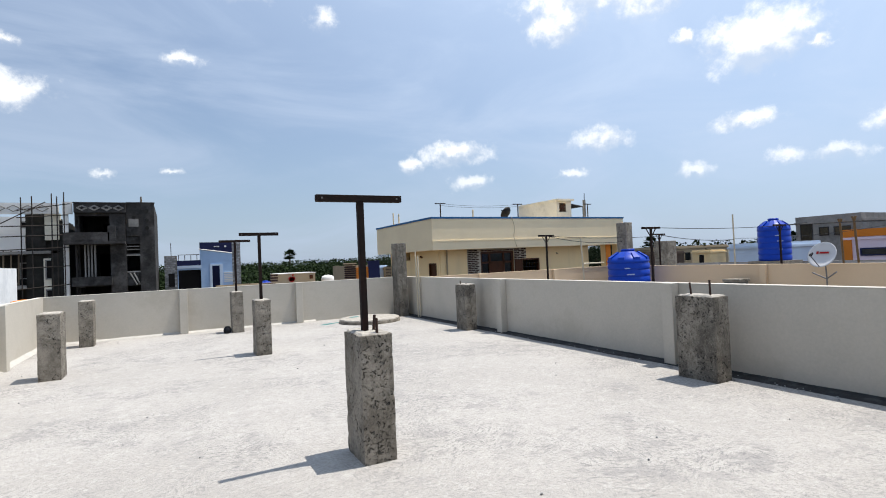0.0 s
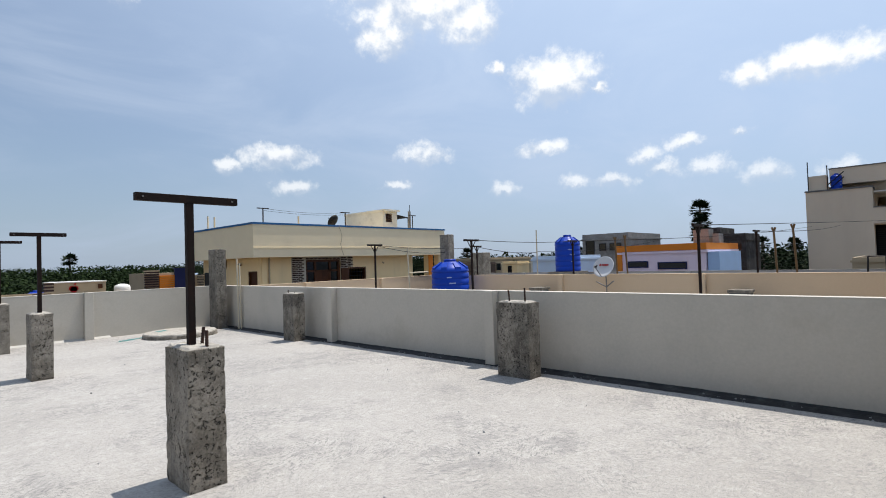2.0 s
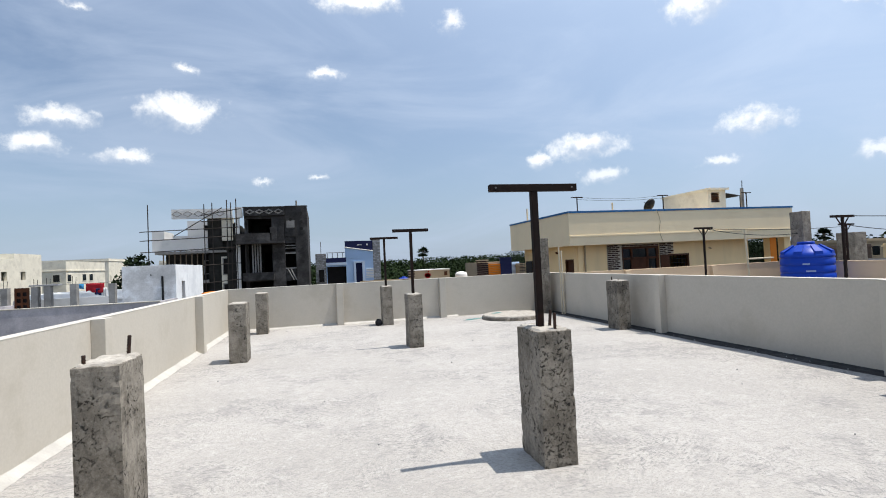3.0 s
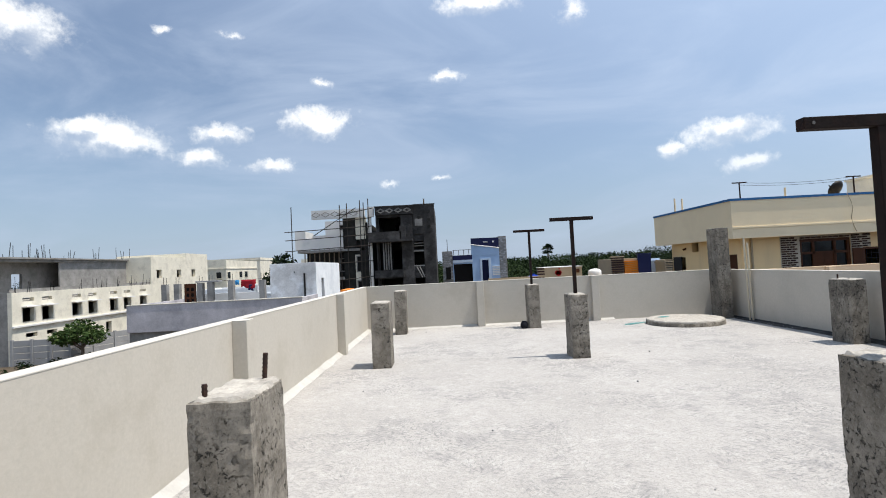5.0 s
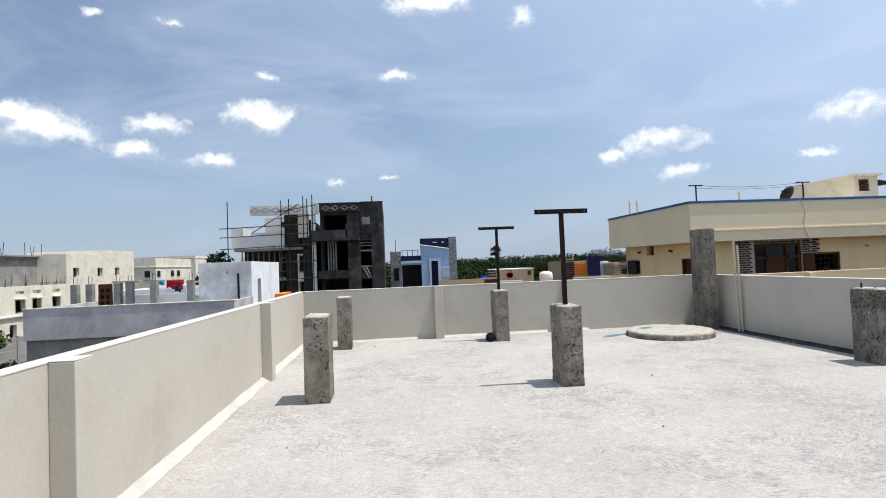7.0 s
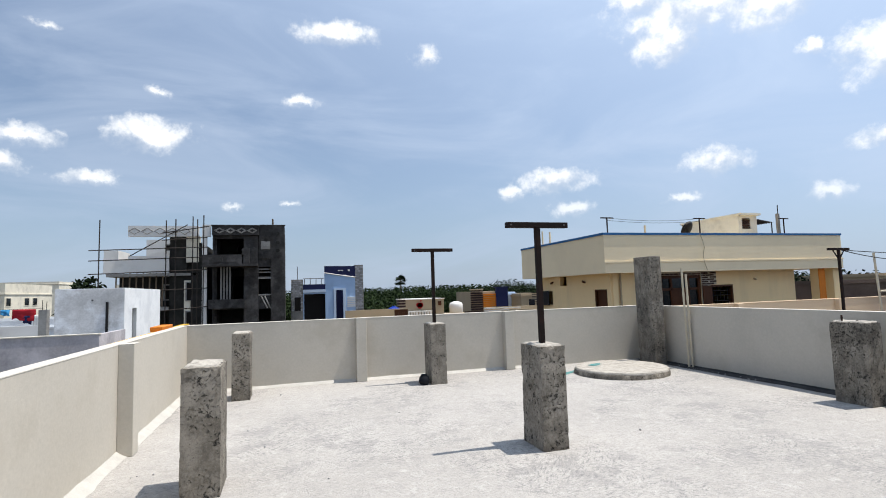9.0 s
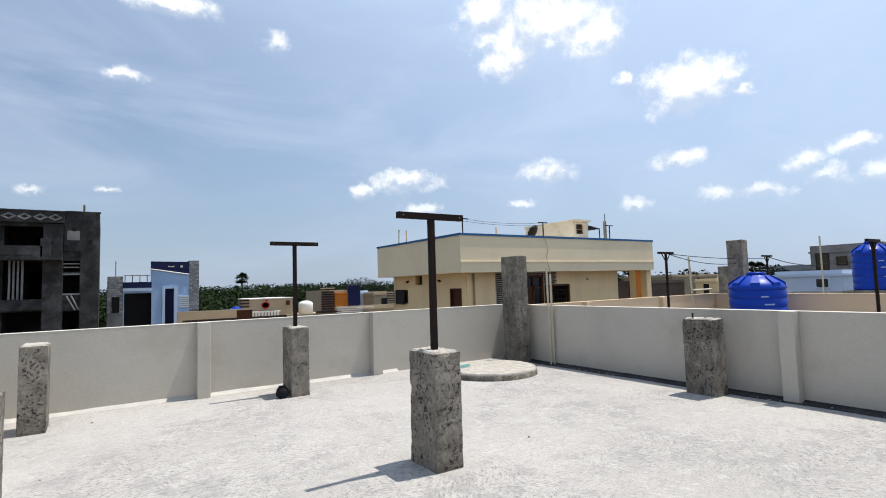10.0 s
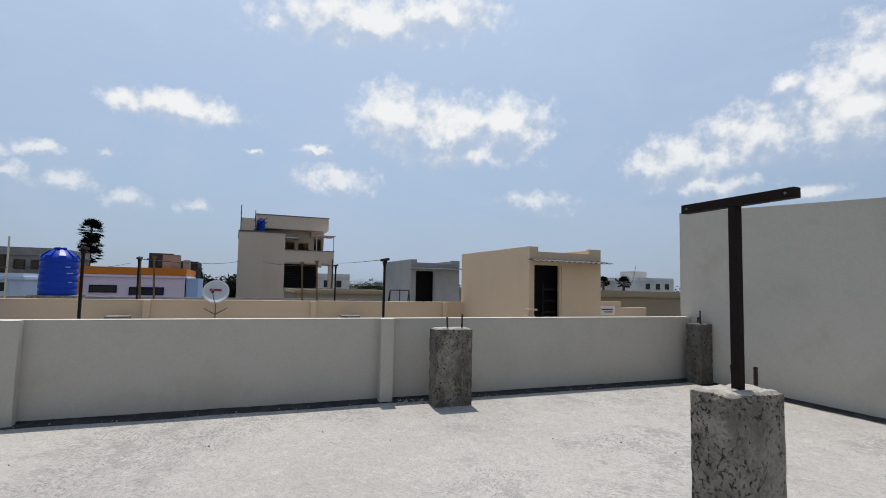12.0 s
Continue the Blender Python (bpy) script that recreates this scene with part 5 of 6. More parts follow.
part("roof_box", box_bm((48.4, 50.0, 4.5, 5.6, 5.9, 7.1)), BEIGE, tower)
part("sunshade", box_bm((47.9, 49.8, 0.5, 1.75, 5.45, 5.52)), WHITE, tower)
can = part("canopy", box_bm((47.4, 50, -2.7, -0.9, 5.75, 5.80)), PINKWHITE, tower, "pale sheet canopy on thin posts")
for y in (-2.55, -1.0):
    part("canopy_post", bars(((47.6, y, 4.37), (47.6, y, 5.75)), r=0.04), WHITE, can)
part("stair_rail", bars(((48.2, 4.4, 5.9), (48.2, 3.4, 6.8)), ((48.2, 4.4, 6.3), (48.2, 3.4, 7.2)), ((48.2, 4.4, 5.9), (48.2, 4.4, 7.8)), ((48.2, 5.6, 5.9), (48.2, 5.6, 8.2)), r=0.035), IRON, tower)
tank(48.6, 3.9, 5.9, 0.36, 1.25, "small blue water tank on the beige roof")
t_pipe = tagged(part("mast", bars(((47.4, -2.5, 0.7), (47.4, -2.5, 3.6)), r=0.05), IRON), "dark pole beside the beige house", "pole")

# orange and lilac-white house
oh = plain_house("lilac-white house with an orange parapet band", 31, 38, 8.4, 13.5, 2.0, PINKWHITE, (("w", 11.6, 12.85, 0.66, 1.06), ("w", 9.4, 11.05, 0.55, 0.98)), frame_mat=NAVY)
part("orange_band", box_bm((30.93, 38.05, 8.34, 13.56, 1.64, 2.02), (30.93, 31.1, 13.2, 13.56, -4, 1.64)), ORANGE, oh, "orange painted band")
part("blue_wing", box_bm((31.2, 36, 7.75, 8.34, -4, 1.5)), BLUE, oh, "blue painted side wing")
part("white_crate", box_bm((34, 35, 9.0, 9.9, 2.0, 2.9), (34, 35, 8.45, 8.8, 2.02, 2.6)), RAWLIGHT, oh)
plain_house("pale blue low house with a flat roof", 27, 30.5, 14.4, 17.2, 1.55, PALEBLUE, (("w", 14.9, 15.5, 0.7, 1.2),), parapet_h=0.12)
plain_house("grey unfinished house with open upper floor", 40, 47, 16.5, 20.5, 3.3, RAWLIGHT, (("w", 17.1, 18.1, 1.9, 2.5), ("w", 18.4, 19.0, 1.9, 2.5), ("w", 19.4, 20.2, 1.2, 2.8)), frame_mat=RAWGREY)
plain_house("dark raw concrete upper storey of a house", 41, 45, 10.1, 11.6, 3.28, RAWGREY, (("w", 10.6, 11.1, 2.3, 2.9),))
plain_house("dark raw concrete lower storey of a house", 40.5, 45, 8.4, 10.1, 2.75, RAWGREY, (("w", 8.6, 9.6, 1.5, 2.3),))
plain_house("dark raw brick house wall", 40.5, 45, 10.1, 13.8, 1.7, RAWDARK, ())
plain_house("brown sheet-roofed long shed", 17.2, 30, -13.5, -7.2, 1.32, TAN, (), parapet_h=0.1, roof_mat=ROOFTILE)
plain_house("brown roofed low house beyond the terraces", 34, 42, -4.5, 2.2, 0.95, TAN, (), parapet_h=0.1, roof_mat=ROOFTILE)
plain_house("white low house with a stepped parapet", 66, 74, -8.0, -3.4, 2.6, WHITE, (("w", -7.0, -6.2, 0.8, 1.8), ("w", -5.4, -4.6, 0.8, 1.8)))
plain_house("white low house beside a tree", 72, 78, -3.0, 0.6, 1.9, WHITEWASH, (("w", -2.0, -1.2, 0.5, 1.3),))
plain_house("white two-storey house far off", 60, 68, -57.5, -50.5, 3.2, WHITE, (("w", -56.6, -55.6, 1.4, 2.4), ("w", -54.8, -53.8, 1.4, 2.4), ("w", -52.8, -51.8, 1.4, 2.4)))
plain_house("white stair head of a far house", 62, 65, -54, -51.4, 4.2, WHITE, ())
plain_house("pale blue far house", 80, 90, -64, -57, 3.6, PALEBLUE, (("w", -63, -62, 1.5, 2.5), ("w", -60, -59, 1.5, 2.5)))
# row between the cream hall and the tank
plain_house("brown tiled low house with a cream gable", 44, 52, 33.5, 41, 1.7, TAN, (("w", 35, 36, 0.2, 1.1), ("s", 45, 46, 0.2, 1.1)), roof_mat=ROOFTILE, parapet_h=0.1)
plain_house("brown house with a dark gate", 36, 41, 30.5, 34.0, 1.25, ROOFTILE, (("w", 31.2, 32.4, -0.2, 0.9),), roof_mat=ROOFTILE, parapet_h=0.1)
plain_house("cream pump house with a small door", 39.5, 41.5, 26.9, 28.6, 1.25, CREAM, (("w", 27.4, 28.0, 0.0, 0.9),), parapet_h=0.1)
plain_house("grey far house with two rows of windows", 42, 50, 47, 53, 1.9, RAWLIGHT, (("s", 43, 44, 0.6, 1.3), ("s", 45.5, 46.5, 0.6, 1.3), ("s", 47.8, 48.8, 0.6, 1.3), ("w", 48, 49, 0.6, 1.3), ("w", 50.5, 51.5, 0.6, 1.3)))
plain_house("grey house with an outside stair", 29.5, 33.5, 38, 44, 1.9, RAWGREY, (("s", 30.2, 31.2, 0.2, 1.2),))
st = thing("staircase", "outside concrete stair with a dark rail on a far house", "stair", 30, 37.5, -4)
parts("flight", [(29.2 + 0.28 * i, 29.5 + 0.28 * i, 36.9, 37.9, -2.4 + 0.2 * i, -2.2 + 0.2 * i) for i in range(16)], RAWLIGHT, st)
for z in (-1.4, -1.9):
    part("rail", bars(((29.2, 36.9, z), (33.6, 36.9, z + 3.2)), r=0.04), IRON, st)
plain_house("low white far house", 58, 66, 38, 44, 1.6, WHITEWASH, (("w", 39.5, 40.5, 0.2, 1.1), ("w", 41.8, 42.8, 0.2, 1.1)))
plain_house("low grey far house with a flat roof", 62, 74, 26.5, 33, 2.4, GREYWASH, (("w", 27.6, 28.8, 0.6, 1.6), ("w", 30, 31.2, 0.6, 1.6)))

# ---- unfinished three-storey house, front at y = 45 ----
raw = thing("house", "dark unfinished three-storey house of raw cement", "house", -3.6, 50, -4)
F = 45.0
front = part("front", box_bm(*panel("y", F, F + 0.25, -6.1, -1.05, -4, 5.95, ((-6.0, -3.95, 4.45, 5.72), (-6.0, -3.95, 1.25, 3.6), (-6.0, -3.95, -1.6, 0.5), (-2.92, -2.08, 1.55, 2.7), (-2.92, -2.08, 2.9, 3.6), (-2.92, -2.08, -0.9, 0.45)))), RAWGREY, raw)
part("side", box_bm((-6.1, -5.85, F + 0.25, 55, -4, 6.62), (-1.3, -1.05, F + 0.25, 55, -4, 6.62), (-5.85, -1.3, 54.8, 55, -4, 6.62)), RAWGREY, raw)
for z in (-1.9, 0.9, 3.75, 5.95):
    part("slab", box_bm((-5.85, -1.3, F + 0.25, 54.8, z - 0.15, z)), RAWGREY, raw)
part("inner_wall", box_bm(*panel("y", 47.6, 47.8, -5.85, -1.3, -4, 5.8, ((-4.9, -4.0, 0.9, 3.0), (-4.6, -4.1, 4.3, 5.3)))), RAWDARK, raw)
part("frieze", box_bm((-6.1, -2.9, F - 0.35, F, 5.95, 6.62)), RAWGREY, raw)
for i in range(4):
    bm = bmesh.new()
    x = -5.6 + i * 0.75
    for s in (1, 0.7):
        pts = [(x - 0.34 * s, 6.28), (x, 6.28 + 0.2 * s), (x + 0.34 * s, 6.28), (x, 6.28 - 0.2 * s)]
        for (a, b), (c, d) in zip(pts, pts[1:] + pts[:1]):
            cyl(bm, (a, F - 0.36, b), (c, F - 0.36, d), 0.025, n=5)
    part("lozenge", bm, RAWLIGHT, raw)
part("roof_rim", box_bm((-6.15, -2.85, F - 0.4, F + 0.2, 6.62, 6.70), (-2.9, -1.05, F - 0.1, F, 4.2, 6.7), (-2.85, -1.0, F - 0.15, F + 0.25, 6.7, 6.76)), RAWGREY, raw)
bl = part("balcony", box_bm((-6.65, -3.9, F - 1.1, F - 0.95, 3.75, 4.45), (-6.65, -6.5, F - 0.95, F, 3.75, 4.45), (-6.65, -2.95, F - 1.2, F, 3.6, 3.78)), RAWGREY, raw)
part("balcony_panel", box_bm((-6.0, -5.3, F - 1.14, F - 1.1, 3.9, 4.3), (-5.1, -4.4, F - 1.14, F - 1.1, 3.9, 4.3), (-4.0, -3.5, F - 1.1, F - 0.95, 3.78, 4.9)), RAWGREY, bl)
for i in range(4):
    part("fin", box_bm((-5.55 + 0.2 * i, -5.45 + 0.2 * i, F - 0.2, F + 0.05, 1.2, 3.6)), RAWLIGHT, raw)
part("ledge", box_bm((-6.3, -3.85, F - 0.5, F, 0.6, 1.25)), RAWGREY, raw)
part("pier", box_bm((-3.95, -2.95, F - 0.18, F, -4, 5.9), (-2.05, -1.05, F - 0.12, F, -4, 4.2)), RAWGREY, raw)
parts("cross_bar", [(-2.92, -2.08, F - 0.05, F, 3.15, 3.22), (-2.92, -2.08, F - 0.05, F, 3.38, 3.45), (-2.98, -2.02, F - 0.06, F, 2.7, 2.8), (-2.98, -2.02, F - 0.06, F, 1.45, 1.55)], RAWLIGHT, raw)
part("slant_bar", bars(((-2.75, F - 0.05, 1.4), (-2.3, F - 0.05, 0.5)), ((-2.5, F - 0.05, 1.4), (-2.1, F - 0.05, 0.5)), r=0.05), RAWLIGHT, raw)
part("spot", bars(*[((-1.55, F - 0.14, z), (-1.55, F - 0.10, z)) for z in (2.0, 3.0, 4.8, 5.4, 6.1)], ((-2.4, F - 0.14, 5.6), (-2.4, F - 0.1, 5.6)), r=0.14), RAWDARK, raw)
part("plaque", box_bm((-2.75, -2.1, F - 0.14, F - 0.10, 4.9, 5.5)), RAWLIGHT, raw)
# its paler neighbour
pal = thing("house", "half-plastered house under bamboo scaffolding", "house", -9.2, 50, -4)
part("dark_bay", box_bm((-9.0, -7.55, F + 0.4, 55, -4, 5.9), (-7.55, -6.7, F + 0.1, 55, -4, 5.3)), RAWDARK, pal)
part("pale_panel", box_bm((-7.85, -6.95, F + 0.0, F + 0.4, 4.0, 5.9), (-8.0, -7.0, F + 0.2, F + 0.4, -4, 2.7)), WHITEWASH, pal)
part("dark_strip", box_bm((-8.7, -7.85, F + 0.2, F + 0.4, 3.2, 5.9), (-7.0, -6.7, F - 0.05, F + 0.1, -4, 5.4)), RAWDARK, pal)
part("rear_block", box_bm((-11.0, -9.0, F + 2.5, 55, -4, 5.9)), WHITE, pal)
part("white_pier", box_bm((-6.75, -6.45, F - 0.3, F, -4, 6.6)), WHITE, pal)
fz = part("frieze", box_bm((-11.5, -7.0, F - 0.3, F + 0.1, 5.85, 6.6), (-6.75, -6.2, F - 0.35, F, 5.85, 6.7)), WHITE, pal, "white moulded frieze")
for i in range(5):
    bm = bmesh.new()
    x = -11.1 + i * 0.8
    pts = [(x - 0.36, 6.22), (x, 6.44), (x + 0.36, 6.22), (x, 6.0)]
    for (a, b), (c, d) in zip(pts, pts[1:] + pts[:1]):
        cyl(bm, (a, F - 0.31, b), (c, F - 0.31, d), 0.03, n=5)
    part("lozenge", bm, RAWLIGHT, fz)
part("white_terrace", box_bm((-13.1, -9.0, F + 0.2, F + 0.4, 3.3, 4.2), (-13.1, -12.2, F + 0.2, 48, 4.2, 4.9), (-11.6, -9.0, F + 0.2, F + 0.4, 4.2, 4.5)), WHITE, pal, "white terrace wall")
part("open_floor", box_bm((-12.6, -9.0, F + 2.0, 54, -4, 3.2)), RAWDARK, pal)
for i in range(8):
    part("prop", bars(((-12.4 + 0.42 * i, F + 0.4, 0.9), (-12.35 + 0.42 * i, F + 0.4, 3.3)), r=0.05), TIMBER, pal)
part("slab", box_bm((-12.9, -9.0, F + 0.2, F + 2.2, 0.6, 0.85), (-12.9, -6.7, F + 0.1, F + 2.2, 3.05, 3.25)), RAWLIGHT, pal)
for a, b, p, q in ((-9.7, -8.9, 1.3, 2.5), (-7.9, -7.0, 1.2, 2.6), (-7.9, -7.0, -0.6, 0.5), (-9.6, -9.0, 5.0, 5.5)):
    window(pal, "y", F + 0.18 if a > -8.5 else F + 1.98, a, b, p, q, -1, RAWLIGHT, DARK, rim=0.08, proud=0.06)
scaf = thing("scaffold", "bamboo and pole scaffolding tied against a house", "scaffold", -9, 44, -4)
for x, h in ((-13.05, 6.9), (-9.0, 6.9), (-8.4, 7.0), (-7.3, 7.2), (-7.0, 7.0), (-6.6, 7.3)):
    part("upright", bars(((x, F - 1.0, -4), (x + 0.05, F - 1.0, h)), r=0.038), TIMBER_DARK, scaf)
for z in (-0.9, 0.7, 2.0, 3.3, 4.2, 4.9, 5.6):
    part("ledger", bars(((-13.6 if 1.5 < z < 5 else -9.2, F - 1.05, z - 0.1), (-6.3, F - 1.05, z + 0.1)), r=0.035), TIMBER_DARK, scaf)
part("ledger", bars(((-11.2, F - 1.0, 4.4), (-7.6, F - 1.0, 6.6)), ((-9.2, F - 1.0, 6.0), (-6.2, F - 1.0, 6.5)), r=0.035), TIMBER_DARK, scaf)
part("upright", bars(((-1.9, F, 6.6), (-1.9, F, 7.2)), r=0.06), TIMBER, scaf)

# ---- blue house ----
bh = thing("house", "blue and navy house with stone-clad piers", "house", 2.7, 56, -4)
B = 52.0
part("wall", box_bm(*panel("y", B, B + 0.3, 0.45, 5.1, -4, 2.2, ((0.55, 2.4, -4, 1.45), (3.35, 4.0, -4, 1.75)))), BLUE, bh)
part("rear", box_bm((-0.55, 5.85, B + 1.5, 60, -4, 2.0)), NAVY, bh)
# added black sheet for the garage's inner shade
part("garage_shade", box_bm((0.5, 2.6, B + 0.36, B + 0.42, -4, 1.6)), DARK, bh, "black sheet painting the shade in the open garage")
part("navy_band", box_bm((0.47, 2.4, B - 0.04, B, 1.85, 2.32)), NAVY, bh)
part("blue_band", box_bm((0.45, 2.45, B - 0.08, B, 1.6, 1.85), (3.15, 3.35, B - 0.08, B, -4, 1.9), (3.35, 4.25, B - 0.08, B, 1.75, 1.9), (4.0, 4.25, B - 0.08, B, -4, 1.75)), PALEBLUE, bh)
bm = bmesh.new()
pts = [(2.35, 2.2), (5.1, 2.2), (5.1, 2.85), (2.35, 3.3)]
a = [bm.verts.new((x, B - 0.02, z)) for x, z in pts]
b = [bm.verts.new((x, B + 0.3, z)) for x, z in pts]
bm.faces.new(a)
bm.faces.new(b[::-1])
for i in range(4):
    j = (i + 1) % 4
    bm.faces.new((a[j], a[i], b[i], b[j]))
bmesh.ops.recalc_face_normals(bm, faces=list(bm.faces))
part("gable", bm, BLUE, bh, "blue slanted upper wall")
bm = bmesh.new()
pts = [(2.35, 3.36), (5.1, 2.91), (5.1, 3.92), (2.35, 3.95)]
a = [bm.verts.new((x, B - 0.02, z)) for x, z in pts]
b = [bm.verts.new((x, B + 0.3, z)) for x, z in pts]
bm.faces.new(a)
bm.faces.new(b[::-1])
for i in range(4):
    j = (i + 1) % 4
    bm.faces.new((a[j], a[i], b[i], b[j]))
bmesh.ops.recalc_face_normals(bm, faces=list(bm.faces))
part("sign_panel", bm, NAVY, bh, "navy panel with pale bars")
parts("sign_bar", [(3.55 + 0.12 * i, 3.64 + 0.12 * i, B - 0.06, B - 0.02, 3.48, 3.58) for i in range(4)] + [(4.45, 4.62, B - 0.06, B - 0.02, 3.45, 3.62)], WHITE, bh)
part("white_edge", bars(((2.3, B - 0.05, 3.33), (5.1, B - 0.05, 2.88)), r=0.05), WHITE, bh)
parts("louvre", [(4.35, 5.1, B - 0.05, B, 0.2 + 0.16 * i, 0.30 + 0.16 * i) for i in range(6)], WHITE, bh)
part("rail", bars(*[((0.6 + 0.5 * i, B + 0.1, 2.3), (0.6 + 0.5 * i, B + 0.1, 2.85)) for i in range(4)], ((0.5, B + 0.1, 2.85), (2.3, B + 0.1, 2.85)), r=0.03), STEEL, bh)
part("mast", bars(((0.0, B + 1, 2.8), (0.0, B + 1, 4.0)), r=0.03), STEEL, bh)
part("window", box_bm((-0.25, 0.25, B - 0.06, B - 0.02, 0.0, 1.2)), DARK, bh)
pier_l = part("stone_pier", box_bm((-0.55, 0.47, B, B + 1.2, -4, 2.78)), RAWLIGHT, bh)
pier_r = part("stone_pier", box_bm((5.1, 5.85, B, B + 1.2, -4, 4.02)), RAWLIGHT, bh)

# ---- rooftops to the north ----
pr = thing("roof_room", "tan rooftop room with a red fruit-shaped mark", "room", 8.5, 41.5, -4)
part("wall", box_bm((7.1, 9.95, 40, 43, -4, 0.80)), TAN, pr)
part("coping", box_bm((7.05, 10.0, 39.95, 43.05, 0.80, 0.86)), WHITE, pr)
bm = bmesh.new()
for cx, r in ((8.06, 0.17), (8.24, 0.17)):
    cyl(bm, (cx, 39.96, 0.42), (cx, 39.99, 0.42), r, n=20)
cyl(bm, (8.15, 39.96, 0.36), (8.15, 39.99, 0.36), 0.2, n=20)
cyl(bm, (8.2, 39.96, 0.66), (8.26, 39.97, 0.76), 0.05, n=8)
part("mark", bm, RED, pr, "plain red round mark")
part("small_window", box_bm((9.5, 9.75, 39.94, 39.99, 0.35, 0.65)), WOOD, pr)
parts("striped_pier", [(6.6, 7.1, 39.9, 40.4, -0.9 + 0.2 * i, -0.78 + 0.2 * i) for i in range(9)], STRIPE, pr, "dark banded pier")
part("pier_core", box_bm((6.63, 7.1, 39.93, 40.4, -4, 0.85)), TAN, pr)
part("balusters", box_bm(*[(7.2 + 0.2 * i, 7.32 + 0.2 * i, 39.6, 39.75, -0.6, -0.05) for i in range(9)], (7.15, 9.0, 39.58, 39.77, -0.05, 0.02)), WHITE, pr)
nr = thing("house", "low house with a banded parapet and tan roof wall", "house", 8, 36, -4)
part("wall", box_bm((2.6, 13.6, 34.5, 39.5, -4, -0.75)), TAN, nr)
part("parapet", box_bm((2.6, 13.6, 34.5, 34.65, -0.75, -0.05), (2.6, 6.6, 37.0, 37.15, -0.75, 0.32)), TAN, nr)
part("band", box_bm(*[(2.58, 7.9, 34.46, 34.5, -0.6 + 0.22 * i, -0.48 + 0.22 * i) for i in range(3)], *[(9.6, 11.2, 34.46, 34.5, -0.5 + 0.22 * i, -0.38 + 0.22 * i) for i in range(3)]), STRIPE, nr)
part("red_panel", box_bm((5.2, 6.0, 34.4, 34.47, -0.35, 0.35), (5.42, 5.78, 34.36, 34.41, -0.15, 0.15)), WOOD, nr)
parts("pierced_screen", [(10.9, 13.4, 34.44, 34.5, -0.5 + 0.13 * i, -0.44 + 0.13 * i) for i in range(6)], WHITE, nr)
tank(6.0, 38.6, -0.75, 0.45, 1.2, "small blue water tank on a low roof")
wt = tagged(part("water_tank", lathe([(0, 0), (0.5, 0), (0.5, 0.7), (0.45, 0.85), (0.2, 0.95), (0, 0.97)], 32), WHITE, smooth=True), "white round water tank on a low roof", "tank")
wt.location = (11.2, 41, -0.4)
part("rear_roof", box_bm((10.2, 13.5, 40, 44, -4, -0.4)), TAN, nr)
sg = thing("house", "rooftop walls in dark bands, orange slats and navy", "house", 15.5, 47, -4)
part("core", box_bm((13.9, 17.2, 45.1, 49, -4, 1.2)), TAN, sg)
parts("banded_pier", [(13.85, 14.9, 44.95, 45.1, -0.5 + 0.19 * i, -0.38 + 0.19 * i) for i in range(10)], STRIPE, sg)
part("banded_cap", box_bm((13.8, 14.95, 44.9, 45.2, 1.34, 1.44)), TAN, sg)
parts("orange_slat", [(14.95, 16.1, 44.95, 45.1, -0.4 + 0.16 * i, -0.28 + 0.16 * i) for i in range(9)], ORANGE, sg, "orange slats")
part("navy_block", box_bm((16.1, 17.2, 44.9, 45.1, -0.5, 1.5), (16.05, 17.25, 44.85, 45.3, 1.5, 1.58)), NAVY, sg)
plain_house("tan low house with a white roof edge", 18.0, 21.0, 44, 49, 0.95, TAN, (("s", 18.6, 19.3, -0.2, 0.5),), parapet_h=0.1, roof_mat=WHITE)
plain_house("low white-railed house behind the cream hall", 12.6, 17.5, 33.5, 39, 0.1, TAN, (), parapet_h=0.5)
plain_house("blue shed beside a low house", 17.4, 18.4, 46, 50, 1.1, PALEBLUE, (), parapet_h=0.1)

# ---- west: lilac building, wash-blue room ----
lil = thing("house", "lilac washed low building with unfinished pillars on its roof", "house", -10, 31, -4)
part("wall", box_bm((-15.2, -7.15, 25.15, 36, -4, -1.0)), RAWLIGHT, lil)
part("parapet", box_bm((-15.22, -7.1, 25, 25.15, -1.0, 0.24), (-15.22, -15.07, 25.15, 36, -1.0, 0.24), (-7.25, -7.1, 25.15, 27.98, -1.0, 0.24)), LILAC, lil)
part("coping", box_bm((-15.24, -7.08, 24.98, 25.17, 0.24, 0.275)), WHITEWASH, lil)
part("roof", box_bm((-15.07, -7.25, 25.15, 36, -1.0, -0.6)), GREYWASH, lil)
for x, y, h in ((-16.35, 30, 1.1), (-15.65, 30, 1.1), (-14.34, 30, 1.1), (-13.78, 30, 1.12), (-12.62, 30, 1.16), (-10.9, 30.1, 1.1)):
    part("pillar", box_bm((x, x + 0.3, y, y + 0.3, -0.6, h)), RAWLIGHT, lil)
    part("rod", bars(((x + 0.1, y + 0.1, h), (x + 0.1, y + 0.1, h + 0.4)), r=0.012), IRON, lil)
    part("rod", bars(((x + 0.2, y + 0.2, h), (x + 0.22, y + 0.2, h + 0.35)), r=0.012), IRON, lil)
part("lintel", box_bm((-14.4, -13.1, 29.95, 30.35, 1.12, 1.2), bevel=0.01), GREYWASH, lil)
door = part("doorway", box_bm(*panel("y", 30.0, 30.06, -15.05, -14.42, -0.6, 1.08, [(-14.96 + 0.26 * i, -14.78 + 0.26 * i, -0.3 + 0.32 * j, -0.1 + 0.32 * j) for i in range(2) for j in range(4)])), WOOD, lil, "brown pierced wooden door")
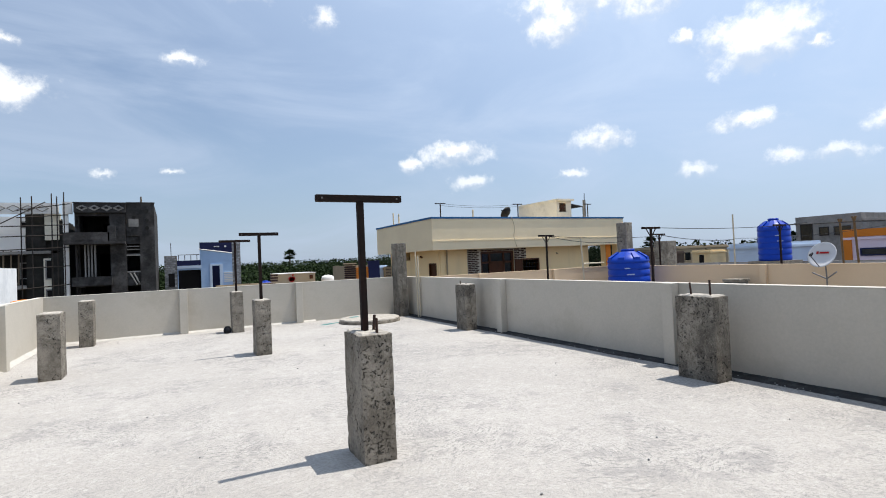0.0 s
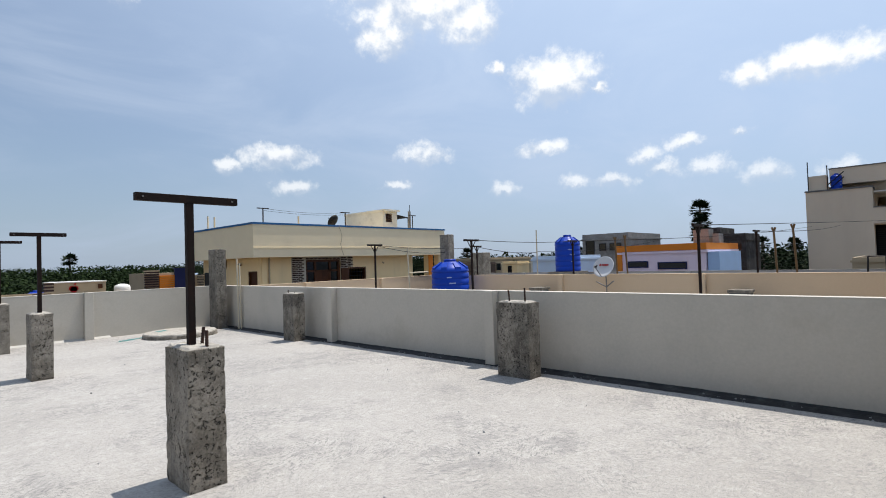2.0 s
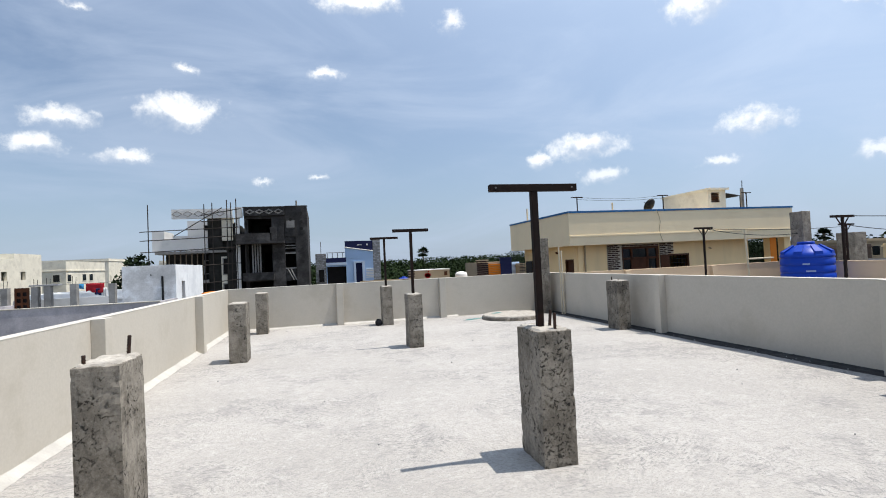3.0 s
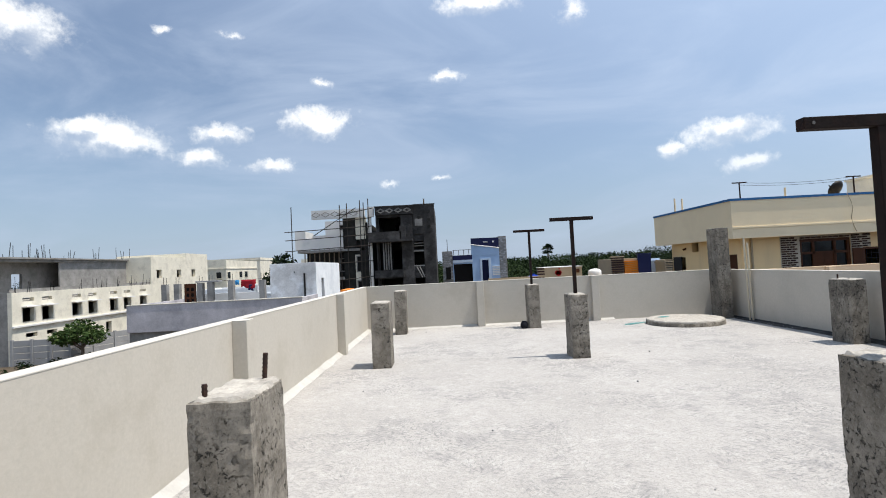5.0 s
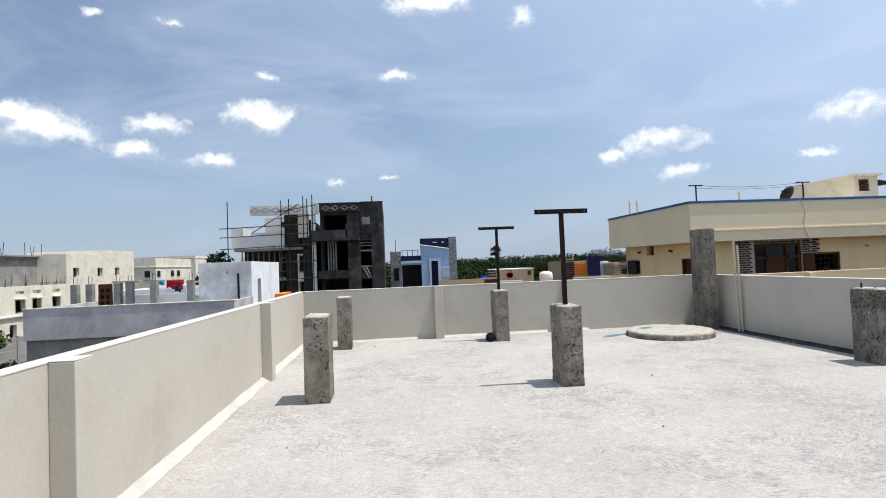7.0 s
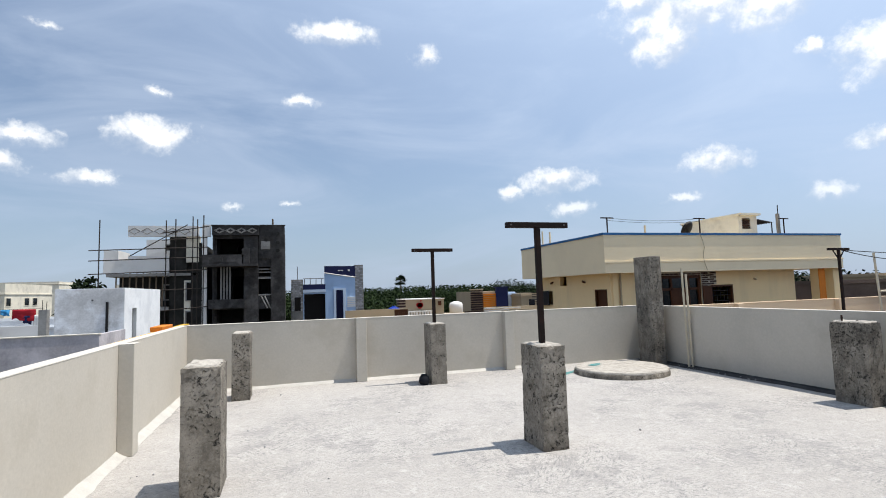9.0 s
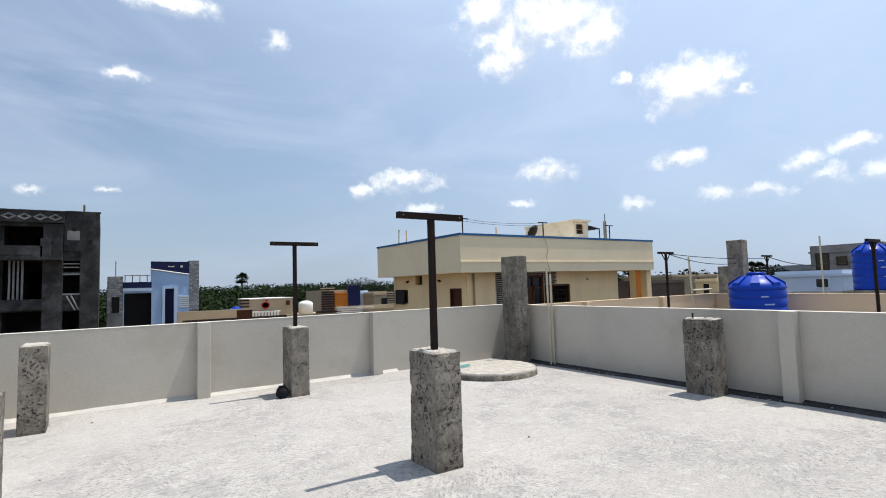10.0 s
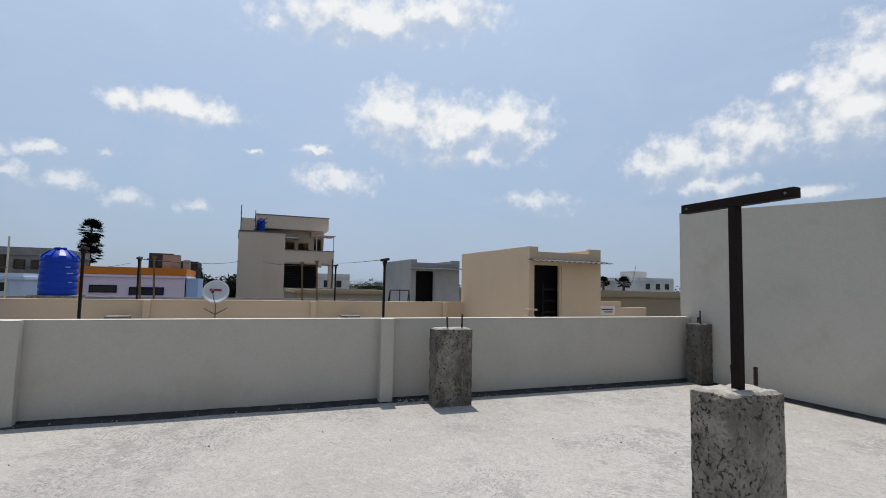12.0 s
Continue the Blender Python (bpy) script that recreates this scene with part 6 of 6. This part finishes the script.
part("door_backing", box_bm((-15.05, -14.42, 30.06, 30.08, -0.6, 1.08)), DARK, door)
part("low_wall", box_bm((-15.6, -11.0, 31.0, 31.12, -0.6, 0.42)), WHITE, lil, "low white wall between the pillars")
room = part("roof_room", box_bm(*shell(-9.55, -7.15, 28, 34, -0.6, 1.9, 0.15, east=((29.1, 29.75, -0.6, 1.05),))), BLUEWASH, lil, "small wash-blue roof room with a narrow door")
# thin sheet over the south face, its shade put into the grey
part("shaded_face", box_bm((-9.548, -7.152, 27.985, 28, -0.6, 1.88)), SHADEDCEMENT, room, "blotched cement south face with its shade painted in grey")
# added black sheet just behind the wall, for the room's shade
part("room_shade", box_bm((-7.36, -7.31, 28.2, 33.8, -0.59, 1.69)), DARK, room, "black sheet painting the room's shade behind the narrow door")
part("wall_vent", box_bm((-8.98, -8.86, 27.97, 27.984, -0.05, 0.07), (-8.3, -8.24, 27.97, 27.984, 1.4, 1.46)), IRON, room)
part("room_roof", box_bm((-9.4, -7.3, 28.15, 33.85, 1.7, 1.86)), BLUEWASH, room)
part("drain_pipe", bars(((-7.75, 27.95, -0.5), (-7.75, 27.95, 1.35)), ((-7.95, 27.93, 0.05), (-7.95, 27.99, 0.05)), r=0.05), IRON, room)
yel = thing("parapet_wall", "yellow painted low parapet with an orange block on it", "wall", -3.5, 16.5, -4)
part("wall", box_bm((-3.55, -3.4, 13.4, 19.8, -4, 0.70)), YELLOW, yel)
part("block", box_bm((-3.62, -3.38, 16.6, 17.6, 0.70, 0.80), bevel=0.01), ORANGE, yel)
part("base", box_bm((-5.5, -3.55, 13.4, 19.8, -4, 0.2)), TAN, yel)

# ---- long white building, front at x = -30 ----
wb = thing("house", "long whitewashed two-storey building with small dark windows", "house", -36, 50, -4)
ups = (37.15, 38.9, 41.95, 43.8, 46.55, 48.5, 51.0)
part("front", box_bm(*panel("x", -30.3, -30, 36.25, 53.0, -4, 1.0, [(y, y + 1.0, -1.08, -0.12) for y in ups] + [(y, y + 1.0, 0.36, 0.6) for y in ups] + [(45.9, 46.65, -3.3, -2.0)] + [(y, y + 1.0, -2.2, -1.9) for y in (37.4, 39.3, 42.1)])), WHITEWASH, wb)
part("back", box_bm((-42, -30.3, 36.25, 36.5, -4, 1.0), (-42, -41.7, 36.5, 66, -4, 1.0)), RAWLIGHT, wb)
part("ledge", box_bm((-30, -29.86, 36.2, 53, -1.42, -1.3)), WHITE, wb)
part("roof", box_bm((-41.7, -30.3, 36.5, 53, 0.2, 0.4)), CEMENT_PALE, wb)
part("upper_floor", box_bm(*panel("x", -34.2, -34, 36.5, 54, 0.4, 3.3, ((38.5, 40, 0.4, 2.6), (41, 42, 1.2, 2.4), (47.5, 48.4, 0.4, 2.6))), (-42, -34.2, 36.5, 36.7, 0.4, 3.3)), RAWLIGHT, wb)
part("upper_roof", box_bm((-42, -32.4, 36.0, 54.5, 3.3, 3.5), (-42, -32.2, 36.0, 54.5, 3.5, 3.62)), RAWLIGHT, wb)
part("verandah_wall", box_bm((-32.6, -32.5, 44, 53.5, 0.4, 3.3), (-30.3, -30.18, 36.3, 53, 1.0, 1.25)), RAWLIGHT, wb)
part("right_block", box_bm(*panel("x", -30.3, -30, 53.0, 65.4, -4, 3.75, ((54.0, 54.95, 1.6, 2.45), (58.0, 58.96, 1.6, 2.45), (61.3, 62.2, 1.6, 2.45)))), WHITEWASH, wb)
part("right_side", box_bm((-42, -30.3, 53.0, 53.3, -4, 3.75), (-42, -30.3, 65.1, 65.4, -4, 3.75), (-42, -30.3, 53.3, 65.1, 3.4, 3.6), (-38, -30.0, 60.2, 65.4, 3.75, 4.3)), WHITEWASH, wb)
for y in ups:
    part("sunshade", box_bm((-30, -29.6, y - 0.1, y + 1.1, -0.05, 0.02)), WHITE, wb)
rng = random.Random(3)
bm = bmesh.new()
for i in range(60):
    x, y = rng.choice((-41, -36, -32.6)), rng.uniform(36.3, 54)
    cyl(bm, (x, y, 3.6), (x + rng.uniform(-0.1, 0.1), y + rng.uniform(-0.1, 0.1), 3.9 + rng.uniform(0.1, 0.9)), 0.022, n=4)
for i in range(26):
    y = rng.uniform(36.3, 53)
    cyl(bm, (-30.15, y, 1.0), (-30.15 + rng.uniform(-0.1, 0.1), y, 1.3 + rng.uniform(0.0, 0.8)), 0.018, n=4)
tagged(part("rods", bm, IRON, wb, "thin rusty rods left standing on the roof"), kind="stuff")
plain_house("white two-storey building with stained walls", -37.0, -29.6, 70, 81.4, 3.6, WHITEWASH, (("e", 70.2, 71.3, 1.15, 2.08), ("e", 74.2, 75.4, 1.15, 2.08), ("e", 76.2, 77.4, 1.15, 2.08), ("s", -31.0, -30.2, 1.15, 2.08)), parapet_h=1.0, roof_mat=GREYWASH)
plain_house("long low white building under the hill", -62, -40, 112, 122, 5.2, WHITEWASH, (("s", -52, -50, 2.4, 3.6), ("s", -46, -44, 2.4, 3.6)), roof_mat=GREYWASH)
plain_house("white far house with stained parapet", -30, -22, 108, 120, 4.2, WHITEWASH, (("s", -28, -26.6, 1.4, 2.8), ("s", -25, -23.6, 1.4, 2.8)))
line = tagged(part("washing_line", bars(((-14.6, 33, 1.16), (-13.3, 33, 1.13)), ((-13.3, 33, 1.13), (-11.8, 33, 1.15)), r=0.008), IRON), "thin washing line between roof pillars", "line")
for x0, x1, z0, z1, mat, lb in ((-13.65, -13.15, 0.80, 1.12, TARP_BLUE, "blue cloth hung over a washing line"), (-13.05, -12.12, 0.48, 1.12, TARP_RED, "red cloth hung over a washing line"), (-12.62, -12.3, 0.35, 0.82, NAVY, "dark cloth hung over a washing line"), (-12.22, -11.98, 0.0, 0.85, WHITE, "white cloth hung over a roof wall")):
    bm = bmesh.new()
    g = []
    for i in range(13):
        row = []
        for j in range(9):
            u, w = i / 12, j / 8
            low = z0 + (z1 - z0) * (0.25 + 0.5 * abs(noise.noise(Vector((u * 3, x0, 1))))) * (1 - u * 0.7)
            row.append(bm.verts.new((x0 + (x1 - x0) * u, 33 + 0.05 * math.sin(u * 14 + x0) * w + 0.05 * noise.noise(Vector((u * 5, w * 3, x0))) - 0.03, z1 - (z1 - low) * w)))
        g.append(row)
    for i in range(12):
        for j in range(8):
            bm.faces.new((g[i][j], g[i + 1][j], g[i + 1][j + 1], g[i][j + 1]))
    cloth = part("hung_cloth", bm, mat, smooth=True)
    cloth.modifiers.new("thick", "SOLIDIFY").thickness = 0.01
    tagged(cloth, lb, "cloth", group="washing on the line")
plain_house("low unfinished house with pale walls", -20, -12, 40, 46, 0.45, BLUEWASH, (("s", -18, -17, -1.2, 0.0),), parapet_h=0.4)

# precast fence
fence = thing("fence", "grey precast concrete panel fence on the ground", "fence", -27, 38, -4)
corners = [(-30.0, 36.2), (-26.3, 36.6), (-24.6, 41.0)]
for (xa, ya), (xb, yb) in zip(corners, corners[1:]):
    n = 3
    ang = math.atan2(yb - ya, xb - xa)
    ln = math.hypot(xb - xa, yb - ya) / n
    for i in range(n):
        px, py = xa + (xb - xa) * i / n, ya + (yb - ya) * i / n
        m = pose(px, py, -4, 0, 0, math.degrees(ang))
        bm = box_bm((-0.08, 0.08, -0.08, 0.08, 0, 1.8))
        bm.transform(m)
        part("post", bm, GREYWASH, fence)
        for k in range(4):
            bm = box_bm((0.08, ln - 0.08, -0.03, 0.03, 0.03 + 0.43 * k, 0.44 + 0.43 * k), bevel=0.01)
            bm.transform(m)
            part("panel", bm, GREYWASH, fence)


# ---- trees ----
def leaf_cloud(centres, count, size, rng):
    """Vertices and faces of many small leaf clumps (bent quads) round crown centres (x, y, z, rx, rz)."""
    verts, faces = [], []
    for cx, cy, cz, rx, rz in centres:
        for i in range(count):
            while True:
                u = Vector((rng.uniform(-1, 1), rng.uniform(-1, 1), rng.uniform(-1, 1)))
                if 0.25 < u.length < 1:
                    break
            c = Vector((cx + u.x * rx, cy + u.y * rx, cz + u.z * rz))
            s = size * rng.uniform(0.5, 1.3)
            a = Vector((rng.uniform(-1, 1), rng.uniform(-1, 1), rng.uniform(-0.6, 0.6))).normalized()
            b = a.cross(Vector((rng.uniform(-1, 1), rng.uniform(-1, 1), rng.uniform(-1, 1)))).normalized()
            k = len(verts)
            mid = c + a.cross(b) * s * 0.25
            verts += [tuple(c - a * s), tuple(c + b * s * 0.55), tuple(c + a * s), tuple(c - b * s * 0.55), tuple(mid)]
            faces += [(k, k + 1, k + 4), (k + 1, k + 2, k + 4), (k + 2, k + 3, k + 4), (k + 3, k, k + 4)]
    return verts, faces


def leaf_mesh(name, verts, faces, material):
    me = bpy.data.meshes.new(name)
    me.from_pydata(verts, [], faces)
    me.materials.append(material)
    return me


def tree(x, y, top, spread, label, seed, z0=-4.0, material=None, leaf=0.22, count=150):
    rng = random.Random(seed)
    t = thing("tree", label, "tree", x, y, z0)
    h = top - z0
    bm = bmesh.new()
    cyl(bm, (0, 0, 0), (0.1, 0, h * 0.45), 0.14, 0.09, n=9)
    crowns = []
    for i in range(6):
        a = i * 1.05 + rng.uniform(-0.3, 0.3)
        e = Vector((math.cos(a) * spread * 0.55, math.sin(a) * spread * 0.55, h * rng.uniform(0.55, 0.8)))
        cyl(bm, (0.1, 0, h * rng.uniform(0.3, 0.45)), tuple(e), 0.06, 0.02, n=6)
        crowns.append((e.x, e.y, e.z, spread * rng.uniform(0.38, 0.55), h * rng.uniform(0.14, 0.22)))
    crowns.append((0, 0, h * 0.82, spread * 0.5, h * 0.18))
    part("trunk", bm, BARK, t, local=True)
    v, f = leaf_cloud(crowns, count, leaf, rng)
    ob = new("crown", leaf_mesh("crown", v, f, material or LEAF))
    ob.parent = t
    return t


def palm(x, y, top, crown, label, heads=((0, 0),), seed=1):
    """A fan palm: tapered trunk, hanging skirt and fans of narrow leaf blades."""
    rng = random.Random(seed)
    t = thing("palm_tree", label, "tree", x, y, -4)
    h = top + 4 - crown
    bm = bmesh.new()
    cyl(bm, (0, 0, 0), (0.15, 0.05, h * 0.5), 0.30, 0.22, n=10)
    cyl(bm, (0.15, 0.05, h * 0.5), (0, 0, h + crown * 0.3), 0.22, 0.17, n=10)
    part("trunk", bm, BARK, t, local=True)
    for ox, oz in heads:
        verts, faces = [], []
        for i in range(46):
            az = rng.uniform(0, 2 * math.pi)
            el = rng.uniform(-0.7, 1.45)
            d = Vector((math.cos(az) * math.cos(el), math.sin(az) * math.cos(el), math.sin(el)))
            side = d.cross(Vector((0, 0, 1))).normalized() if abs(d.z) < 0.98 else Vector((1, 0, 0))
            nrm = side.cross(d)
            base = Vector((ox, 0, h + oz)) + d * crown * 0.42
            for j in range(11):
                a = math.radians(-75 + 15 * j)
                tip = base + (d * math.cos(a) + side * math.sin(a)) * crown * rng.uniform(0.46, 0.60) - Vector((0, 0, 0.12 * crown * abs(math.sin(a))))
                w = (side * math.cos(a) - d * math.sin(a)) * crown * 0.045
                k = len(verts)
                verts += [tuple(base), tuple(base.lerp(tip, 0.6) + w + nrm * 0.03), tuple(tip), tuple(base.lerp(tip, 0.6) - w)]
                faces.append((k, k + 1, k + 2, k + 3))
            k = len(verts)
            o = Vector((ox, 0, h + oz))
            verts += [tuple(o), tuple(o + nrm * 0.03), tuple(base)]
            faces.append((k, k + 1, k + 2))
        ob = new("crown", leaf_mesh("crown", verts, faces, LEAF_DARK))
        ob.parent = t
    return t


palm(107.0, 30.0, 12.4, 2.5, "tall fan palm with two dark crowns", ((0, 0.0), (0.3, -2.9), (-0.2, -4.6)), 5)
palm(23.9, 120.0, 5.6, 1.7, "fan palm above the far tree line", ((0, 0),), 8)
palm(52.0, 58.0, 3.7, 1.0, "small dark fan palm among far houses", ((0, 0),), 11)
palm(60.0, 50.0, 3.6, 1.1, "small dark fan palm behind brown roofs", ((0, 0),), 12)
palm(70.0, -2.0, 3.3, 1.3, "small dark fan palm beside a white house", ((0, 0),), 13)
palm(76.0, 14.0, 3.6, 1.2, "small fan palm behind the terraces", ((0, 0),), 14)
palm(78.0, 11.0, 3.4, 1.2, "small fan palm beside another palm", ((0, 0),), 15)
rng = random.Random(77)
crowns = []
for i in range(120):
    az, d = rng.uniform(47, 92), rng.uniform(58, 120)
    x, y = d * math.sin(radians(az)), d * math.cos(radians(az))
    top = 1.4 + d * rng.uniform(-0.012, 0.016)
    r = rng.uniform(1.4, 3.0)
    crowns.append((x, y, top - 1.8, r, 1.8))
    crowns.append((x + rng.uniform(-1, 1), y, top - 3.4, r * 1.2, 2.2))
v, f = leaf_cloud(crowns, 110, 0.32, rng)
tagged(new("far_thicket", leaf_mesh("far_thicket", v, f, LEAF_DARK)), "dark trees and thicket among the far roofs", "woods", kind="stuff")
for i, (x, y, z) in enumerate(((64, -57, 3.2), (70, -58, 3.9), (58, -46, 3.5), (66, -49, 3.6), (90, 48, 4.0), (84, 44, 3.7))):
    palm(x, y, z, 1.2, "small fan palm on the far horizon", ((0, 0),), 20 + i)

tree(-25.0, 35.8, -0.9, 1.7, "leafy green tree before the white building", 31, material=LEAF_MID, leaf=0.13, count=260)
tree(-18.0, 58.0, 3.7, 2.6, "dense dark green tree behind a low roof", 32, material=LEAF_DARK, leaf=0.28, count=220)
tree(-13.9, 60.0, 3.4, 2.4, "green tree beside the scaffolded house", 34, leaf=0.28, count=180)
for i, (x, y, top, s) in enumerate(((39, 38, 2.4, 2.6), (43, 42.5, 2.7, 3.0), (47, 44.5, 2.5, 2.6), (56, 30, 2.6, 2.6), (46, 25, 2.0, 1.8), (62, 5.8, 2.3, 1.8), (78, 2.0, 2.8, 2.4), (29, 70, 2.8, 4.0), (46, 66, 2.9, 4.0))):
    tree(x, y, top, s, "dark green tree among the far houses", 40 + i, material=LEAF_DARK, leaf=0.12, count=460)

# far woods along the horizon
rng = random.Random(17)
crowns = []
for i in range(1250):
    north = i < 760
    az = rng.uniform(-12, 36) if north else rng.uniform(-50, 150)
    d = rng.uniform(72, 190) if north else rng.uniform(120, 260)
    x, y = d * math.sin(radians(az)), d * math.cos(radians(az))
    if 14 < x < 30 and y < 90:
        continue
    top = 1.4 + d * rng.uniform(-0.004, 0.0125) - (0.9 if d < 100 else 0)
    r = rng.uniform(2.4, 4.8)
    crowns.append((x, y, top - 2.4, r, 2.4))
    crowns.append((x + rng.uniform(-2, 2), y + rng.uniform(-2, 2), top - 3.8, r * 1.2, 2.2))
v, f = leaf_cloud(crowns, 150, 0.29, rng)
ob = new("far_woods", leaf_mesh("far_woods", v, f, LEAF))
tagged(ob, "green far woods along the horizon", "woods", kind="stuff")

# scrub on the open ground to the west
crowns = []
for i in range(150):
    x, y = rng.uniform(-30, -8), rng.uniform(14, 40)
    if -15.6 < x and y > 24.6:
        continue
    r = rng.uniform(0.25, 0.8)
    crowns.append((x, y, -4 + r * 0.6, r, r * 0.7))
v, f = leaf_cloud(crowns, 60, 0.10, rng)
ob = new("scrub", leaf_mesh("scrub", v, f, LEAF_DARK))
tagged(ob, "low dark scrub on the waste ground", "scrub", kind="stuff")

# wooded low hill and hazy far roofs
far = thing("backdrop", "low wooded rise on the far horizon", "hill", -160, 420, -4, kind="structure")
bm = bmesh.new()
n = 60
rows = []
for i in range(n + 1):
    x = -160 + 320 * i / n
    hgt = 12 * math.exp(-((x + 10) / 60) ** 2) + 1.5 * noise.noise(Vector((x * 0.06, 0, 0))) + 5
    rows.append([bm.verts.new((x, 0, 0)), bm.verts.new((x, 30, hgt)), bm.verts.new((x, 90, 0))])
for a, b in zip(rows, rows[1:]):
    for j in range(2):
        bm.faces.new((a[j], b[j], b[j + 1], a[j + 1]))
part("slope", bm, LEAF_DARK, far, local=True)

# ---- brick and stone cladding, piece by piece ----
def piece_mesh(name, w, d, h, material):
    return mesh_of(box_bm((0, w, 0, d, 0, h)), name, material)


ORI = Vector(ORIGIN[bc.name])
brick_me = piece_mesh("brick", 0.2, 0.018, 0.062, BRICK)
for x0, x1, z0, z1 in ((13.66, 14.44, 0.35, 1.86), (16.62, 17.08, 0.35, 1.86), (17.08, 17.40, 1.30, 1.86), (14.46, 16.6, 1.74, 1.86)):
    r = 0
    z = z0
    while z + 0.062 <= z1 + 1e-6:
        x = x0 - (0.1 if r % 2 else 0)
        while x + 0.1 < x1:
            a, b = max(x, x0), min(x + 0.2, x1)
            if b - a > 0.09 and a + 0.2 <= x1 + 0.02:
                o = new("brick", brick_me)
                o.parent = bc
                o.location = Vector((a, WY0 - 0.048, z)) - ORI
            x += 0.235
        z += 0.094
        r += 1
block_me = piece_mesh("stone_block", 0.21, 0.03, 0.13, BLOCKGREY)
for pier, x0, x1, z0, z1 in ((pier_l, -0.54, 0.46, 0.0, 2.76), (pier_r, 5.11, 5.84, 0.0, 4.0)):
    o0 = Vector(ORIGIN[pier.name])
    r, z = 0, z0
    while z + 0.13 <= z1:
        x = x0 + (0.12 if r % 2 else 0)
        while x + 0.21 <= x1 + 0.02:
            o = new("stone_block", block_me)
            o.parent = pier
            o.location = Vector((x, 52.0 - 0.03, z)) - o0
            x += 0.245
        z += 0.17
        r += 1
